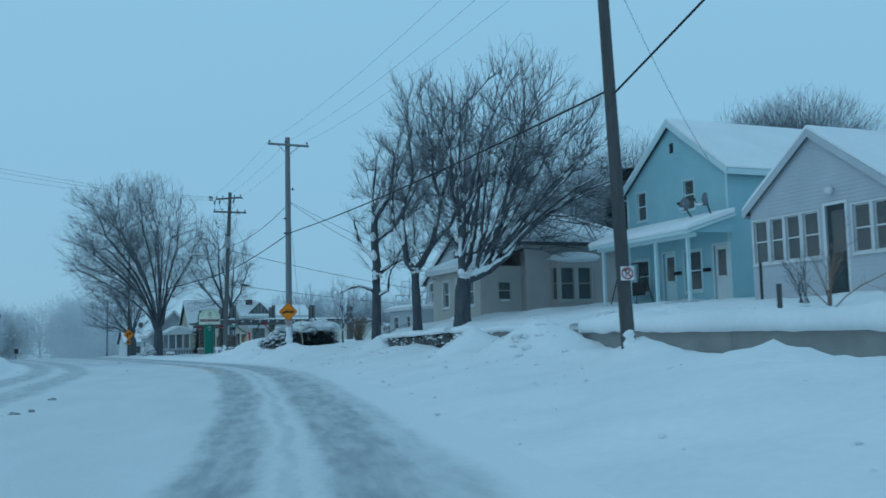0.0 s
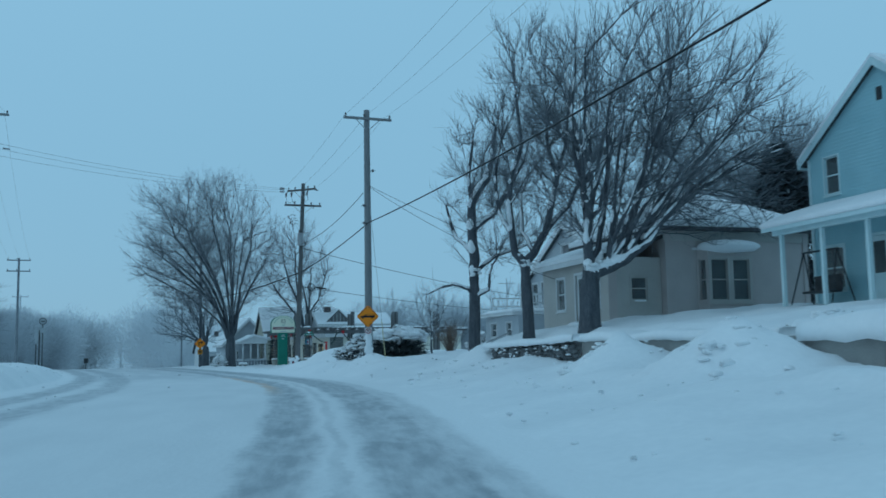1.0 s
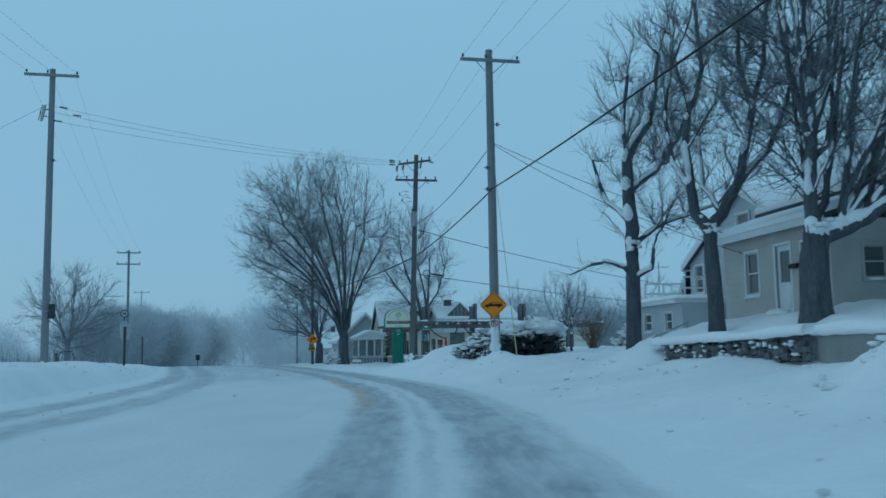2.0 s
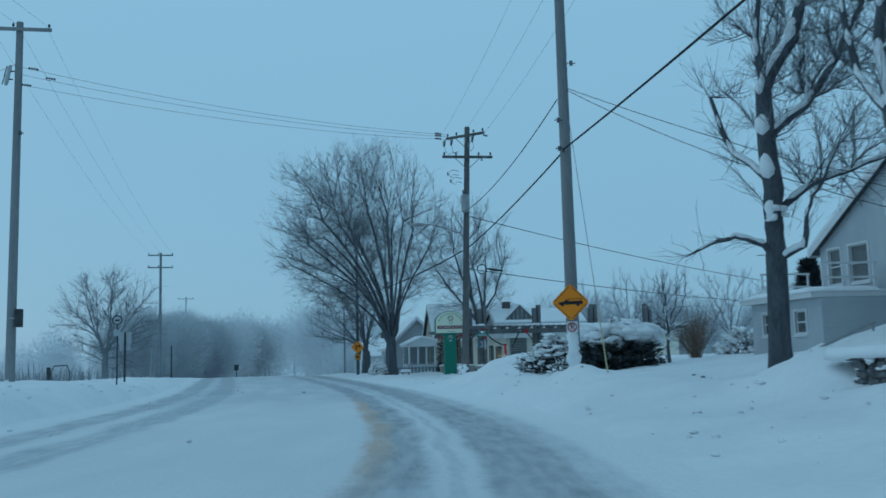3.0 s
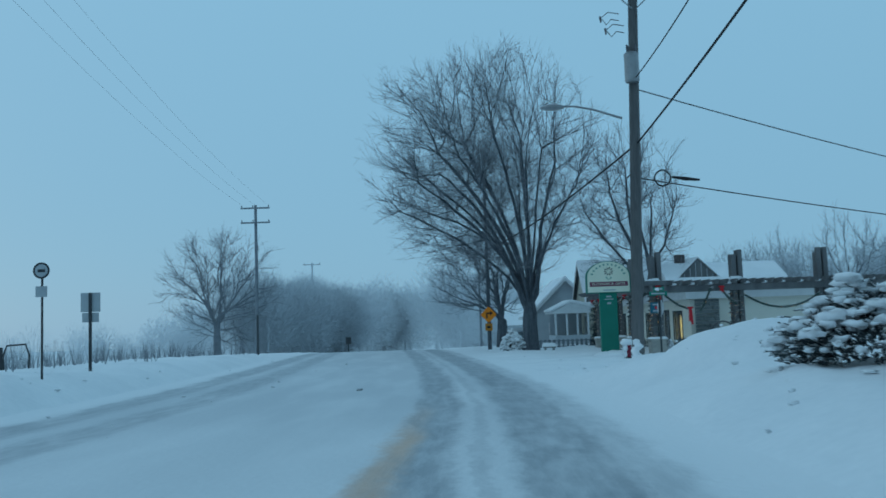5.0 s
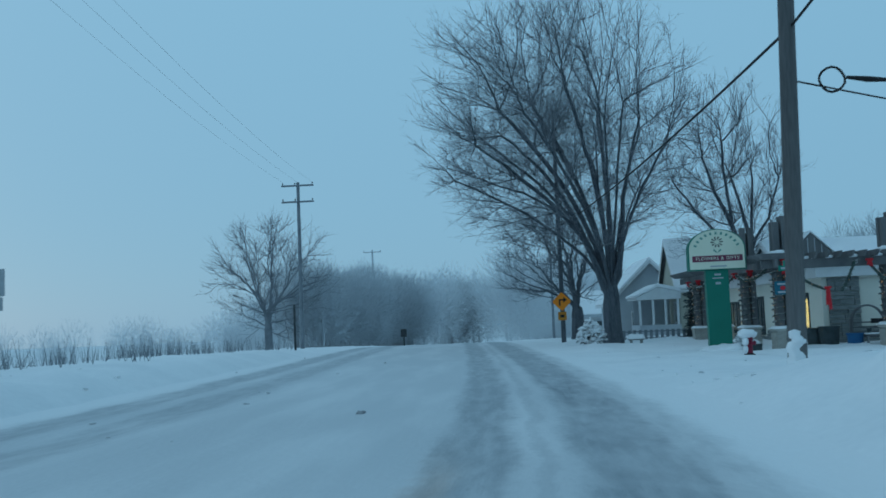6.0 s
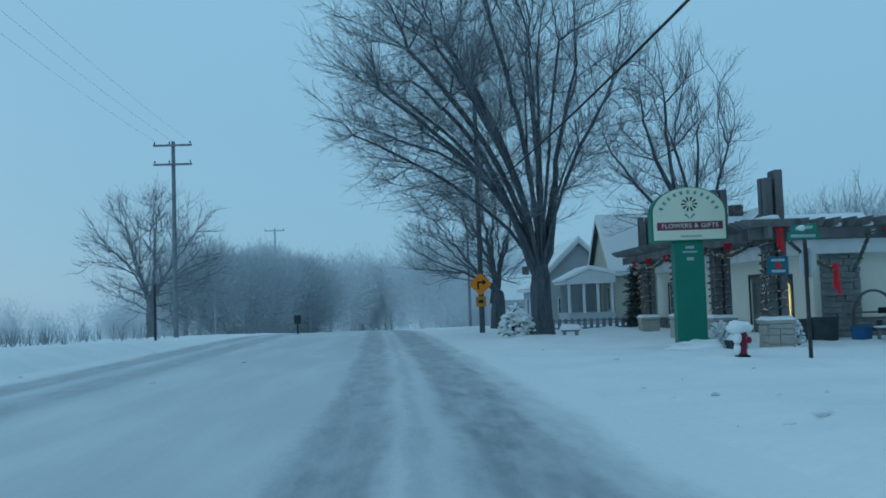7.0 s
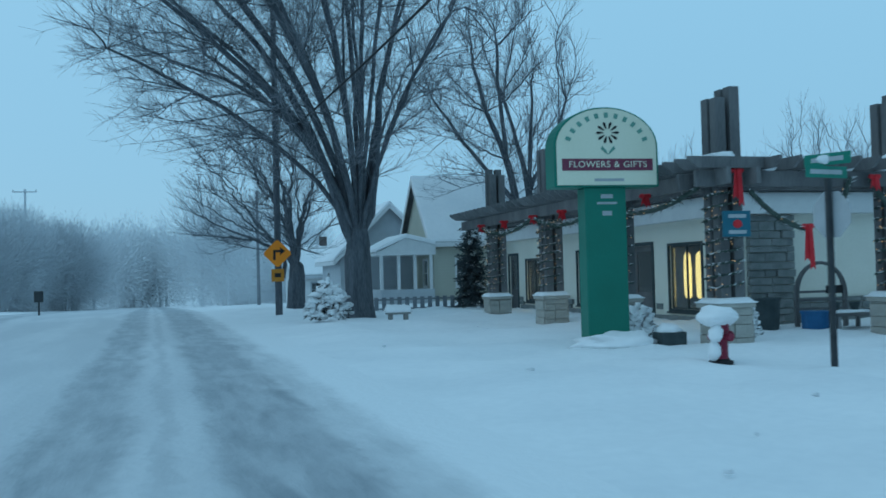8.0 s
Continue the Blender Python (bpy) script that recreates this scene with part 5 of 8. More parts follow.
def panel(m, w, h, holes=(), t=0.16, gable=None, shape=None):
    """A wall with openings right through it; gable: (u of the peak, its height)."""
    s = shape or Shape()
    us = sorted({0, w, *[q for o in holes for q in o[:2]]})
    vs = sorted({0, h, *[q for o in holes for q in o[2:]]})
    P = lambda u, v, d: m @ Vector((u, v, d))
    for i in range(len(us) - 1):
        for j in range(len(vs) - 1):
            a, b, c, d = us[i], us[i + 1], vs[j], vs[j + 1]
            if any(o[0] <= a and b <= o[1] and o[2] <= c and d <= o[3] for o in holes):
                continue
            s.add([P(a, c, 0), P(b, c, 0), P(b, d, 0), P(a, d, 0)], [(0, 1, 2, 3)])
            s.add([P(a, c, -t), P(b, c, -t), P(b, d, -t), P(a, d, -t)], [(3, 2, 1, 0)])
    for a, b, c, d in [*holes, (0, w, 0, h)]:
        s.add([P(a, c, 0), P(b, c, 0), P(b, d, 0), P(a, d, 0), P(a, c, -t), P(b, c, -t), P(b, d, -t), P(a, d, -t)], [(0, 4, 5, 1), (1, 5, 6, 2), (2, 6, 7, 3), (3, 7, 4, 0)])
    if gable:
        s.prism([(0, h), (w, h), (gable[0], gable[1])], -t, 0, P)
    return s.weld()


def clapboards(m, w, h, holes, parent, material, gable=None, course=0.115, proud=0.016):
    """Overlapping boards over a wall, each thicker at its lower edge, broken by the openings."""
    s, v = Shape(), 0.0
    P = lambda u, q, d: m @ Vector((u, q, d))
    end = gable[1] if gable else h
    while v < end - 0.02:
        a, b = 0.0, w
        top = min(v + course, end)
        if gable and top > h:
            k = (top - h) / (gable[1] - h)
            a, b = gable[0] * k, w - (w - gable[0]) * k
        spans = [(a, b)]
        for o in holes:
            if o[2] - 0.09 < top and o[3] + 0.09 > v:
                spans = [q for x, y in spans for q in ((x, min(y, o[0] - 0.08)), (max(x, o[1] + 0.08), y)) if q[1] - q[0] > 0.03]
        for x, y in spans:
            s.add([P(x, v, 0.003), P(y, v, 0.003), P(y, v, proud), P(x, v, proud), P(x, top, 0.003), P(y, top, 0.003), P(y, top, 0.005), P(x, top, 0.005)],
                  [(0, 1, 2, 3), (3, 2, 6, 7), (0, 3, 7, 4), (1, 5, 6, 2), (4, 7, 6, 5)])
        v += course
    return part("clapboard_siding", s, material, parent, kind="stuff")


def framed(name, m, parent, u0, u1, v0, v1, trim, casing=0.09, rails=1, panes=True, posts=0, snow=False):
    """A window in its opening: casing, sashes, panes."""
    ob = new(name)
    ob.parent = parent
    P = lambda u, v, w: m @ Vector((u, v, w))
    f = Shape()
    for a, b, c, d in ((u0 - casing, u0, v0 - casing, v1 + casing), (u1, u1 + casing, v0 - casing, v1 + casing), (u0, u1, v1, v1 + casing), (u0, u1, v0 - casing, v0)):
        f.prism(rect(a, b, c, d), -0.02, 0.035, P)
    part("window_frame", f, trim, ob, bevel=0.006)
    sash = Shape()
    k = 0.035
    for a, b, c, d in ((u0, u0 + k, v0, v1), (u1 - k, u1, v0, v1), (u0 + k, u1 - k, v1 - k, v1), (u0 + k, u1 - k, v0, v0 + k)):
        sash.prism(rect(a, b, c, d), -0.09, -0.04, P)
    for i in range(rails):
        v = v0 + (v1 - v0) * (i + 1) / (rails + 1)
        sash.prism(rect(u0 + k, u1 - k, v - 0.022, v + 0.022), -0.08, -0.03, P)
    for i in range(posts):
        u = u0 + (u1 - u0) * (i + 1) / (posts + 1)
        sash.prism(rect(u - 0.02, u + 0.02, v0 + k, v1 - k), -0.08, -0.035, P)
    part("sash", sash, trim, ob)
    part("window_sill", Shape().prism(rect(u0 - casing - 0.03, u1 + casing + 0.03, v0 - casing - 0.04, v0 - casing), -0.01, 0.08, P), trim, ob, bevel=0.005)
    if snow:
        part("snow_cover", Shape().lump(tuple(P((u0 + u1) / 2, v0 - casing + 0.02, 0.05)), (0.05 + (u1 - u0) * 0.05, (u1 - u0) * 0.45, 0.04) if abs(m[0][2]) > 0.5 else ((u1 - u0) * 0.45, 0.07, 0.04), 2, 8), SNOW, ob, smooth=True)
    if panes:
        for i in range(rails + 1):
            a = v0 + (v1 - v0) * i / (rails + 1)
            b = v0 + (v1 - v0) * (i + 1) / (rails + 1)
            p = part("pane", Shape().prism(rect(u0 + 0.01, u1 - 0.01, a, b), -0.068, -0.062, P), PANE, ob)
            p.visible_shadow = False
    return ob


def panel_door(m, parent, u0, u1, v0, v1, trim, leaf, glazed=True):
    ob = new("door")
    ob.parent = parent
    P = lambda u, v, w: m @ Vector((u, v, w))
    f = Shape()
    for a, b, c, d in ((u0 - 0.09, u0, v0, v1 + 0.09), (u1, u1 + 0.09, v0, v1 + 0.09), (u0, u1, v1, v1 + 0.09)):
        f.prism(rect(a, b, c, d), -0.02, 0.035, P)
    part("door_frame", f, trim, ob, bevel=0.006)
    s = Shape()
    h = v1 - v0
    g0, g1 = v0 + h * 0.46, v1 - 0.16
    if glazed:
        for a, b, c, d in ((u0, u0 + 0.13, v0, v1), (u1 - 0.13, u1, v0, v1), (u0 + 0.13, u1 - 0.13, g1, v1), (u0 + 0.13, u1 - 0.13, v0, g0)):
            s.prism(rect(a, b, c, d), -0.10, -0.05, P)
        p = part("pane", Shape().prism(rect(u0 + 0.12, u1 - 0.12, g0 - 0.01, g1 + 0.01), -0.078, -0.072, P), PANE, ob)
        p.visible_shadow = False
    else:
        s.prism(rect(u0, u1, v0, v1), -0.10, -0.05, P)
    s.prism(rect(u0 + 0.17, u1 - 0.17, v0 + 0.15, g0 - 0.14), -0.05, -0.035, P)
    part("door_leaf", s, leaf, ob, bevel=0.006)
    part("door_handle", Shape().lump(tuple(P(u1 - 0.07, v0 + h * 0.44, -0.02)), (0.035, 0.035, 0.035), 1, 8), DARK_STEEL, ob, smooth=True)
    return ob


def gable_roof(parent, x0, x1, y0, y1, zw, zr, over, end, along, trim, snow=0.22, thick=0.14, yr=None):
    """Two roof slopes with their snow, over walls of height zw; ridge along x or y at zr."""
    lo, hi = (y0, y1) if along == "x" else (x0, x1)
    a, b = (x0 - end, x1 + end) if along == "x" else (y0 - end, y1 + end)
    mid = (lo + hi) / 2 if yr is None else yr
    put = (lambda u, v, w: Vector((w, u, v))) if along == "x" else (lambda u, v, w: Vector((u, w, v)))
    for e, sgn in ((lo, -1), (hi, 1)):
        k = (zr - zw) / abs(mid - e)
        eave, ez = e + sgn * over, zw - k * over
        slab = [(mid, zr), (mid, zr + thick), (eave, ez + thick), (eave, ez)]
        part("roof_slope", Shape().prism(slab, a, b, put), SHINGLE, parent)
        t = zr + thick + 0.004
        q = ez + thick + 0.004
        d = sgn * 0.02
        cover = [(mid, t), (mid, t + snow * 0.9), (mid + (eave - mid) * 0.5, (t + q) / 2 + snow), (mid + (eave - mid) * 0.9, t + (q - t) * 0.9 + snow), (eave + d, q + snow * 0.62), (eave + 2 * d, q + snow * 0.25), (eave + d, q)]
        part("roof_snow", Shape().prism(cover, a - 0.03, b + 0.03, put), SNOW, parent, "thick smooth snow on the roof", bevel=0.06)
        for w in (a, b):
            s = -1 if w == a else 1
            part("bargeboard", Shape().prism([(mid, zr - 0.10), (mid, zr + thick + 0.01), (eave, ez + thick + 0.01), (eave, ez - 0.10)], min(w, w + s * 0.04), max(w, w + s * 0.04), put), trim, parent, bevel=0.006)
        part("eave_trim", Shape().prism([(eave, ez - 0.08), (eave, ez + thick), (eave + sgn * 0.04, ez + thick), (eave + sgn * 0.04, ez - 0.08)], a, b, put), trim, parent, bevel=0.006)


def shell(parent, x0, x1, y0, y1, h, material, front=(), right=(), gable=None, axis="x"):
    """Four walls and a floor; front faces -x, right faces -y; gable: peak height over the ends of the ridge axis."""
    w, d = y1 - y0, x1 - x0
    gx = (w / 2, gable) if gable and axis == "x" else None
    gy = (d / 2, gable) if gable and axis == "y" else None
    part("front_wall", panel(side((x0, y1, 0), "-x"), w, h, front, gable=gx), material, parent)
    part("side_wall", panel(side((x0 + 0.16, y0, 0), "-y"), d - 0.32, h, right, gable=gy and ((d - 0.32) / 2, gable)), material, parent)
    part("side_wall", panel(side((x1 - 0.16, y1, 0), "+y"), d - 0.32, h, (), gable=gy and ((d - 0.32) / 2, gable)), material, parent)
    part("back_wall", panel(side((x1, y0, 0), "+x"), w, h, (), gable=gx), material, parent)
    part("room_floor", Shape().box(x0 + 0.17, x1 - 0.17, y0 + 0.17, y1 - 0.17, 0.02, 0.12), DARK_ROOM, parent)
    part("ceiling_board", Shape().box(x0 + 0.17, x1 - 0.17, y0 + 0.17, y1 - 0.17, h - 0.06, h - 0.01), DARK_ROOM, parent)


# light blue two-storey house with a porch
BZ = 1.95
blue = thing("house", (22.6, 27.4, BZ), 0, "light blue two-storey house with a snowy porch", "house", "houses along the street")
h0, hp = 7.16 - BZ, 9.50 - BZ
W = 6.6
front = [(0.75, 1.40, 5.9 - BZ, 7.08 - BZ), (3.95, 4.62, 5.95 - BZ, 7.1 - BZ), (2.45, 3.2, 0.35, 4.35 - BZ), (3.85, 4.85, 2.8 - BZ, 4.3 - BZ), (5.62, 6.36, 0.35, 4.38 - BZ), (0.5, 1.4, 2.9 - BZ, 4.2 - BZ)]
shell(blue, 0, 9.0, 0, W, h0, BLUE_SIDING, front, (), hp, "x")
m = side((0, W, 0), "-x")
for k in (0, 1):
    framed("window", m, blue, *front[k], BLUE_TRIM, 0.05)
framed("window", m, blue, *front[3], BLUE_TRIM, 0.09)
framed("window", m, blue, *front[5], BLUE_TRIM, 0.09)
panel_door(m, blue, *front[2], BLUE_TRIM, BLUE_TRIM)
panel_door(m, blue, *front[4], WHITE_TRIM, WHITE_TRIM)
for u in (0.0, W - 0.12):
    part("corner_board", Shape().prism(rect(u, u + 0.12, 0, h0), 0.018, 0.035, lambda a, b, c: m @ Vector((a, b, c))), BLUE_TRIM, blue)
part("gable_vent", Shape().prism(rect(3.2, 3.42, 8.35 - BZ, 8.75 - BZ), 0.003, 0.03, lambda a, b, c: m @ Vector((a, b, c))), DARK_STEEL, blue)
clapboards(m, W, h0, front, blue, BLUE_SIDING, (W / 2, hp))
clapboards(side((0, 0, 0), "-y"), 9.0, h0, (), blue, BLUE_SIDING)
gable_roof(blue, 0, 9.0, 0, W, h0, hp, 0.25, 0.2, "x", BLUE_TRIM, snow=0.15)
for u in (3.45, 5.25):
    part("mailbox", Shape().prism(rect(u - 0.17, u + 0.17, 3.45 - BZ, 3.58 - BZ), 0.01, 0.14, lambda a, b, c: m @ Vector((a, b, c))), BLACK_INK, blue, "small black mailbox", bevel=0.01)
# porch
py0, py1 = -0.25, 6.25
part("porch_deck", Shape().box(-1.9, -0.01, py0 + 0.1, py1 - 0.1, 0.0, 0.33), GREY_BOARD, blue, bevel=0.01)
for y in (0.2, 2.15, 4.0, 5.85):
    part("porch_post", Shape().box(-1.82, -1.70, y - 0.06, y + 0.06, 0.33, 4.58 - BZ), BLUE_TRIM, blue, bevel=0.01)
part("porch_beam", Shape().box(-1.86, -1.66, py0 + 0.05, py1 - 0.05, 4.58 - BZ, 4.74 - BZ), BLUE_TRIM, blue, bevel=0.01)
put = lambda u, v, w: Vector((u, w, v))
part("porch_roof", Shape().prism([(-0.01, 5.36 - BZ), (-0.01, 5.46 - BZ), (-2.15, 4.80 - BZ), (-2.15, 4.68 - BZ)], py0 - 0.1, py1 + 0.1, put), BLUE_TRIM, blue)
part("roof_snow", Shape().prism([(-0.02, 5.465 - BZ), (-0.02, 5.68 - BZ), (-1.2, 5.34 - BZ), (-2.0, 5.05 - BZ), (-2.2, 4.96 - BZ), (-2.22, 4.83 - BZ), (-2.15, 4.805 - BZ)], py0 - 0.12, py1 + 0.12, put), SNOW, blue, "snow on the porch roof", bevel=0.05)
part("porch_gable_end", Shape().prism([(-0.02, 4.76 - BZ), (-0.02, 5.36 - BZ), (-1.85, 4.76 - BZ)], py0 + 0.05, py0 + 0.09, put), BLUE_SIDING, blue)
swing = thing("porch_swing", (21.7, 32.6, BZ + 0.33), 0, "dark metal porch swing frame on the porch", "swing")
for y in (-0.75, 0.75):
    for dx in (-0.45, 0.45):
        part("frame_leg", Shape().tube([(dx, y * 1.25, 0), (0, y, 1.75)], [0.025, 0.025], 6), DARK_STEEL, swing)
part("top_bar", Shape().tube([(0, -0.8, 1.75), (0, 0.8, 1.75)], [0.03, 0.03], 6), DARK_STEEL, swing)
part("seat", Shape().box(-0.25, 0.25, -0.6, 0.6, 0.45, 0.52), DARK_STEEL, swing, bevel=0.01)
part("backrest", Shape().box(0.22, 0.28, -0.6, 0.6, 0.52, 1.0), DARK_STEEL, swing, bevel=0.01)
for y in (-0.58, 0.58):
    part("hanger", Shape().tube([(0, y, 0.5), (0, y, 1.75)], [0.012, 0.012], 5), DARK_STEEL, swing)


def satellite_dish(place, yaw):
    ob = thing("satellite_dish", place, yaw, "grey satellite dish on the porch roof", "satellite dish", "satellite dishes")
    s, n = Shape(), 18
    rings = [(0.02, 0.07), (0.11, 0.055), (0.19, 0.015), (0.23, -0.015), (0.23, -0.03), (0.19, 0.0), (0.11, 0.04), (0.02, 0.055)]
    verts = [(-d - 0.1, r * math.cos(2 * math.pi * j / n), 0.72 + r * 1.1 * math.sin(2 * math.pi * j / n)) for r, d in rings for j in range(n)]
    s.add(verts, [(i * n + j, i * n + (j + 1) % n, (i + 1) * n + (j + 1) % n, (i + 1) * n + j) for i in range(len(rings) - 1) for j in range(n)])
    part("dish", s, DISH_GREY, ob, smooth=True)
    part("mast", Shape().tube([(0.05, -0.28, -0.1), (0.02, -0.2, 0.2), (0, -0.02, 0.5), (0, 0, 0.72)], [0.03] * 4, 6), DARK_STEEL, ob)
    part("arm", Shape().tube([(-0.05, 0, 0.5), (-0.3, 0, 0.5), (-0.48, 0, 0.68)], [0.02] * 3, 5), DARK_STEEL, ob)
    part("receiver", Shape().lump((-0.5, 0, 0.71), (0.08, 0.06, 0.06), 1, 8), DARK_STEEL, ob, smooth=True)
    part("snow_cap", Shape().lump((-0.3, 0, 0.53), (0.16, 0.05, 0.05), 2, 8), SNOW, ob, "snow lodged on the arm", smooth=True)


satellite_dish((21.9, 29.0, 5.30), 20)
satellite_dish((21.9, 27.75, 5.32), -15)

# grey gabled house with an enclosed front porch
GZ = 1.95
grey = thing("house", (20.4, 18.2, GZ), 0, "grey clapboard house with an enclosed front porch", "house", "houses along the street")
w0, w1 = 3.3 - GZ, 4.62 - GZ
front = [(0.12, 0.72, w0, w1), (0.86, 1.40, w0, w1), (1.52, 2.10, w0, w1), (2.24, 2.86, w0, w1), (3.14, 3.88, 0.25, 4.72 - GZ), (4.14, 4.74, w0, w1), (4.86, 5.40, w0, w1)]
shell(grey, 0, 9.0, 0, 5.5, 5.0 - GZ, GREY_SIDING, front, (), 6.93 - GZ, "x")
m = side((0, 5.5, 0), "-x")
for k in (0, 1, 2, 3, 5, 6):
    framed("window", m, grey, *front[k], WHITE_TRIM, 0.055, snow=False)
panel_door(m, grey, *front[4], WHITE_TRIM, DARK_TUB)
clapboards(m, 5.5, 5.0 - GZ, front, grey, GREY_SIDING, (2.75, 6.93 - GZ), 0.12)
gable_roof(grey, 0, 9.0, 0, 5.5, 5.0 - GZ, 6.93 - GZ, 0.2, 0.14, "x", GREY_SIDING, snow=0.13)
lampw = Shape().lump((-0.14, 2.05, 5.12 - GZ), (0.12, 0.14, 0.12), 2, 10)
part("porch_lamp", lampw, WHITE_TRIM, grey, "snow-capped white lamp over the door", smooth=True)
part("chimney", Shape().tube([(4.5, 2.7, 6.9 - GZ), (4.5, 2.7, 7.8 - GZ), (4.5, 2.7, 7.82 - GZ), (4.5, 2.7, 7.95 - GZ)], [0.11, 0.11, 0.17, 0.15], 10), DARK_STEEL, grey, "dark metal flue pipe")

# tan bungalow
TZ = 1.7
tan = thing("house", (18.0, 39.5, TZ), 0, "low tan house with a pinkish wing and bay window", "house", "houses along the street")
front = [(1.45, 2.2, 2.72 - TZ, 3.98 - TZ), (3.22, 4.02, 0.35, 4.02 - TZ), (4.62, 5.3, 2.72 - TZ, 3.98 - TZ)]
right = [(0.78, 1.42, 2.92 - TZ, 3.75 - TZ)]
part("front_wall", panel(side((0, 6.0, 0), "-x"), 6.0, 4.5 - TZ, front), TAN_SIDING, tan)
part("side_wall", panel(side((0.16, 0, 0), "-y"), 2.02, 4.5 - TZ, right), TAN_SIDING, tan)
part("side_wall", panel(side((2.2, 6.0, 0), "+y"), 2.04, 4.5 - TZ), TAN_SIDING, tan)
part("room_floor", Shape().box(0.17, 2.2, 0.17, 5.83, 0.02, 0.12), DARK_ROOM, tan)
m = side((0, 6.0, 0), "-x")
framed("window", m, tan, *front[0], WHITE_TRIM, 0.08, snow=True)
framed("window", m, tan, *front[2], WHITE_TRIM, 0.08, snow=True)
panel_door(m, tan, *front[1], WHITE_TRIM, WHITE_TRIM)
part("mailbox", Shape().prism(rect(4.12, 4.5, 3.3 - TZ, 3.42 - TZ), 0.01, 0.15, lambda a, b, c: m @ Vector((a, b, c))), BLACK_INK, tan, "black mailbox beside the door", bevel=0.01)
clapboards(m, 6.0, 4.5 - TZ, front, tan, TAN_SIDING, None, 0.2)
m2 = side((0.16, 0, 0), "-y")
clapboards(m2, 2.02, 4.5 - TZ, right, tan, TAN_SIDING, None, 0.2)
framed("window", m2, tan, *right[0], TAN_SIDING, 0.07, snow=True)
part("corner_board", Shape().box(-0.02, 0.32, -0.04, -0.02, 0, 4.5 - TZ), PINK_STUCCO, tan)
put = lambda u, v, w: Vector((u, w, v))
part("wing_roof", Shape().prism([(-0.3, 4.42 - TZ), (-0.3, 4.56 - TZ), (2.25, 5.35 - TZ), (2.25, 5.21 - TZ)], -0.25, 6.3, put), SHINGLE, tan)
part("eave_trim", Shape().box(-0.34, -0.3, -0.25, 6.3, 4.38 - TZ, 4.58 - TZ), WHITE_TRIM, tan, bevel=0.006)
part("roof_snow", Shape().prism([(-0.34, 4.60 - TZ), (-0.36, 4.72 - TZ), (-0.2, 4.83 - TZ), (1.0, 5.25 - TZ), (2.25, 5.62 - TZ), (2.25, 5.37 - TZ), (-0.3, 4.58 - TZ)], -0.28, 6.33, put), SNOW, tan, "snow on the low wing roof", bevel=0.05)
# pink wing
bay = (1.2, 3.9, 0, 4.62 - TZ)
part("wing_wall", panel(side((2.2, -0.3, 0), "-y"), 6.3, 5.5 - TZ, [(1.45, 3.65, 2.75 - TZ, 4.45 - TZ)]), PINK_STUCCO, tan)
part("wing_wall", panel(side((2.2, 6.8, 0), "-x"), 6.94, 5.5 - TZ), PINK_STUCCO, tan)
part("wing_wall", panel(side((8.5, -0.14, 0), "+x"), 6.94, 5.5 - TZ), PINK_STUCCO, tan)
part("wing_wall", panel(side((8.34, 6.8, 0), "+y"), 5.98, 5.5 - TZ), PINK_STUCCO, tan)
part("room_floor", Shape().box(2.37, 8.33, -0.13, 6.63, 0.02, 0.12), DARK_ROOM, tan)
part("room_ceiling", Shape().box(2.37, 8.33, -0.13, 6.63, 5.40 - TZ, 5.46 - TZ), DARK_ROOM, tan)
for u in (2.2, 8.28):
    part("pilaster", Shape().box(u, u + 0.22, -0.36, -0.303, 0, 5.5 - TZ), PINK_STUCCO, tan)
part("frieze_board", Shape().box(2.15, 8.55, -0.35, -0.305, 5.1 - TZ, 5.5 - TZ), TAN_SIDING, tan)
# bay window
bx0, bx1 = 3.55, 5.95
by = -0.7
outl = [(bx0, -0.305), (bx0 + 0.22, by), (bx1 - 0.30, by), (bx1, -0.305)]
put2 = lambda u, v, w: Vector((u, v, w))
part("bay_base", Shape().prism(list(reversed(outl)), 0, 2.82 - TZ, put2), PINK_STUCCO, tan)
part("bay_head", Shape().prism(list(reversed(outl)), 4.45 - TZ, 4.75 - TZ, put2), PINK_STUCCO, tan)
for (ax, ay), (cx, cy) in zip(outl[:-1], outl[1:]):
    L = math.hypot(cx - ax, cy - ay)
    mm = Matrix.Translation((ax, ay, 0)) @ Matrix.Rotation(math.atan2(cy - ay, cx - ax), 4, "Z") @ side((0, 0, 0), "-y")
    n = 2 if L > 1 else 1
    for k in range(n):
        q = 0.12 if n == 2 else 0.09
        a, b = L * k / n + q, L * (k + 1) / n - q
        framed("window", mm, tan, a, b, 2.86 - TZ, 4.40 - TZ, TAN_SIDING if n == 2 else PINK_STUCCO, q - 0.004)
rim = [(bx0 - 0.2, -0.3), (bx0 + 0.38, by - 0.22), (bx1 - 0.38, by - 0.22), (bx1 + 0.2, -0.3)]
part("bay_roof", Shape().prism(list(reversed(rim)), 4.755 - TZ, 4.86 - TZ, put2), WHITE_TRIM, tan, bevel=0.01)
part("roof_snow", Shape().lump(((bx0 + bx1) / 2, -0.62, 4.88 - TZ), (1.35, 0.52, 0.26), 5, 20, 0.1), SNOW, tan, "rounded snow cap on the bay", smooth=True)
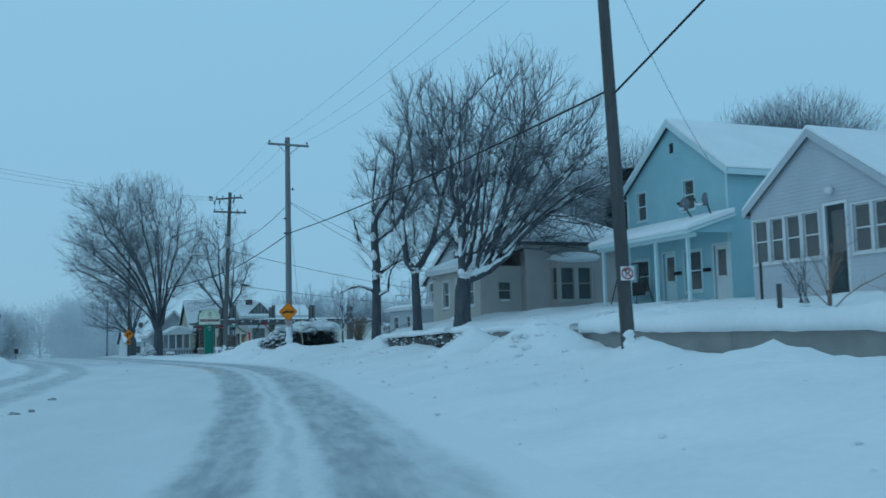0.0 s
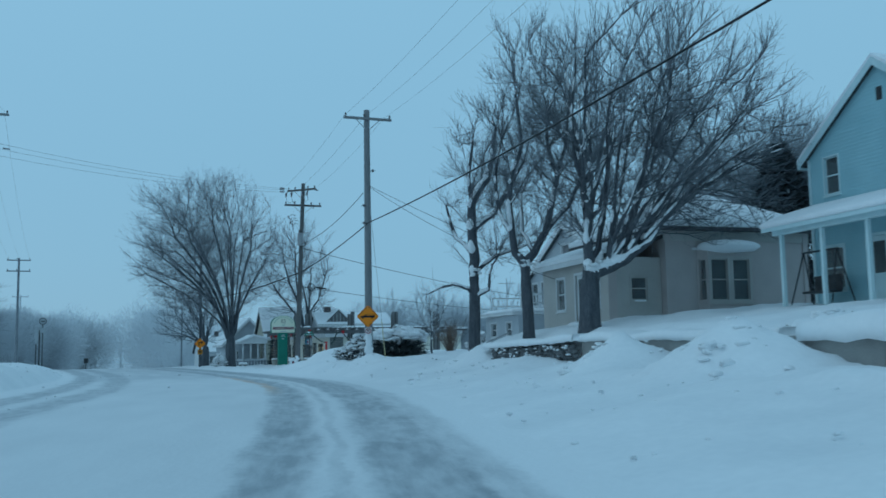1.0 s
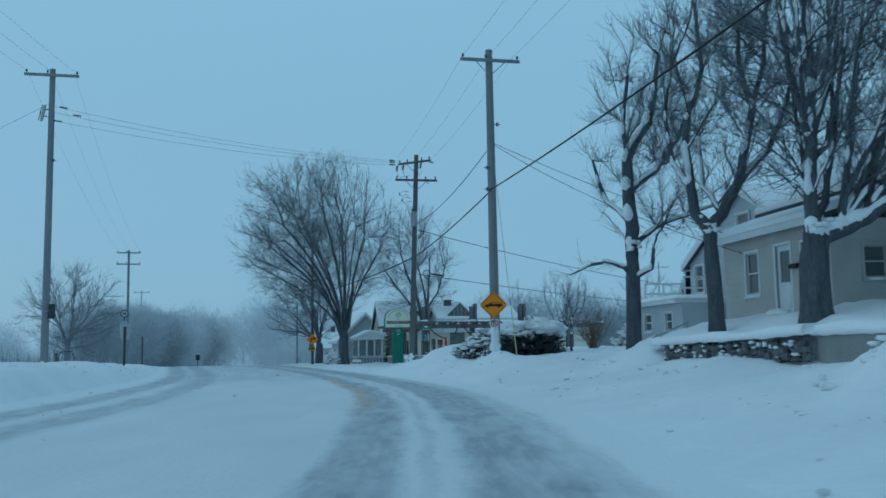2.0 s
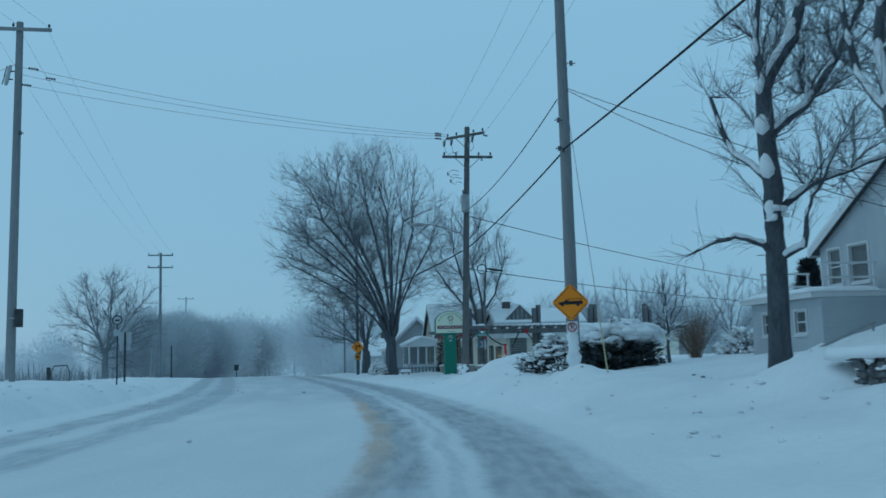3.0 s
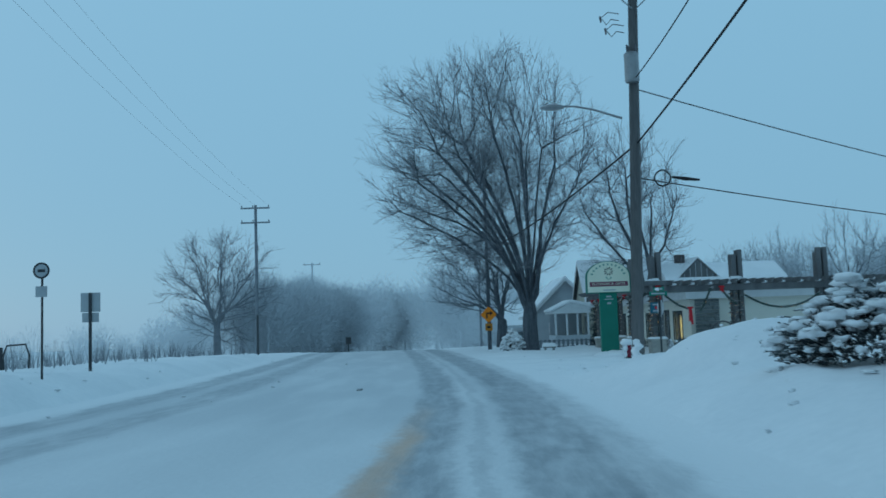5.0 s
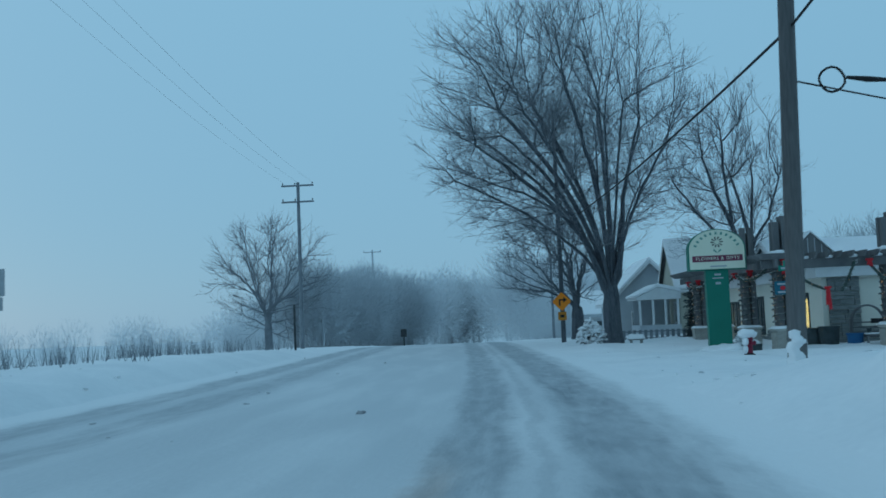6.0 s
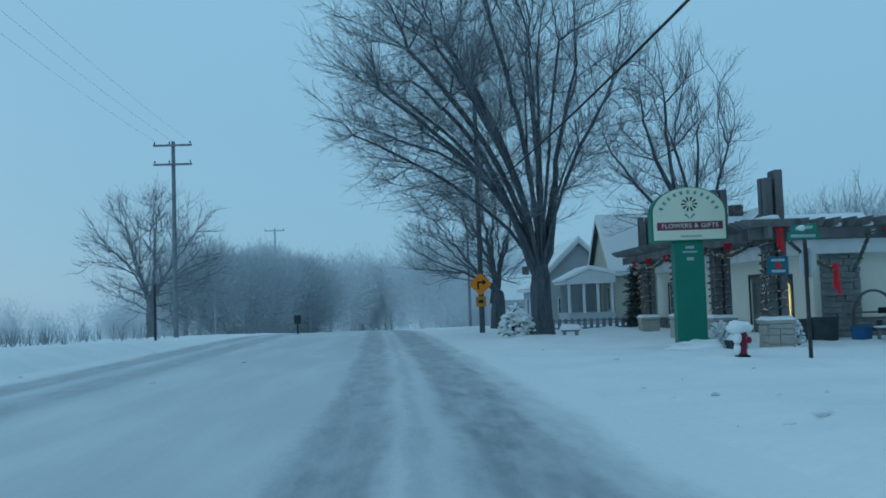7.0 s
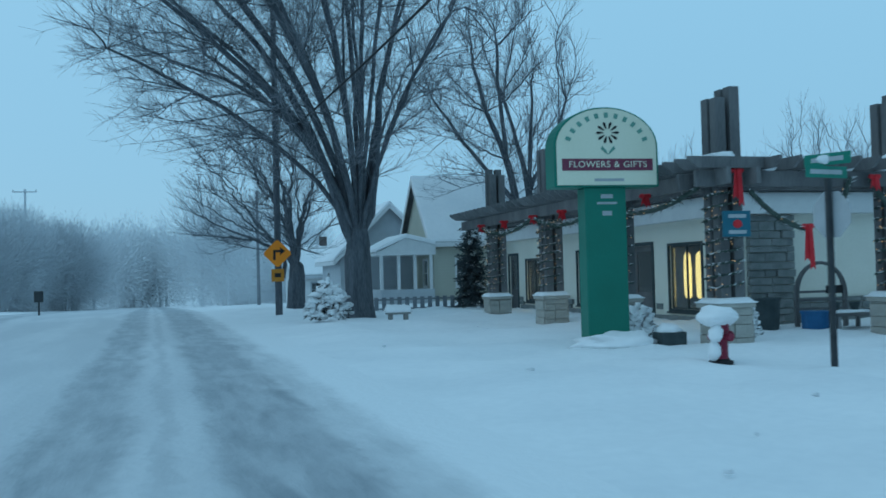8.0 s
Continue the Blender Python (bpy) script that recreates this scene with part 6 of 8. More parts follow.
# hipped roof of the wing
e0, e1, f0, f1, ez, rz = 1.8, 8.9, -0.75, 7.2, 5.48 - TZ, 7.35 - TZ
hip = [(e0, f0), (e1, f0), (e1, f1), (e0, f1)]
for name, lift, mat, wider in (("hip_roof", 0.0, SHINGLE, 0.0), ("roof_snow", 0.24, SNOW, 0.03)):
    s = Shape()
    b = [(x + (wider if x > 5 else -wider), y + (wider if y > 3 else -wider)) for x, y in hip]
    z0 = ez + (0.12 if lift else 0.0)
    v = [(*p, z0) for p in b] + [(*p, z0 + (0.2 if lift else 0.11)) for p in b] + [(4.6, 3.2, rz + lift), (6.1, 3.2, rz + lift)]
    s.add(v, [(3, 2, 1, 0), (0, 1, 5, 4), (1, 2, 6, 5), (2, 3, 7, 6), (3, 0, 4, 7), (4, 5, 9, 8), (5, 6, 9), (6, 7, 8, 9), (7, 4, 8)])
    part(name, s, mat, tan, bevel=0.06 if lift else 0.0)
steps = thing("door_steps", (17.1, 42.0, 1.55), 0, "snow-buried entry steps with an iron rail", "steps")
for k in range(3):
    part("tread", Shape().box(0.28 * k, 0.9, -0.55, 0.55, 0.0 + 0.16 * k, 0.16 + 0.16 * k), CONCRETE, steps, bevel=0.01)
    part("snow_cover", Shape().lump((0.15 + 0.28 * k, 0, 0.2 + 0.16 * k), (0.24, 0.55, 0.14), k, 10), SNOW, steps, smooth=True)

# grey-blue gabled house behind the bungalow
rear = thing("house", (22.0, 46.6, 1.4), 0, "grey-blue gabled house behind the bungalow", "house", "houses along the street")
holes = [(0.55, 1.35, 2.1, 3.3), (1.9, 3.0, 2.1, 3.3)]
shell(rear, 0, 7.0, 0, 10.3, 3.4, GREY_BOARD, holes, (), 5.95, "x")
m = side((0, 10.3, 0), "-x")
for o in holes:
    framed("window", m, rear, *o, WHITE_TRIM, 0.07)
m = side((-0.07, 10.3, 0), "-x")
# no opening here: a flat dark sheet stands for the unlit room
part("dark_backing", Shape().prism(rect(4.75, 5.75, 3.75, 5.0), -0.06, -0.05, lambda a, b, c: m @ Vector((a, b, c))), DARK_ROOM, rear)
framed("window", m, rear, 4.75, 5.75, 3.75, 5.0, WHITE_TRIM, 0.07)
gable_roof(rear, 0, 7.0, 0, 10.3, 3.4, 5.95, 0.35, 0.25, "x", WHITE_TRIM, snow=0.14)
# low garage with a roof deck
low = thing("garage", (19.7, 52.75, 1.15), 0, "low grey garage with a railed roof deck", "garage")
holes = [(0.9, 1.7, 0.7, 1.4), (3.2, 3.9, 0.7, 1.4)]
shell(low, 0, 2.2, 0, 4.9, 1.75, GREY_BOARD, holes, ())
m = side((0, 4.9, 0), "-x")
for o in holes:
    framed("window", m, low, *o, WHITE_TRIM, 0.07)
part("roof_slab", Shape().box(-0.3, 2.28, 0.02, 5.15, 1.76, 1.92), WHITE_TRIM, low, bevel=0.01)
part("roof_snow", Shape().blanket(-0.32, 2.26, 0.0, 5.17, 1.925, 0.2, 8, 12, 3), SNOW, low, smooth=True)
for y in (0.4, 4.6):
    for k in range(3):
        part("rail_post", Shape().box(0.3 + k * 0.85, 0.36 + k * 0.85, y, y + 0.06, 1.9, 2.85), WHITE_TRIM, low)
    for z in (2.35, 2.8):
        part("rail", Shape().box(0.25, 2.1, y - 0.02, y, z, z + 0.07), WHITE_TRIM, low)
ant = thing("roof_antenna", (23.0, 62.9, 2.95), 0, "spindly television antenna beside the garage", "antenna")
part("mast", Shape().tube([(0, 0, 0), (0, 0, 2.6)], [0.025, 0.02], 6), STEEL, ant)
part("boom", Shape().tube([(-0.5, 0, 2.3), (0.5, 0.1, 2.3)], [0.015, 0.015], 5), STEEL, ant)
for k in range(4):
    part("element", Shape().tube([(-0.45 + 0.3 * k, -0.35, 2.3), (-0.45 + 0.3 * k, 0.35, 2.32)], [0.01, 0.01], 4), STEEL, ant)

# ---------------------------------------------------------------- retaining walls
rw = thing("retaining_wall", (14.6, 0, 0), 0, "low grey concrete retaining wall under the terrace", "wall", kind="structure")
ys = [4.0, 8.6, 13.2, 17.8, 22.4, 26.6, 30.8, 34.8]
for a, b in zip(ys[:-1], ys[1:]):
    t0, t1 = 1.16 + 0.008 * a, 1.16 + 0.008 * b
    s = Shape().add([(0, a, 0.1), (0.24, a, 0.1), (0.24, b - 0.012, 0.1), (0, b - 0.012, 0.1), (0, a, t0), (0.24, a, t0), (0.24, b - 0.012, t1), (0, b - 0.012, t1)],
                    [(3, 2, 1, 0), (4, 5, 6, 7), (0, 1, 5, 4), (1, 2, 6, 5), (2, 3, 7, 6), (3, 0, 4, 7)])
    part("wall_panel", s, CONCRETE, rw, bevel=0.012)


def snow_ledge(parent, x, w, y0, y1, z, thick, seed, over, label):
    """A thick, soft roll of snow along a wall's top, hanging a little over its face."""
    n = int((y1 - y0) / 0.28)
    s, verts, faces = Shape(), [], []
    for i in range(n + 1):
        y = y0 + (y1 - y0) * i / n
        k = noise.noise(Vector((y * 0.55, seed, 0))) + 0.4 * noise.noise(Vector((y * 2.1, seed, 3)))
        t = thick * (1 + 0.35 * k)
        o = over * (0.6 + 0.9 * noise.noise(Vector((y * 0.8, seed, 7))) + 0.2)
        zz, xx = z(y), x(y)
        lip = 0.07 * noise.noise(Vector((y * 1.7, seed, 11)))
        prof = [(0.03, 0.03 + lip), (-o, lip), (-o * 1.15, t * 0.5), (-o * 0.75, t * 0.88), (0.06, t), (w * 0.6, t * 1.08), (w, t * 0.9), (w, -0.25)]
        verts += [(xx + a, y, zz + b) for a, b in prof]
    c = 8
    for i in range(n):
        for j in range(c - 1):
            faces.append((i * c + j, i * c + j + 1, (i + 1) * c + j + 1, (i + 1) * c + j))
    faces += [tuple(range(c)), tuple(reversed(range(n * c, n * c + c)))]
    s.add(verts, faces)
    return part("snow_cover", s, SNOW, parent, label, smooth=True)


snow_ledge(rw, lambda y: 0.0, 1.9, 3.8, 24.6, lambda y: 1.05 + 0.008 * y, 0.48, 2.0, 0.16, "thick roll of snow lying on the concrete wall")
snow_ledge(rw, lambda y: 0.0, 1.7, 25.2, 34.9, lambda y: 1.10 + 0.008 * y, 0.24, 5.0, 0.09, "thin roll of snow lying on the concrete wall")
sw = thing("stone_wall", (0, 0, 0), 0, "low dry-laid wall of dark fieldstones", "wall", kind="structure")
snow_ledge(sw, lambda y: 14.35 - 0.06 * (y - 35), 1.7, 34.8, 41.9, lambda y: 1.36 - 0.025 * (y - 35), 0.24, 8.0, 0.10, "soft snow lying on the fieldstone wall")
rng = random.Random(5)
stone_meshes = []
for k in range(8):
    stone_meshes.append(Shape().lump((0, 0, 0), (0.13, 0.13 + 0.05 * (k % 3), 0.085 + 0.03 * (k % 2)), k * 2 + 1, 8, 0.7).mesh("stone", FIELDSTONE))
for row in range(3):
    y = 34.9 + 0.13 * row
    while y < 41.3:
        ob = new("stone", stone_meshes[rng.randrange(8)])
        ob.parent = sw
        ob.location = (14.42 - 0.06 * (y - 35) + rng.uniform(-0.05, 0.05), y, 0.93 + 0.145 * row - 0.02 * (y - 35) + rng.uniform(-0.03, 0.03))
        ob.rotation_euler = (rng.uniform(-0.4, 0.4), rng.uniform(-0.4, 0.4), rng.uniform(-0.5, 0.5))
        k = rng.uniform(0.7, 1.25)
        ob.scale = (k, k, rng.uniform(0.75, 1.15))
        y += rng.uniform(0.24, 0.44)
for a in ((45.2, 1.02), (46.0, 1.0), (46.5, 1.0), (47.0, 0.99), (47.6, 0.98)):
    ob = new("stone", stone_meshes[int(a[0]) % 8])
    ob.parent = sw
    ob.location = (13.6, a[0], height(13.6, a[0]) - 0.03)
    ob.scale = (0.38, 0.38, 0.38)
pad = Shape()
for k in range(46):
    y = rng.uniform(35, 41.4)
    pad.lump((14.33 - 0.06 * (y - 35), y, rng.uniform(0.95, 1.32) - 0.02 * (y - 35)), (0.06, rng.uniform(0.04, 0.13), rng.uniform(0.02, 0.045)), k, 8, 0.9)
part("snow_cover", pad, SNOW, sw, "snow caught between the stones", smooth=True, kind="stuff")
rail = thing("handrail", (14.2, 42.9, 0.9), 0, "thin grey handrail beside the garden steps", "handrail")
part("post", Shape().tube([(0, 0, -0.3), (0, 0, 0.45)], [0.022, 0.022], 6), STEEL, rail)
part("post", Shape().tube([(1.3, 0.1, 0.3), (1.3, 0.1, 0.98)], [0.022, 0.022], 6), STEEL, rail)
part("rail_bar", Shape().tube([(-0.05, 0, 0.44), (1.35, 0.1, 0.98)], [0.024, 0.024], 6), STEEL, rail)
lone("fence_post", Shape().box(-0.045, 0.045, -0.045, 0.045, -0.5, 0.75), POLE_DARK, "short weathered fence post in the yard snow", "post", (15.45, 17.1, 1.52), bevel=0.01, group="fence posts")
lone("fence_post", Shape().box(-0.03, 0.03, -0.03, 0.03, -0.5, 1.0), DARK_STEEL, "thin dark metal fence post by the house", "post", (19.2, 22.0, 2.2), group="fence posts")


# ---------------------------------------------------------------- the flower shop
ST = 5.0
SO = Vector((13.95, 84.6, 0.0))
SM = Matrix.Translation(SO) @ Matrix.Rotation(radians(ST), 4, "Z")
shop = thing("flower_shop", SO, ST, "cream stucco flower shop with stone base and snowy roof", "shop")
SF = -0.35
X0, X1, Y0, Y1 = 2.56, 15.0, 3.5, 20.5
top = 2.92
west = [(Y1 - 6.5, Y1 - 5.0, 0.30, 1.86), (Y1 - 8.5, Y1 - 7.4, SF, 1.92), (Y1 - 12.2, Y1 - 11.0, 0.3, 1.86), (Y1 - 16.7, Y1 - 15.2, 0.3, 1.7), (Y1 - 18.5, Y1 - 17.6, SF, 1.9)]
m = side((X0, Y1, 0), "-x")
part("front_wall", panel(side((X0, Y1, SF), "-x"), Y1 - Y0, top - SF, [(a, b, c - SF, d - SF) for a, b, c, d in west]), CREAM, shop)
part("side_wall", panel(side((X0 + 0.16, Y0, SF), "-y"), X1 - X0 - 0.32, top - SF), CREAM, shop)
part("side_wall", panel(side((X1 - 0.16, Y1, SF), "+y"), X1 - X0 - 0.32, top - SF), CREAM, shop)
part("back_wall", panel(side((X1, Y0, SF), "+x"), Y1 - Y0, top - SF), CREAM, shop)
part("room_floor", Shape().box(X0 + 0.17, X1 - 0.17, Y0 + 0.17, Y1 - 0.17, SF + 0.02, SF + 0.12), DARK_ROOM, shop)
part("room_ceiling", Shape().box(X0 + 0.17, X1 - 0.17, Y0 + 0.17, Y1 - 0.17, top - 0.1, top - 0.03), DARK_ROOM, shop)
for k in (0, 2, 3):
    framed("window", m, shop, *west[k], DARK_TUB, 0.07, rails=0, posts=1)
for k in (1, 4):
    panel_door(m, shop, *west[k], DARK_TUB, TIMBER)
for side_m, L in ((m, Y1 - Y0 + 0.36), (side((X0 + 0.0, Y0, 0), "-y"), X1 - X0 + 0.02)):
    part("fascia", Shape().prism(rect(-0.02, L, 2.45, top), 0.003, 0.30, lambda a, b, c: side_m @ Vector((a, b, c))), WHITE_TRIM, shop, bevel=0.01)


def ledge_stones(frame_m, u0, u1, v0, v1, holes=(), seed=1, parent=None, name="stone", rows=0.12, depth=0.07, material=LEDGE_STONE):
    """Flat stones laid in courses over a piece of wall, each a part of its own."""
    rg, v, made = random.Random(seed), v0, {}
    while v < v1 - 0.03:
        h = min(rows * rg.choice((0.8, 1.0, 1.25)), v1 - v)
        u = u0
        while u < u1 - 0.05:
            L = min(rg.choice((0.28, 0.4, 0.55)), u1 - u)
            if u1 - (u + L) < 0.12:
                L = u1 - u
            if not any(u < o[1] and u + L > o[0] and v < o[3] and v + h > o[2] for o in holes):
                key = (round(L, 2), round(h, 2), rg.randrange(3))
                if key not in made:
                    d = depth * (0.8 + 0.25 * key[2])
                    made[key] = Shape().prism([(0.006, 0.01), (L - 0.008, 0.004), (L - 0.006, h - 0.008), (0.01, h - 0.005)], 0.003, d, lambda a, b, c: Vector((a, b, c))).mesh(name, material)
                ob = new(name, made[key])
                ob.parent = parent
                ob.matrix_basis = frame_m @ Matrix.Translation((u, v, 0))
            u += L
        v += h


ledge_stones(m, 0, Y1 - Y0, SF, 0.42, [(a - 0.1, b + 0.1, c - 0.12, d) for a, b, c, d in west], 3, shop, rows=0.16)
ms = side((X0, Y0, 0), "-y")
ledge_stones(ms, 0.2, 1.35, SF, 2.44, (), 4, shop, rows=0.17, depth=0.12)
ledge_stones(ms, 1.35, 9.0, SF, 0.58, (), 5, shop, rows=0.16)
# roof: very low hip with snow
s = Shape()
ov = 0.45
v = [(X0 - ov, Y0 - ov, top + 0.01), (X1 + ov, Y0 - ov, top + 0.01), (X1 + ov, Y1 + ov, top + 0.01), (X0 - ov, Y1 + ov, top + 0.01)]
v = v + [(x, y, z + 0.12) for x, y, z in v] + [(6.2, Y0 + 4.0, 3.3), (9.6, Y0 + 4.0, 3.3), (9.6, Y1 - 4, 3.3), (6.2, Y1 - 4, 3.3)]
s.add(v, [(3, 2, 1, 0), (0, 1, 5, 4), (1, 2, 6, 5), (2, 3, 7, 6), (3, 0, 4, 7), (4, 5, 9, 8), (5, 6, 10, 9), (6, 7, 11, 10), (7, 4, 8, 11), (8, 9, 10, 11)])
part("roof", s, SHINGLE, shop)
s2 = Shape().add([(x * 1.0, y, z + (0.135 if i < 4 else 0.22)) for i, (x, y, z) in enumerate(v[:4] + [(x, y, z + 0.1) for x, y, z in v[:4]] + v[8:])], [(3, 2, 1, 0), (0, 1, 5, 4), (1, 2, 6, 5), (2, 3, 7, 6), (3, 0, 4, 7), (4, 5, 9, 8), (5, 6, 10, 9), (6, 7, 11, 10), (7, 4, 8, 11), (8, 9, 10, 11)])
part("roof_snow", s2, SNOW, shop, "snow over the shop roof", bevel=0.06)
put = lambda u, v, w: Vector((u, w, v))
# lit lamps inside the windows
for y, dx in ((6.25, 0.35), (5.85, 0.45)):
    lone("window_candle", Shape().tube([SM @ Vector((X0 + dx, y, z)) for z in (0.55, 0.62, 1.2, 1.62, 1.7)], [0.05, 0.09, 0.10, 0.08, 0.03], 10), WARM_GLOW, "glowing warm lamp tube in the shop window", "lamp", group="window lamps")
for y in (15.6, 16.2):
    lone("window_candle", Shape().tube([SM @ Vector((X0 + 0.4, y, z)) for z in (0.75, 0.8, 1.2, 1.25)], [0.06, 0.10, 0.09, 0.03], 10), WARM_GLOW, "glowing warm lamp tube in the shop window", "lamp", group="window lamps")

# pergola
perg = thing("pergola", SO, ST, "dark weathered timber pergola wrapped round the shop corner", "pergola")


def beam_box(name, x0, x1, y0, y1, z0, z1, label=""):
    return part(name, Shape().box(x0, x1, y0, y1, z0, z1), TIMBER, perg, label, bevel=0.012)


posts = [(0, 0), (0, 4.1), (0, 8.1), (0, 12.5), (3.6, 0), (7.4, 0), (11.2, 0)]
tops = (4.28, 4.36, 4.40, 4.26)
for i, (px, py) in enumerate(posts):
    for k, (ox, oy) in enumerate(((-0.2, -0.2), (0.08, -0.2), (0.08, 0.08), (-0.2, 0.08))):
        t = tops[(k + i) % 4] + 0.04 * ((i * 7 + k * 3) % 4)
        beam_box("post_timber", px + ox, px + ox + 0.2, py + oy, py + oy + 0.2, 0.7, t)
    if i < 5:
        part("snow_cover", Shape().lump((px - 0.05, py - 0.05, 3.22), (0.35, 0.35, 0.12), i, 10, 0.4), SNOW, perg, smooth=True)
for off in (-0.29, 0.285):
    beam_box("beam", off - 0.045, off + 0.045, -0.7, 15.0, 2.72, 3.0)
    beam_box("beam", -0.7, 13.0, off - 0.045, off + 0.045, 2.70, 2.98)
for k in range(31):
    x = 0.55 + 0.4 * k
    part("rafter", Shape().prism([(-0.75, 2.985), (-0.95, 3.12), (-0.95, 3.18), (0.62, 3.18), (0.62, 2.985)], x - 0.03, x + 0.03, lambda u, v, w: Vector((w, u, v))), TIMBER, perg)
for k in range(36):
    y = -0.5 + 0.42 * k
    part("rafter", Shape().prism([(-0.75, 3.005), (-0.95, 3.14), (-0.95, 3.20), (0.62, 3.20), (0.62, 3.005)], y - 0.03, y + 0.03, lambda u, v, w: Vector((u, w, v))), TIMBER, perg)
rng = random.Random(8)
for k in range(16):
    x = 0.75 + 0.8 * k
    part("snow_cover", Shape().lump((x, -0.28, 3.03), (0.19, 0.1, 0.06), k, 8, 0.4), SNOW, perg, smooth=True)


def stone_pier(x, y, z1):
    ob = thing("stone_pier", SM @ Vector((x, y, 0)), ST, "pale stone pier with a snow cap under a pergola post", "pier", "pergola piers")
    part("core", Shape().box(-0.29, 0.29, -0.29, 0.29, -0.6, z1 - 0.08), PALE_STONE, ob)
    for q in range(4):
        f = Matrix.Rotation(math.pi / 2 * q, 4, "Z") @ side((-0.29, -0.29, 0), "-y")
        ledge_stones(f, -0.03, 0.58, -0.45, z1 - 0.08, (), 11 + q, ob, rows=0.19, depth=0.045, material=PALE_STONE)
    part("cap", Shape().box(-0.37, 0.37, -0.37, 0.37, z1 - 0.08, z1), PALE_STONE, ob, bevel=0.015)
    part("snow_cover", Shape().blanket(-0.39, 0.39, -0.39, 0.39, z1 + 0.002, 0.1, 8, 8, x + y), SNOW, ob, smooth=True)


for i, (px, py) in enumerate(posts):
    stone_pier(px, py, 0.68 - (0.1 if i == 3 else 0.0))


def garland(pts, seed, lights=True, label="sagging evergreen garland with small lights", core=0.045, sprig=(0.07, 0.165)):
    """A swag of greens with small bulbs: a wire core and many short sprigs."""
    rg = random.Random(seed)
    ob = thing("garland", SM @ Vector(pts[0]), ST, label, "garland", "garlands")
    base = Vector(pts[0])
    P = [Vector(p) - base for p in pts]
    s, bulbs, frost = Shape(), Shape(), Shape()
    for a, b in zip(P[:-1], P[1:]):
        n = max(2, int((b - a).length / 0.035))
        for i in range(n):
            c = a.lerp(b, i / n)
            for q in range(4):
                w = Vector((rg.gauss(0, 1), rg.gauss(0, 1), rg.gauss(0, 1))).normalized() * rg.uniform(*sprig)
                e = w.orthogonal().normalized() * 0.018
                (frost if q < 2 and w.z > -0.02 else s).add([c - e, c + e, c + w], [(0, 1, 2)])
            if lights and rg.random() < 0.12:
                w = Vector((rg.gauss(0, 1), rg.gauss(0, 1), rg.gauss(0, 1))).normalized() * 0.075
                bulbs.lump(tuple(c + w), (0.008, 0.008, 0.008), 1, 5, 0)
    s.tube(P, [core] * len(P), 6)
    part("evergreen_rope", s, GARLAND, ob)
    part("frost", frost, SNOW, ob, "snow caught on the greens", kind="stuff")
    if lights and bulbs.v:
        part("bulbs", bulbs, TINY_LIGHT, ob, "tiny warm bulbs", kind="stuff")


def swag(a, b, sag, n=9):
    a, b = Vector(a), Vector(b)
    return [tuple(a.lerp(b, i / n) - Vector((0, 0, sag * 4 * (i / n) * (1 - i / n)))) for i in range(n + 1)]


def bow(x, y, z, drop, seed):
    ob = thing("ribbon_bow", SM @ Vector((x, y, z)), ST, "red ribbon bow with hanging tails", "bow", "red bows")
    s = Shape()
    for sgn in (-1, 1):
        s.lump((sgn * 0.07, -0.04, 0.015), (0.07, 0.035, 0.045), seed, 8, 0.3)
    s.lump((0, -0.06, 0.02), (0.035, 0.035, 0.04), seed, 6)
    part("loops", s, RED_BOW, ob, smooth=True)
    for sgn in (-1, 1):
        d = drop * (1.0 if sgn > 0 else 0.8)
        w = lambda u, v, q: Vector((u, q, v))
        part("tail", Shape().prism([(sgn * 0.02 - 0.04, 0), (sgn * 0.02 + 0.04, 0), (sgn * 0.05 + 0.05, -d), (sgn * 0.05, -d + 0.06), (sgn * 0.05 - 0.05, -d)], -0.065 - 0.01 * sgn, -0.055 - 0.01 * sgn, w), RED_BOW, ob)


Yf = -0.42
garland(swag((0.28, Yf, 2.62), (1.38, Yf, 1.95), 0.12), 1)
garland(swag((2.35, Yf, 2.85), (1.85, Yf, 1.85), 0.06), 2)
garland(swag((2.75, Yf, 2.85), (3.45, Yf, 2.1), 0.08), 3)
garland(swag((3.8, Yf, 2.5), (7.2, Yf, 2.5), 0.6), 9)
for k, (a, b) in enumerate((((-0.42, 12.6, 2.7), (-0.42, 8.3, 2.7)), ((-0.42, 8.1, 2.7), (-0.42, 4.2, 2.7)), ((-0.42, 4.1, 2.7), (-0.42, 0.1, 2.72)))):
    garland(swag(a, b, 0.28, 12), 4 + k)
bow(0.02, -0.42, 2.95, 0.6, 1)
bow(1.38, -0.45, 1.98, 0.75, 2)
bow(2.8, -0.45, 2.85, 0.25, 3)
for k, y in enumerate((2.0, 4.1, 6.2, 8.1, 10.4, 12.5)):
    bow(-0.46, y, 2.72, 0.22, 5 + k)
# greens wound round the posts under the beam
for k, (px, py) in enumerate(((0, 0), (3.6, 0), (0, 4.1), (0, 8.1), (0, 12.5))):
    wind = []
    for i in range(60):
        a = i * 0.95
        c, d = max(-1, min(1, 1.35 * math.cos(a))), max(-1, min(1, 1.35 * math.sin(a)))
        wind.append((px - 0.06 + c * 0.255, py - 0.06 + d * 0.255, 0.84 + 1.8 * i / 59))
    garland(wind, 30 + k, label="evergreen garland with small lights wound round a post", core=0.015, sprig=(0.03, 0.08))
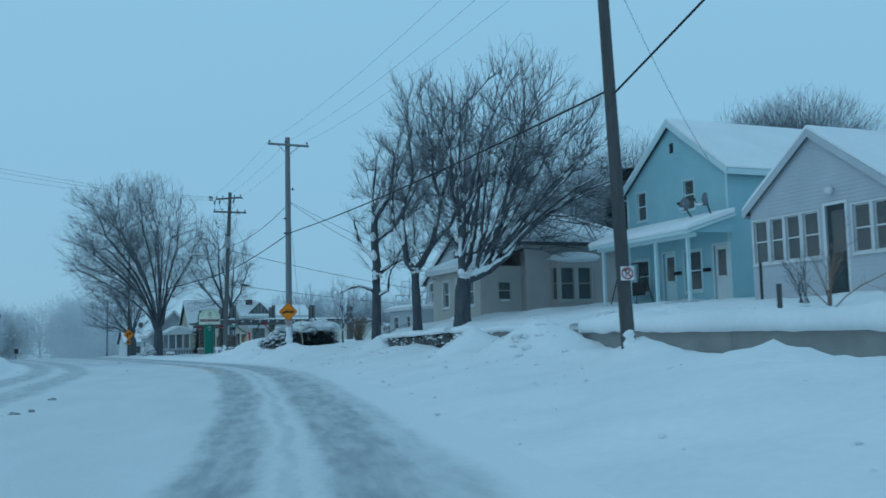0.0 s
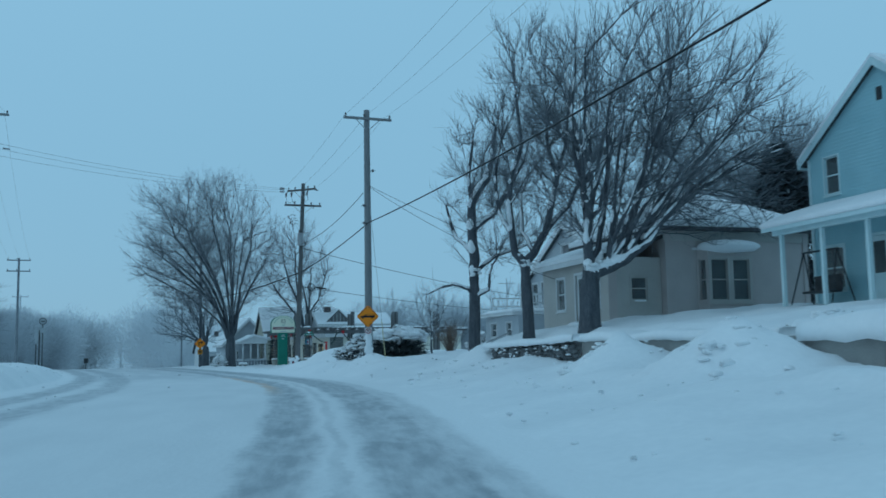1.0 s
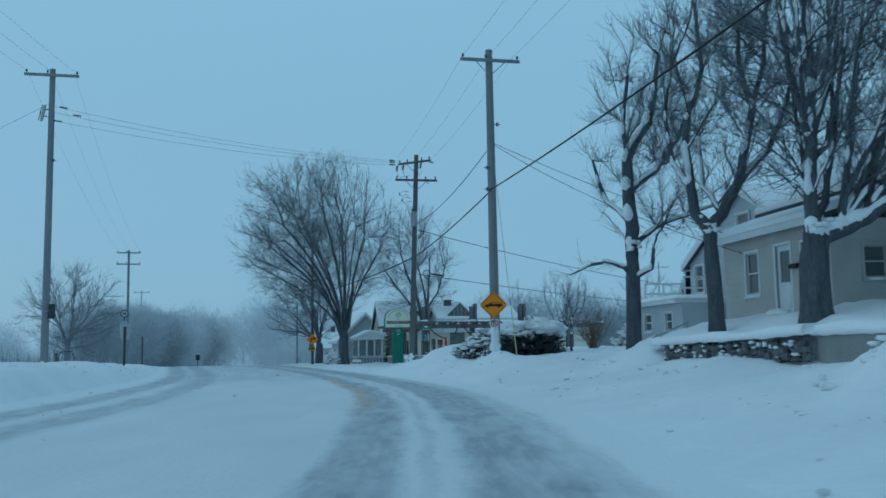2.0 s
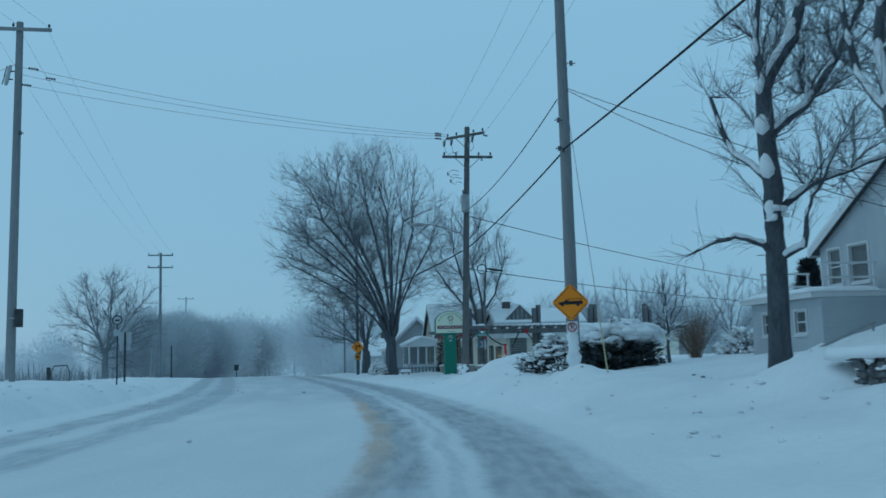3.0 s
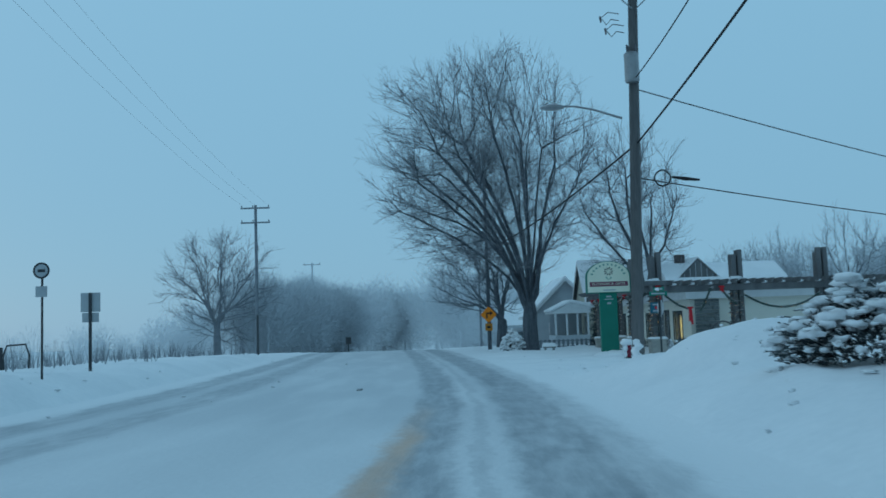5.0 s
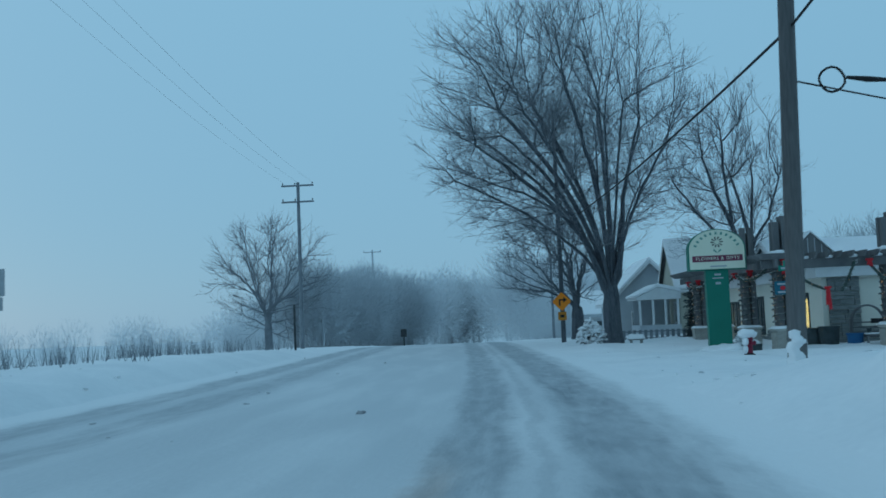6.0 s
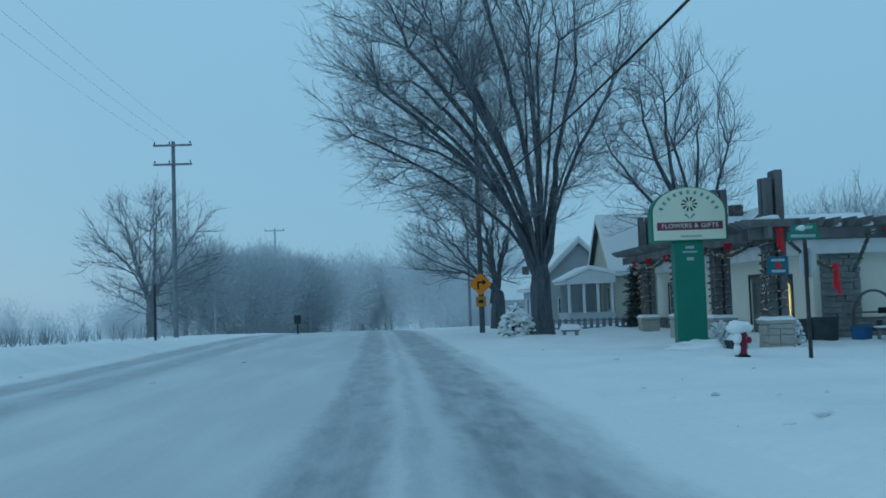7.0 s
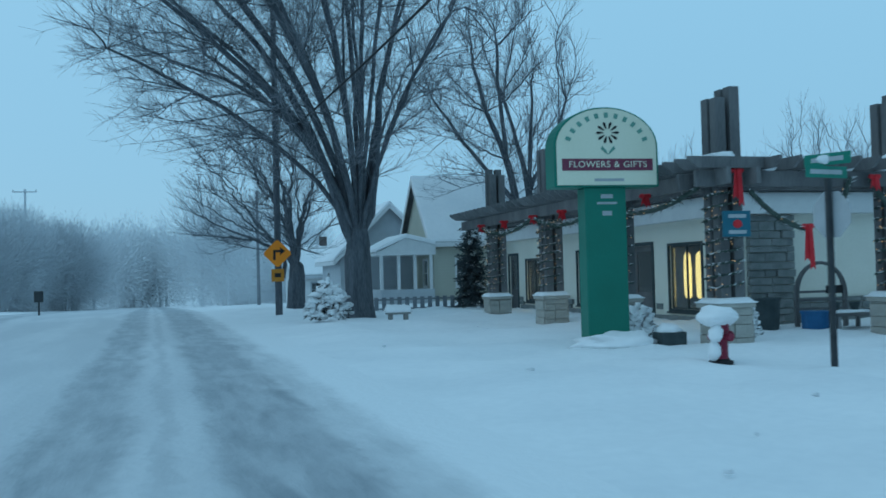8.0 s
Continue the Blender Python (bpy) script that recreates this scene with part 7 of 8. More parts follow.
# light strings wound round the posts
for (px, py), seed in (((0, 0), 1), ((3.6, 0), 2), ((0, 8.1), 3), ((0, 12.5), 4)):
    rg, s = random.Random(seed), Shape()
    for k in range(46):
        z, a = 0.75 + 1.9 * rg.random(), rg.uniform(0, 2 * math.pi)
        u = max(-1, min(1, 1.4 * math.cos(a))), max(-1, min(1, 1.4 * math.sin(a)))
        s.lump((px - 0.06 + u[0] * 0.22, py - 0.06 + u[1] * 0.22, z), (0.007, 0.007, 0.007), 1, 5, 0)
    s.v = [tuple(SM @ Vector(p)) for p in s.v]
    lone("light_string", s, TINY_LIGHT, "string of tiny warm lights wound round a post", "string lights", kind="stuff")
# small open sign hung on the corner post
osn = thing("hanging_sign", SM @ Vector((-0.13, -0.62, 2.04)), ST, "small teal panel sign hung on the pergola post", "sign")
part("panel", Shape().box(-0.26, 0.26, -0.03, 0.03, -0.22, 0.22), TEAL_SIGN, osn, bevel=0.01)
part("red_spot", Shape().lump((0.0, -0.035, 0.0), (0.10, 0.01, 0.07), 2, 10, 0.3), RED_BOW, osn, smooth=True)
for z in (0.13, -0.14):
    part("text_bar", Shape().box(-0.17, 0.17, -0.034, -0.03, z - 0.03, z + 0.03), SIGN_BACK, osn)
part("bracket", Shape().box(-0.03, 0.03, 0.03, 0.45, 0.1, 0.14), DARK_STEEL, osn)

# the shop's road sign
rs = thing("shop_sign", (11.98, 85.25, height(11.98, 85.25)), 1.0, "green-framed arched shop sign on a wide green pylon", "sign")
rs.scale = (1.1, 1, 1)
gz = rs.location.z
part("pylon", Shape().box(-0.37, 0.33, -0.2, 0.2, -0.4, 2.78 - gz), GREEN_PAINT, rs, bevel=0.015)
c0 = 2.78 - gz
arc = [(-0.885, c0), (0.885, c0), (0.885, c0 + 0.72)] + [(0.885 * math.cos(a), c0 + 0.72 + 0.70 * math.sin(a)) for a in np.linspace(0.12, math.pi - 0.12, 22)] + [(-0.885, c0 + 0.72)]
put = lambda u, v, w: Vector((u, w, v))
part("cabinet", Shape().prism(arc, -0.26, 0.26, put), GREEN_PAINT, rs, "green sign cabinet", bevel=0.02)
inner = [(u * 0.955, c0 + 0.035 + (v - c0) * 0.955) for u, v in arc]
part("face", Shape().prism(inner, -0.272, -0.262, put), SIGN_FACE, rs, "pale cream sign face")
part("name_panel", Shape().prism(rect(-0.76, 0.78, c0 + 0.29, c0 + 0.50), -0.279, -0.2725, put), MAROON, rs, "maroon panel")
RX = Matrix.Rotation(radians(90), 4, "X")
for word, u in (("FLOWERS", -0.30), ("&", 0.16), ("GIFTS", 0.475)):
    letters(word, 0.155, SIGN_FACE, rs, Matrix.Translation((u, -0.283, c0 + 0.395)) @ RX, "lettering", "pale capital letters", 0.003, 1.06)
for k in range(11):
    a = radians(158 - 13.6 * k)
    r = 0.70
    mm = Matrix.Translation((r * math.cos(a), -0.277, c0 + 0.60 + r * 0.96 * math.sin(a))) @ Matrix.Rotation(-(a - math.pi / 2), 4, "Y")
    part("text_bar", Shape().box(-0.032, 0.032, -0.003, 0.003, -0.045, 0.045, mm), GREEN_INK, rs)
for k in range(10):
    a = 2 * math.pi * k / 10 + 0.3
    mm = Matrix.Translation((0.02, -0.278, c0 + 0.96)) @ Matrix.Rotation(a, 4, "Y")
    part("petal", Shape().prism([(-0.007, 0.07), (0.007, 0.07), (0.024, 0.17), (0, 0.2), (-0.024, 0.17)], -0.004, 0.004, lambda u, v, w: mm @ Vector((u, w, v))), BLACK_INK, rs)
for sgn in (-1, 1):
    part("leaf", Shape().prism([(0.02, c0 + 0.57), (0.02 + sgn * 0.12, c0 + 0.67), (0.02 + sgn * 0.10, c0 + 0.73), (0.02 + sgn * 0.03, c0 + 0.64)], -0.282, -0.274, put), GREEN_INK, rs)
part("text_bar", Shape().prism(rect(-0.22, 0.28, c0 + 0.10, c0 + 0.15), -0.279, -0.2725, put), SIGN_BACK, rs)
for z, w, h in ((2.62, 0.1, 0.035), (2.50, 0.17, 0.02), (2.32, 0.08, 0.04)):
    part("text_bar", Shape().prism(rect(-w, w, z - gz - h, z - gz + h), -0.207, -0.201, put), SIGN_BACK, rs)
part("snow_cover", Shape().lump((0.0, -0.34, 0.04), (0.72, 0.42, 0.20), 4, 22, 0.5), SNOW, rs, smooth=True)


# ---------------------------------------------------------------- things at the street corner
def revolve(prof, n=14):
    """A turned body from (radius, height) steps."""
    s = Shape()
    s.tube([(0, 0, z + 1e-5 * i) for i, (r, z) in enumerate(prof)], [r for r, z in prof], n)
    return s


hy = thing("fire_hydrant", (12.24, 81.46, height(12.24, 81.46) - 0.02), 20, "dark red fire hydrant capped with thick snow", "fire hydrant")
part("flange", revolve([(0.17, 0), (0.17, 0.05), (0.12, 0.06), (0.12, 0.08)]), BLACK_INK, hy)
part("barrel", revolve([(0.105, 0.08), (0.10, 0.14), (0.10, 0.45), (0.13, 0.46), (0.13, 0.49), (0.115, 0.50)]), HYDRANT_RED, hy)
part("bonnet", revolve([(0.12, 0.50), (0.12, 0.54), (0.10, 0.58), (0.06, 0.61), (0.03, 0.62), (0.03, 0.65)]), HYDRANT_RED, hy)
for a in (0, 90, 180):
    c = Vector((math.cos(radians(a - 90)), math.sin(radians(a - 90)), 0))
    r = 0.075 if a == 90 else 0.055
    part("nozzle", Shape().tube([c * 0.08 + Vector((0, 0, 0.38)), c * 0.16 + Vector((0, 0, 0.38)), c * 0.165 + Vector((0, 0, 0.38)), c * 0.2 + Vector((0, 0, 0.38))], [r * 0.8, r * 0.8, r, r], 10), HYDRANT_RED, hy)
sc = Shape().lump((-0.03, 0.02, 0.665), (0.285, 0.26, 0.145), 3, 18, 0.35)
sc.lump((-0.15, -0.05, 0.44), (0.09, 0.11, 0.14), 4, 10, 0.4)
sc.lump((-0.13, 0.0, 0.2), (0.08, 0.10, 0.14), 6, 10, 0.4)
part("snow_cover", sc, SNOW, hy, "mushroom of snow", smooth=True)

ss = thing("street_sign", (13.44, 80.64, height(13.44, 80.64)), 0, "green street-name blades on a dark post with a stop sign's back", "road sign")
z0 = ss.location.z
part("post", Shape().box(-0.035, 0.035, -0.03, 0.03, -0.4, 2.46 - z0), DARK_STEEL, ss)
m = facing((0, 0, 0), -75)
part("name_blade", plate(rect(-0.40, 0.36, 2.47 - z0, 2.63 - z0), m, -0.004, 0.004), STREET_GREEN, ss, "green street-name blade", bevel=0.002)
part("text_bar", plate(rect(-0.32, 0.26, 2.52 - z0, 2.58 - z0), m, 0.004, 0.006), SIGN_BACK, ss)
m3 = facing((0, 0, 0), -148)
part("name_blade", plate(rect(-0.32, 0.32, 2.64 - z0, 2.80 - z0), m3, -0.004, 0.004), STREET_GREEN, ss, "green street-name blade", bevel=0.002)
part("text_bar", plate(rect(-0.22, 0.22, 2.69 - z0, 2.75 - z0), m3, 0.004, 0.006), SIGN_BACK, ss)
part("snow_cover", Shape().lump((-0.03, 0.0, 2.72 - z0), (0.15, 0.03, 0.06), 2, 8, 0.3), SNOW, ss, smooth=True)
m4 = facing((0, 0, 0), 15)
part("stop_sign_back", plate([(0.33 * math.cos(a), 1.98 - z0 + 0.33 * math.sin(a)) for a in np.linspace(math.pi / 8, 2 * math.pi + math.pi / 8, 8, endpoint=False)], m4, 0.04, 0.05), SIGN_BACK, ss, "grey back of a stop sign")

# benches, tubs and planters in front of the shop
arch = thing("garden_arch", SM @ Vector((3.65, 2.2, -0.25)), ST, "dark wicker arch chair standing by the shop wall", "garden chair")
for k, r in enumerate((0.62, 0.56)):
    pts = [(-r, 0, 0), (-r, 0, 0.9)] + [(r * math.cos(a), 0, 0.95 + 0.65 * math.sin(a)) for a in np.linspace(math.pi, 0, 14)] + [(r, 0, 0.9), (r, 0, 0)]
    part("hoop", Shape().tube(pts, [0.035] * len(pts), 6), TIMBER, arch)
for z in (0.45, 0.62, 0.8, 0.97):
    part("slat", Shape().box(-0.55, 0.55, -0.02, 0.02, z, z + 0.05), TIMBER, arch)
part("sign_board", Shape().box(0.1, 0.5, -0.06, -0.03, 0.95, 1.12), BLACK_INK, arch)
tb = thing("work_table", SM @ Vector((3.62, 1.35, -0.2)), ST, "weathered outdoor bench table with snow on top", "table")
part("tabletop", Shape().box(-0.5, 0.5, -0.3, 0.3, 0.48, 0.54), TIMBER, tb, bevel=0.01)
for x in (-0.42, 0.42):
    for y in (-0.24, 0.24):
        part("leg", Shape().box(x - 0.035, x + 0.035, y - 0.035, y + 0.035, -0.2, 0.48), STEEL, tb)
part("snow_cover", Shape().blanket(-0.47, 0.47, -0.28, 0.28, 0.545, 0.05, 10, 4, 2), SNOW, tb, smooth=True)
for x, w in ((-0.25, 0.08), (0.2, 0.1)):
    lone("clay_pot", revolve([(w * 0.7, 0), (w, 0.12), (w * 1.1, 0.12), (w * 1.1, 0.16), (w * 0.9, 0.16)]), DARK_TUB, "dark clay pot on the bench table", "pot", tuple(SM @ Vector((3.62 + x, 1.4, 0.385))), group="pots")
lone("blue_bin", revolve([(0.2, 0), (0.24, 0.02), (0.27, 0.55), (0.29, 0.55), (0.29, 0.6), (0.25, 0.6)], 18), BLUE_PLASTIC, "blue plastic bin beside the bench", "bin", tuple(SM @ Vector((2.85, 1.35, -0.2))))
for x, y, r, h in ((2.3, 2.3, 0.36, 0.85), (1.95, 2.75, 0.3, 0.8), (4.35, 1.0, 0.27, 0.55)):
    lone("resin_tub", revolve([(r * 0.8, -0.2), (r * 0.85, 0), (r, h - 0.05), (r * 1.05, h - 0.05), (r * 1.05, h), (r * 0.9, h)], 18), DARK_TUB, "tall dark resin planter against the stone wall", "planter", tuple(SM @ Vector((x, y, -0.2))), group="planters")
for x, y, w in ((-0.95, 0.3, 0.24), (-0.6, 3.0, 0.4)):
    pl = thing("planter_box", SM @ Vector((x, y, -0.1)), ST, "low dark planter box heaped with snow", "planter", "planters")
    part("box_body", Shape().box(-w, w, -w * 0.8, w * 0.8, -0.1, 0.30), DARK_TUB, pl, bevel=0.02)
    part("snow_cover", Shape().lump((0, 0, 0.32), (w, w * 0.8, 0.13), 3, 12, 0.3), SNOW, pl, smooth=True)
bench = thing("stone_bench", (9.9, 97.8, height(9.9, 97.8)), 0, "low bench buried under a pillow of snow", "bench")
part("seat", Shape().box(-0.37, 0.37, -0.2, 0.2, 0.14, 0.2), CONCRETE, bench, bevel=0.01)
for x in (-0.24, 0.24):
    part("leg", Shape().box(x - 0.06, x + 0.06, -0.16, 0.16, -0.2, 0.14), CONCRETE, bench)
part("snow_cover", Shape().blanket(-0.42, 0.42, -0.24, 0.24, 0.20, 0.24, 10, 6, 4), SNOW, bench, smooth=True)


# ---------------------------------------------------------------- shrubs and evergreens
def snowy_bush(place, rx, ry, h, seed, label, boughs=60, bough=0.9, size=0.13, snow=0.6, caps=0, tilt=0.25, lean=0.7, category="bush", group="snowy bushes", material=None, pad=1.0, top=0.5, quilt=0, slab=1.0):
    """An evergreen bush: boughs that fan out from the middle with short sprays along them, snow lying on each bough and in larger caps."""
    rg = random.Random(seed)
    ob = thing("evergreen_bush", place, 0, label, category, group)
    s, sn = Shape(), Shape()
    for k in range(boughs):
        a, ct = rg.uniform(0, 2 * math.pi), rg.uniform(0.02, 1.0)
        t = math.acos(ct)
        q = rg.uniform(0.72, 1.0) * (1 + 0.3 * noise.noise(Vector((math.cos(a) * 2 + seed, math.sin(a) * 2, t * 2))))
        end = Vector((math.sin(t) * math.cos(a) * rx * q, math.sin(t) * math.sin(a) * ry * q, ct * h * q + 0.08))
        out = Vector((math.cos(a), math.sin(a), tilt + lean * ct + rg.gauss(0, 0.22))).normalized()
        L = bough * rg.uniform(0.6, 1.1) * min(1.0, 0.5 + rx)
        start = end - out * L
        mid = start.lerp(end, 0.55) + Vector((0, 0, 0.07 * L))
        s.tube([start, mid, end], [0.016, 0.011, 0.005], 4, caps=False)
        side = out.cross(Vector((0, 0, 1))).normalized()
        n_s = max(5, int(L / (size * 0.26)))
        for i in range(n_s):
            u = i / n_s
            c = start.lerp(mid, u / 0.55) if u < 0.55 else mid.lerp(end, (u - 0.55) / 0.45)
            sgn = 1 if i % 2 else -1
            w = (out * 0.75 + side * sgn * rg.uniform(0.4, 1.0) + Vector((0, 0, rg.gauss(0.0, 0.35)))).normalized() * size * rg.uniform(0.6, 1.15)
            e = w.cross(Vector((rg.gauss(0, 0.5), rg.gauss(0, 0.5), 1))).normalized() * size * rg.uniform(0.13, 0.2)
            s.add([c - w * 0.15, c + w * 0.5 + e, c + w, c + w * 0.5 - e], [(0, 1, 2), (0, 2, 3)])
        heavy = ct > top and rg.random() < caps
        if heavy or rg.random() < snow:
            r_s = rg.uniform(0.07, 0.15) * pad if heavy else size * rg.uniform(0.35, 0.7) * pad
            lift = Vector((0, 0, r_s * 0.4 + 0.012))
            u0, u1 = rg.uniform(0.1, 0.4), rg.uniform(0.65, 1.0)
            b = mid.lerp(end, u1)
            c = b.lerp(start.lerp(mid, u0), 0.5) + Vector((0, 0, 0.03 * L))
            sn.tube([start.lerp(mid, u0) + lift, c + lift * 1.2, b + lift * 0.7], [r_s * 0.4, r_s, r_s * 0.3], 6)
    for k in range(quilt):
        a, ct = rg.uniform(0, 2 * math.pi), rg.uniform(top if slab > 1 else 0.12, 1.0) ** 0.8
        t = math.acos(ct)
        q = rg.uniform(0.80, 1.0) * (1 + 0.3 * noise.noise(Vector((math.cos(a) * 2 + seed, math.sin(a) * 2, t * 2))))
        w = rg.uniform(0.07, 0.20) * (0.6 + 0.8 * ct) * slab
        sn.lump((math.sin(t) * math.cos(a) * rx * q, math.sin(t) * math.sin(a) * ry * q, ct * h * q + 0.08), (w, w * rg.uniform(0.7, 1.3), w * rg.uniform(0.28, 0.5)), seed + k, 9, 1.1)
    part("foliage", s, material or CONIFER, ob, "dark evergreen sprays")
    part("snow_cover", sn, SNOW, ob, "snow lying along the boughs", smooth=True, kind="stuff")
    return ob


snowy_bush((12.75, 57.4, height(12.75, 57.4) - 0.1), 1.65, 1.5, 1.2, 1, "low spruce bush plastered with snow", 1150, 0.30, 0.075, 0.45, 0.0, tilt=0.05, lean=0.55, pad=0.6, quilt=330, slab=0.8)
snowy_bush((13.95, 55.0, height(13.95, 55.0) - 0.15), 1.85, 1.4, 1.58, 2, "dark spreading yew with heavy pads of snow", 760, 1.0, 0.13, 0.01, 0.25, tilt=0.12, lean=0.45, pad=1.2, top=0.62, quilt=80, slab=1.7)
snowy_bush((12.95, 86.2, height(12.95, 86.2) - 0.05), 0.42, 0.42, 0.62, 5, "small garden shrub loaded with snow", 90, 0.3, 0.09, 0.95, 0, pad=1.7)
snowy_bush((14.55, 84.85, height(14.55, 84.85) - 0.05), 0.22, 0.22, 0.62, 6, "small upright shrub loaded with snow", 60, 0.25, 0.09, 0.95, 0, pad=1.6)
snowy_bush((7.75, 97.6, height(7.75, 97.6) - 0.05), 0.72, 0.6, 1.05, 7, "young conifer bowed under snow beside the elm", 170, 0.45, 0.12, 0.9, 0, tilt=-0.5, pad=1.3, quilt=110, slab=0.9)
snowy_bush((13.5, 103.5, height(13.5, 103.5) - 0.1), 0.75, 0.75, 3.3, 8, "slim dark evergreen beside the pergola", 420, 0.7, 0.2, 0.05, 0, tilt=-0.4)
for k, (x, y) in enumerate(((20.3, 60.0), (21.5, 58.5), (23.3, 60.5), (25.5, 59.0))):
    snowy_bush((x, y, height(x, y) - 0.1), 1.1, 1.0, 1.1, 20 + k, "rounded garden shrub covered in snow", 150, 0.5, 0.14, 0.9, 0, pad=1.5, material=BARK_SNOW_HAZE)


def spruce(place, h, r, seed, label):
    rg = random.Random(seed)
    ob = thing("spruce", place, 0, label, "tree", "evergreens")
    part("trunk", Shape().tube([(0, 0, -0.3), (0, 0, h * 0.9)], [0.2, 0.04], 7), BARK, ob)
    s = Shape()
    for k in range(4600):
        u = rg.random() ** 0.8
        z = h * (0.04 + 0.95 * u)
        rr = r * min(1.0, (1 - u) * 1.5 + 0.03) ** 0.8 * rg.uniform(0.55, 1.06)
        a = rg.uniform(0, 2 * math.pi)
        c = Vector((rr * math.cos(a), rr * math.sin(a), z))
        w = (Vector((math.cos(a), math.sin(a), rg.uniform(-0.5, 0.5)))).normalized() * rg.uniform(0.2, 0.5)
        e = w.cross(Vector((0, 0, 1))).normalized() * 0.13
        s.add([c - w * 0.4, c + e, c + w, c - e], [(0, 1, 2), (0, 2, 3)])
    part("foliage", s, CONIFER, ob)


spruce((31.0, 46.5, height(31.0, 46.5)), 9.1, 2.45, 3, "dark columnar evergreen behind the pink wing")
spruce((26.3, 66.0, height(26.3, 66.0)), 4.2, 0.9, 5, "small dark spruce behind the shrubs")


def stalks(place, seed, n, h, spread, material, label, name="bare_shrub", category="shrub", group="bare shrubs"):
    rg, s = random.Random(seed), Shape()
    sp = dict(wander=0.16, rise=(0, 0.02, 0.03), kids=(0, 3, 4), spread=(15, 50), shrink=(0.4, 0.65), thin=0.005)
    for k in range(n):
        a, t = rg.uniform(0, 2 * math.pi), radians(rg.uniform(3, spread))
        limb(s, rg, (rg.uniform(-0.15, 0.15), rg.uniform(-0.15, 0.15), -0.1), (math.sin(t) * math.cos(a), math.sin(t) * math.sin(a), math.cos(t)), h * rg.uniform(0.6, 1), 0.018, 2, sp)
    return lone(name, s, material, label, category, place, group=group)


stalks((17.0, 17.05, height(17, 17.05)), 2, 9, 1.9, 40, BUSH_BROWN, "bare shrub with pale stalks in the yard snow")
stalks((17.9, 18.9, height(17.9, 18.9)), 3, 7, 1.5, 35, BARK_HAZE_GREY, "bare shrub with pale stalks in the yard snow")
tree((16.2, 56.5, height(16.2, 56.5)), 91, 0.75, 0.06, ((0.1, 0, 2.0), (1.05, 1.0, 1.25)), BARK_HAZE_GREY, "small leafless ornamental tree dusted with snow", 130,
     leaf=0.007, bend=0.75, balance=0.8, floor=0.8, kink=0.02, twig=(0.15, 0.4), per=3, sub=1, lift=0.4, twigs=TWIG_FAR, snowy=True, heavy=1.0)
stalks((17.6, 57.7, height(17.6, 57.7)), 6, 46, 1.7, 26, BUSH_BROWN, "tall clump of brown dry stems", "dry_shrub")
stalks((18.6, 60.2, height(18.6, 60.2)), 5, 14, 2.4, 40, BARK_SNOW_HAZE, "leafless ornamental shrub dusted with snow")
rng = random.Random(4)
weeds = Shape()
for k in range(420):
    y = rng.uniform(58, 118)
    x = float(line_x(y)) - rng.uniform(12.5, 24)
    z = height(x, y)
    for q in range(3):
        weeds.tube([(x, y, z - 0.05), (x + rng.gauss(0, 0.15), y + rng.gauss(0, 0.15), z + rng.uniform(0.3, 0.95))], [0.012, 0.005], 3, caps=False)
lone("dry_weeds", weeds, BARK_SNOW_HAZE, "dry weed stalks sticking out of the verge snow", "weeds", kind="stuff")
drum = thing("barrel_drum", (-8.0, 71.5, height(-8.0, 71.5) - 0.1), 0, "grey frame standing half buried in the verge", "frame")
part("hoop", Shape().tube([(-0.4, 0, 0), (-0.42, 0, 0.55), (-0.3, 0, 0.85), (0.3, 0, 0.88), (0.42, 0, 0.55), (0.4, 0, 0)], [0.03] * 6, 6), DARK_STEEL, drum)
part("side_panel", Shape().box(-0.62, -0.45, -0.03, 0.03, 0, 0.8), DARK_STEEL, drum)

# ---------------------------------------------------------------- houses beyond the shop
# house behind the shop: long snowy roof with a boarded cross gable and a brick chimney
back = thing("house", SM @ Vector((7.2, 24.3, -0.3)), ST, "grey house behind the shop with a snowy roof and cross gable", "house", "houses beyond the shop")
shell(back, 0, 8.1, 0, 4.0, 4.5, GREY_BOARD, (), [(1.2, 2.0, 1.0, 2.2), (5.0, 5.8, 1.0, 2.2)], 5.55, "x")
gable_roof(back, 0, 8.1, 0, 4.0, 4.5, 5.55, 0.38, 0.25, "x", WHITE_TRIM)
put = lambda u, v, w: Vector((u, w, v))
part("cross_gable", Shape().prism([(0.64, 4.62), (3.56, 4.62), (2.1, 6.08)], -0.2, 3.2, put), TIMBER, back, "dark boarded gable")
for k in range(6):
    x = 1.12 + 0.4 * k
    part("batten", Shape().box(x - 0.02, x + 0.02, -0.225, -0.2, 4.63, 4.63 + 1.36 - abs(x - 2.12) - 0.04), GREY_BOARD, back)
for sgn in (-1, 1):
    part("roof_snow", Shape().prism([(2.1, 6.09), (2.1, 6.2), (2.1 + sgn * 1.56, 4.68), (2.1 + sgn * 1.62, 4.56)], -0.32, 3.2, put), SNOW, back, bevel=0.04)
part("chimney", Shape().box(1.2, 1.85, 2.05, 2.6, 5.3, 6.5), BRICK_DARK, back, bevel=0.02)

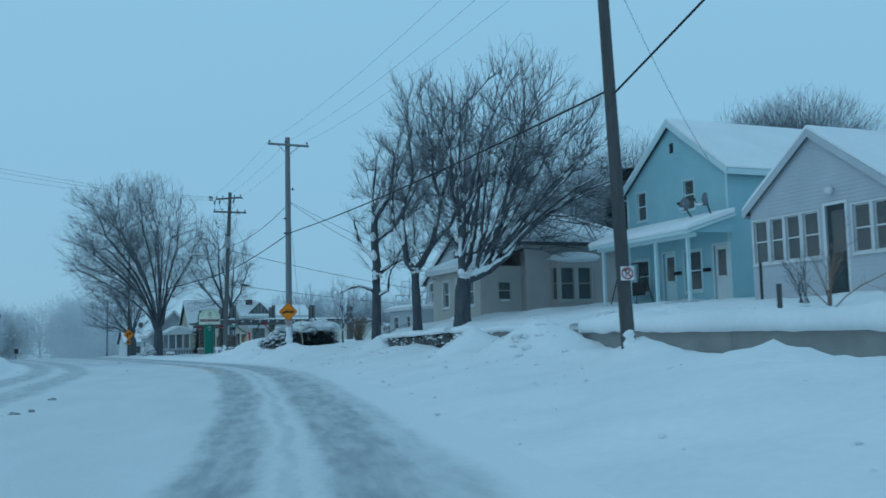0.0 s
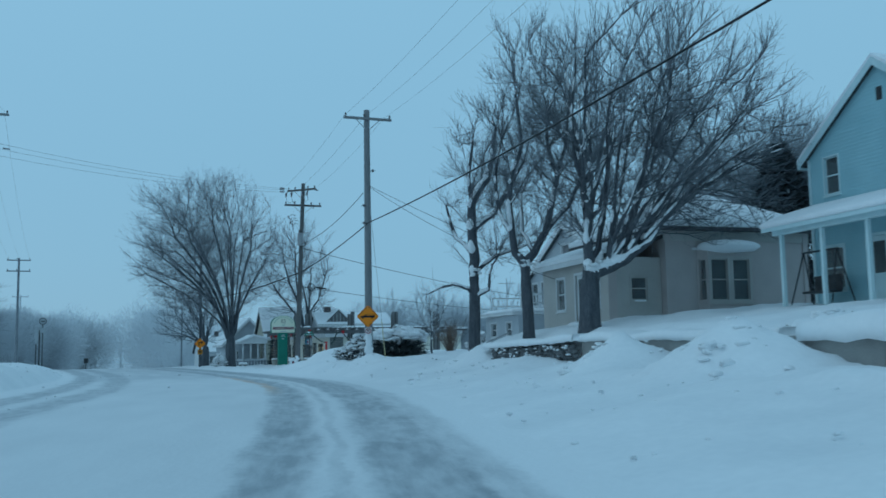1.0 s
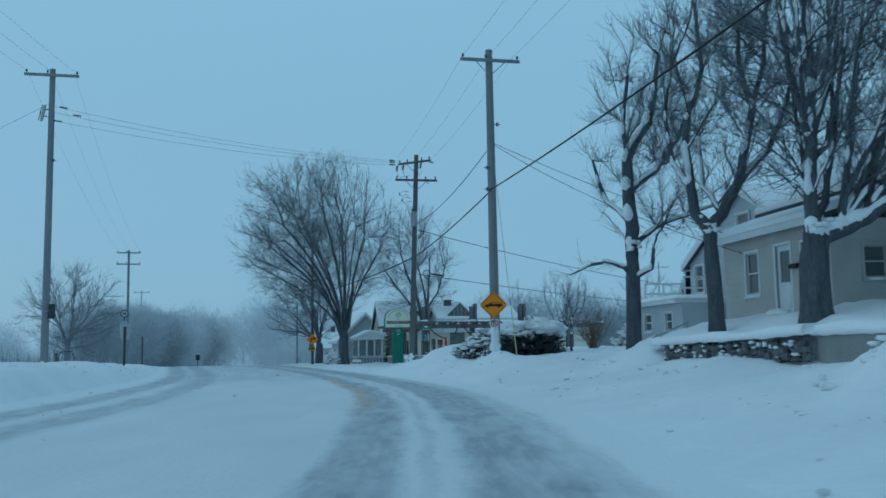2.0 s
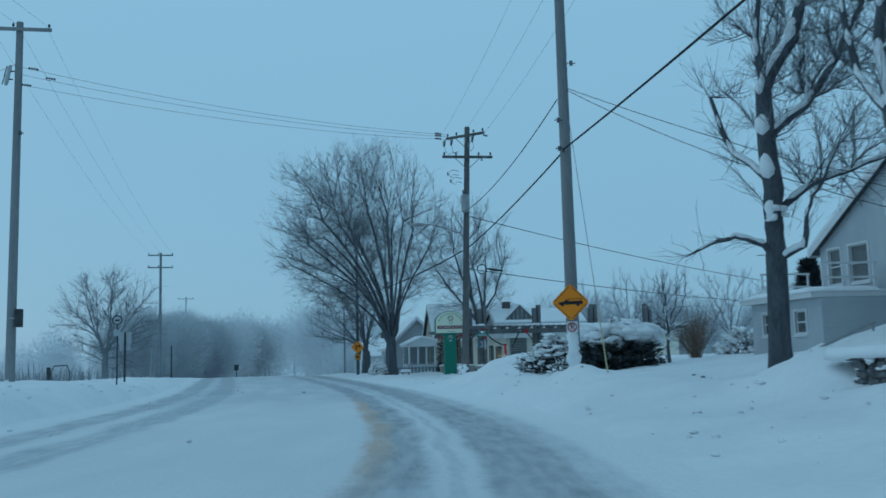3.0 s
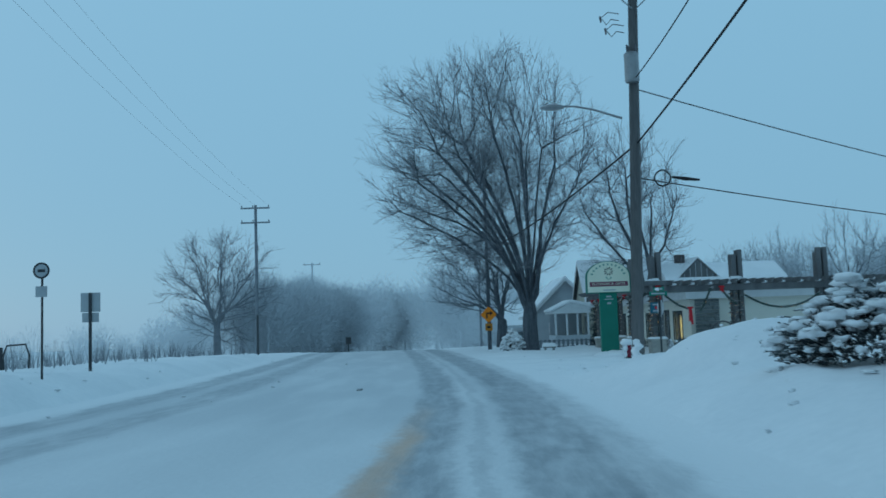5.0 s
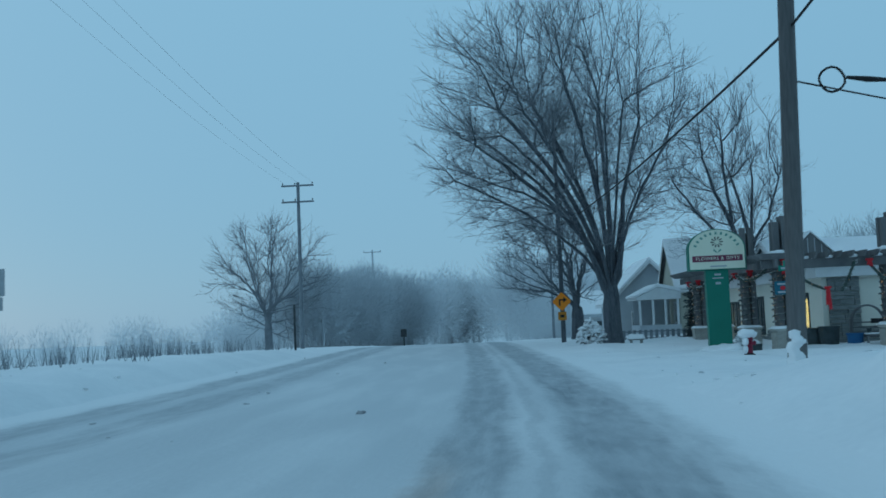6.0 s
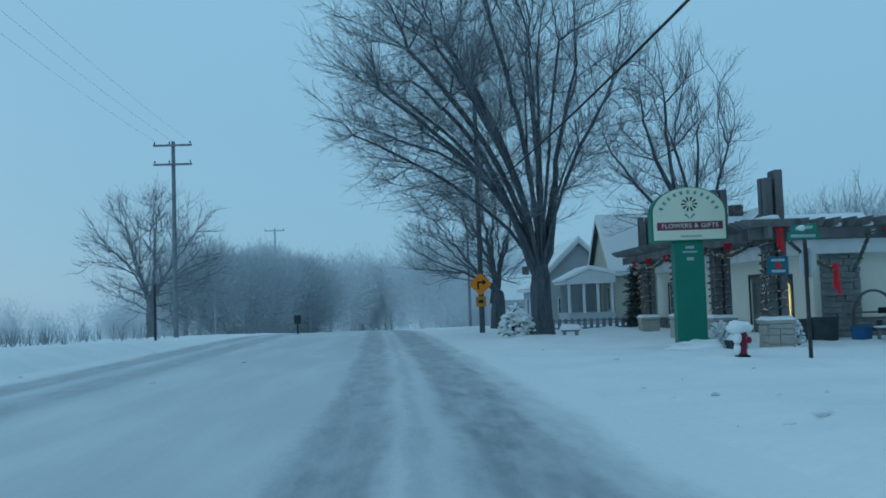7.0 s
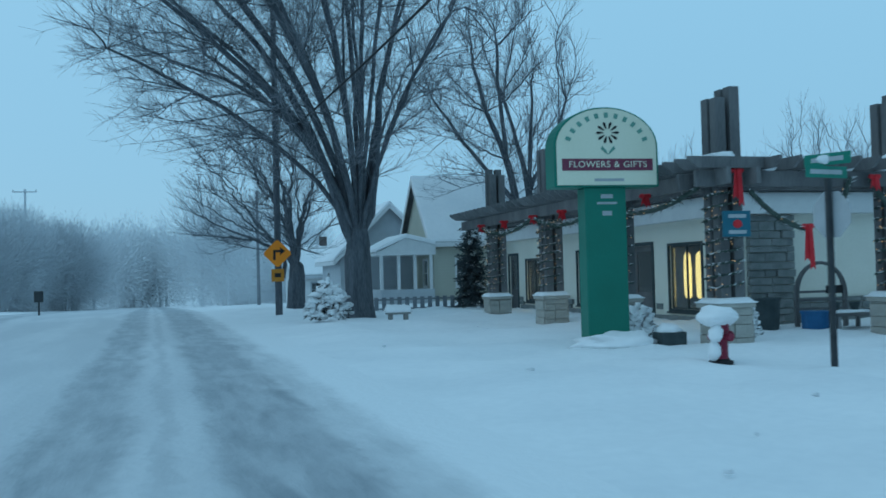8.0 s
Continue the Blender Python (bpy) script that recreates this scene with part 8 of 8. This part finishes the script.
far = thing("house", (13.4, 112.5, -0.3), ST, "pale yellow gabled house with a front porch", "house", "houses beyond the shop")
shell(far, 0.6, 9.0, 1.5, 7.5, 3.4, YELLOW_WALL, [(1.2, 2.0, 1.0, 2.3), (4.0, 4.8, 1.0, 2.3)], [(1.0, 1.8, 1.0, 2.3), (3.6, 4.4, 1.0, 2.3)], 6.4, "x")
m = side((0.6, 7.5, 0), "-x")
for o in ((1.2, 2.0, 1.0, 2.3), (4.0, 4.8, 1.0, 2.3)):
    framed("window", m, far, *o, WHITE_TRIM, 0.08)
m = side((0.76, 1.5, 0), "-y")
for o in ((1.0, 1.8, 1.0, 2.3), (3.6, 4.4, 1.0, 2.3)):
    framed("window", m, far, *o, WHITE_TRIM, 0.08)
gable_roof(far, 0.6, 9.0, 1.5, 7.5, 3.4, 6.4, 0.4, 0.3, "x", WHITE_TRIM)
part("porch_roof", Shape().prism([(-2.3, 2.55), (0.58, 2.55), (0.58, 3.0), (-0.9, 3.35), (-2.3, 2.7)], 1.0, 5.0, lambda u, v, w: Vector((u, w, v))), WHITE_TRIM, far)
part("roof_snow", Shape().prism([(-2.4, 2.71), (-2.4, 2.85), (-0.9, 3.58), (0.57, 3.25), (0.57, 3.01), (-0.9, 3.36)], 0.9, 5.1, lambda u, v, w: Vector((u, w, v))), SNOW, far, bevel=0.04)
part("porch_wall", Shape().box(-2.1, 0.55, 1.2, 4.8, -0.2, 0.9), GREY_BOARD, far)
for x in (-2.05, -1.2, -0.4, 0.4):
    part("porch_post", Shape().box(x - 0.07, x + 0.07, 1.2, 1.34, 0.9, 2.55), WHITE_TRIM, far)
part("porch_back", Shape().box(-2.0, 0.5, 4.6, 4.7, 0.9, 2.55), GREY_BOARD, far)
wing = thing("house", (9.8, 120.5, -0.4), ST, "pale house with a long low snowy roof", "house", "houses beyond the shop")
shell(wing, 0, 5.5, 0, 7.0, 2.8, GREY_BOARD, [(2.0, 2.8, 0.9, 1.9)], [(1.2, 2.0, 0.9, 1.9), (3.4, 4.2, 0.9, 1.9)], 5.5, "y")
m = side((0.16, 0, 0), "-y")
for o in ((1.2, 2.0, 0.9, 1.9), (3.4, 4.2, 0.9, 1.9)):
    framed("window", m, wing, *o, WHITE_TRIM, 0.08)
gable_roof(wing, 0, 5.5, 0, 7.0, 2.8, 5.5, 0.4, 0.35, "y", WHITE_TRIM)
small = thing("house", (7.6, 134.0, -0.9), ST, "small white house far down the road", "house", "houses beyond the shop")
shell(small, 0, 5.0, 0, 6.0, 2.4, WHITE_TRIM, (), [(1.0, 1.8, 0.9, 1.8), (3.0, 3.8, 0.9, 1.8)], 4.2, "x")
m = side((0.16, 0, 0), "-y")
for o in ((1.0, 1.8, 0.9, 1.8), (3.0, 3.8, 0.9, 1.8)):
    framed("window", m, small, *o, GREY_BOARD, 0.08)
gable_roof(small, 0, 5.0, 0, 6.0, 2.4, 4.2, 0.35, 0.3, "x", GREY_BOARD)
part("chimney", Shape().box(2.2, 2.7, 2.8, 3.3, 3.8, 5.1), BRICK_DARK, small)
fence = thing("picket_fence", (9.6, 104.5, height(9.6, 104.5) - 0.1), ST, "low dark fence behind the elm", "fence")
for k in range(16):
    part("picket", Shape().box(k * 0.3, k * 0.3 + 0.16, 0, 0.03, -0.1, 0.62), BARK_SNOW_HAZE, fence)
for z in (0.15, 0.5):
    part("fence_rail", Shape().box(-0.1, 4.9, 0.03, 0.07, z, z + 0.06), BARK_SNOW_HAZE, fence)

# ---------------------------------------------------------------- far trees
# no haze in the air: the twig colours themselves get paler with distance
thicket("far_trees", row_of(1, 30, -21, 146, -15.5, 180, 8.5, 11, 2.5), 1, TWIG_FAR, "mass of far roadside trees in haze-pale colour", 0.02, twigs=7000, twig=(0.4, 0.9))
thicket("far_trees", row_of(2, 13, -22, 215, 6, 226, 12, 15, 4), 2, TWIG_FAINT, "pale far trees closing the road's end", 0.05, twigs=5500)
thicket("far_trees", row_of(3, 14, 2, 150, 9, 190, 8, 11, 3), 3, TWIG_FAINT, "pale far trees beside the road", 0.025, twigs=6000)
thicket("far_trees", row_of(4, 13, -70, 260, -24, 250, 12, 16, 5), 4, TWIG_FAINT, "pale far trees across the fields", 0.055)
thicket("far_trees", row_of(5, 18, 24, 119, 46, 112, 5.5, 7.6, 2.5), 5, TWIG_FAR, "trees behind the shop in haze-pale colour", 0.018, twigs=4000, twig=(0.4, 0.9))
thicket("yard_trees", row_of(7, 8, 31, 52, 46, 46, 11, 13.5, 1.5), 7, BARK_SNOW_HAZE, "bare trees rising behind the houses", 0.011, twigs=9000, twig=(0.5, 1.2), low=0.56)
thicket("yard_trees", row_of(9, 7, 38, 51, 42, 41.5, 11.6, 12.8, 0.8), 9, BARK_SNOW_HAZE, "bare trees rising behind the blue house", 0.011, twigs=9000, twig=(0.5, 1.2), low=0.56)
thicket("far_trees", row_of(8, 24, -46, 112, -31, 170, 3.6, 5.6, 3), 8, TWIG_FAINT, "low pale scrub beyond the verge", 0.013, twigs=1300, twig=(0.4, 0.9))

# ---------------------------------------------------------------- clods thrown up by the plow
rng = random.Random(12)
clods = Shape()
for k in range(95):
    y = rng.uniform(13, 95)
    d = rng.choice((rng.uniform(2.6, 8), rng.uniform(2.6, 5), rng.uniform(-9.3, -4)))
    x = float(line_x(y)) + d
    r = rng.uniform(0.015, 0.05)
    clods.lump((x, y, height(x, y) + r * 0.5), (r * rng.uniform(0.8, 1.8), r, r * 0.6), k, 6, 0.7)
lone("snow_clods", clods, SNOW_CLOD, "small grey clods of plowed snow", "snow clods", kind="stuff")

# soft crumbs of thrown snow over the verges
rng = random.Random(31)
crumbs = Shape()
for k in range(300):
    y = rng.uniform(5, 74)
    d = rng.choice((rng.uniform(2.8, 7.5), rng.uniform(3.5, 6.5), rng.uniform(-12, -9.6)))
    x = float(line_x(y)) + d
    r = rng.uniform(0.02, 0.06) * (0.75 if y < 30 else 1.0)
    crumbs.lump((x, y, height(x, y) + r * 0.2), (r * rng.uniform(0.8, 2.0), r * rng.uniform(0.8, 1.4), r * 0.62), k, 7, 0.9)
# lumps that rolled down the plowed heaps and lie along the terrace edge
for hx, hy, h, sx, sy in (HEAPS[0], HEAPS[1], HEAPS[0], HEAPS[9], HEAPS[10], HEAPS[11]):
    for k in range(34):
        a, u = rng.uniform(0, 2 * math.pi), rng.random() ** 0.6
        x, y, r = hx + sx * u * math.cos(a), hy + sy * u * math.sin(a), 0.03 + 0.075 * rng.random() ** 2
        if hx > 15 and x < 15.2:
            continue
        crumbs.lump((x, y, height(x, y) + r * 0.02), (r * rng.uniform(0.9, 1.9), r * rng.uniform(0.9, 1.6), r * 0.7), k, 8, 1.0)
lone("snow_crumbs", crumbs, SNOW, "soft crumbs of thrown snow on the verges", "snow clods", smooth=True, kind="stuff")

# dark clumps of slush dropped on the road
for k, (x, y, a, b) in enumerate(((-0.75, 20.4, 0.1, 0.07), (-0.45, 20.9, 0.07, 0.05), (-0.1, 23.9, 0.09, 0.05), (3.5, 66.7, 0.075, 0.05), (-1.5, 22.0, 0.06, 0.05))):
    lone("slush_clump", Shape().lump((0, 0, 0.02), (a, b, 0.035), 40 + k, 10, 0.9), SLUSH, "dark clump of frozen slush on the road", "slush clump", (x, y, height(x, y)), smooth=True, group="slush clumps")
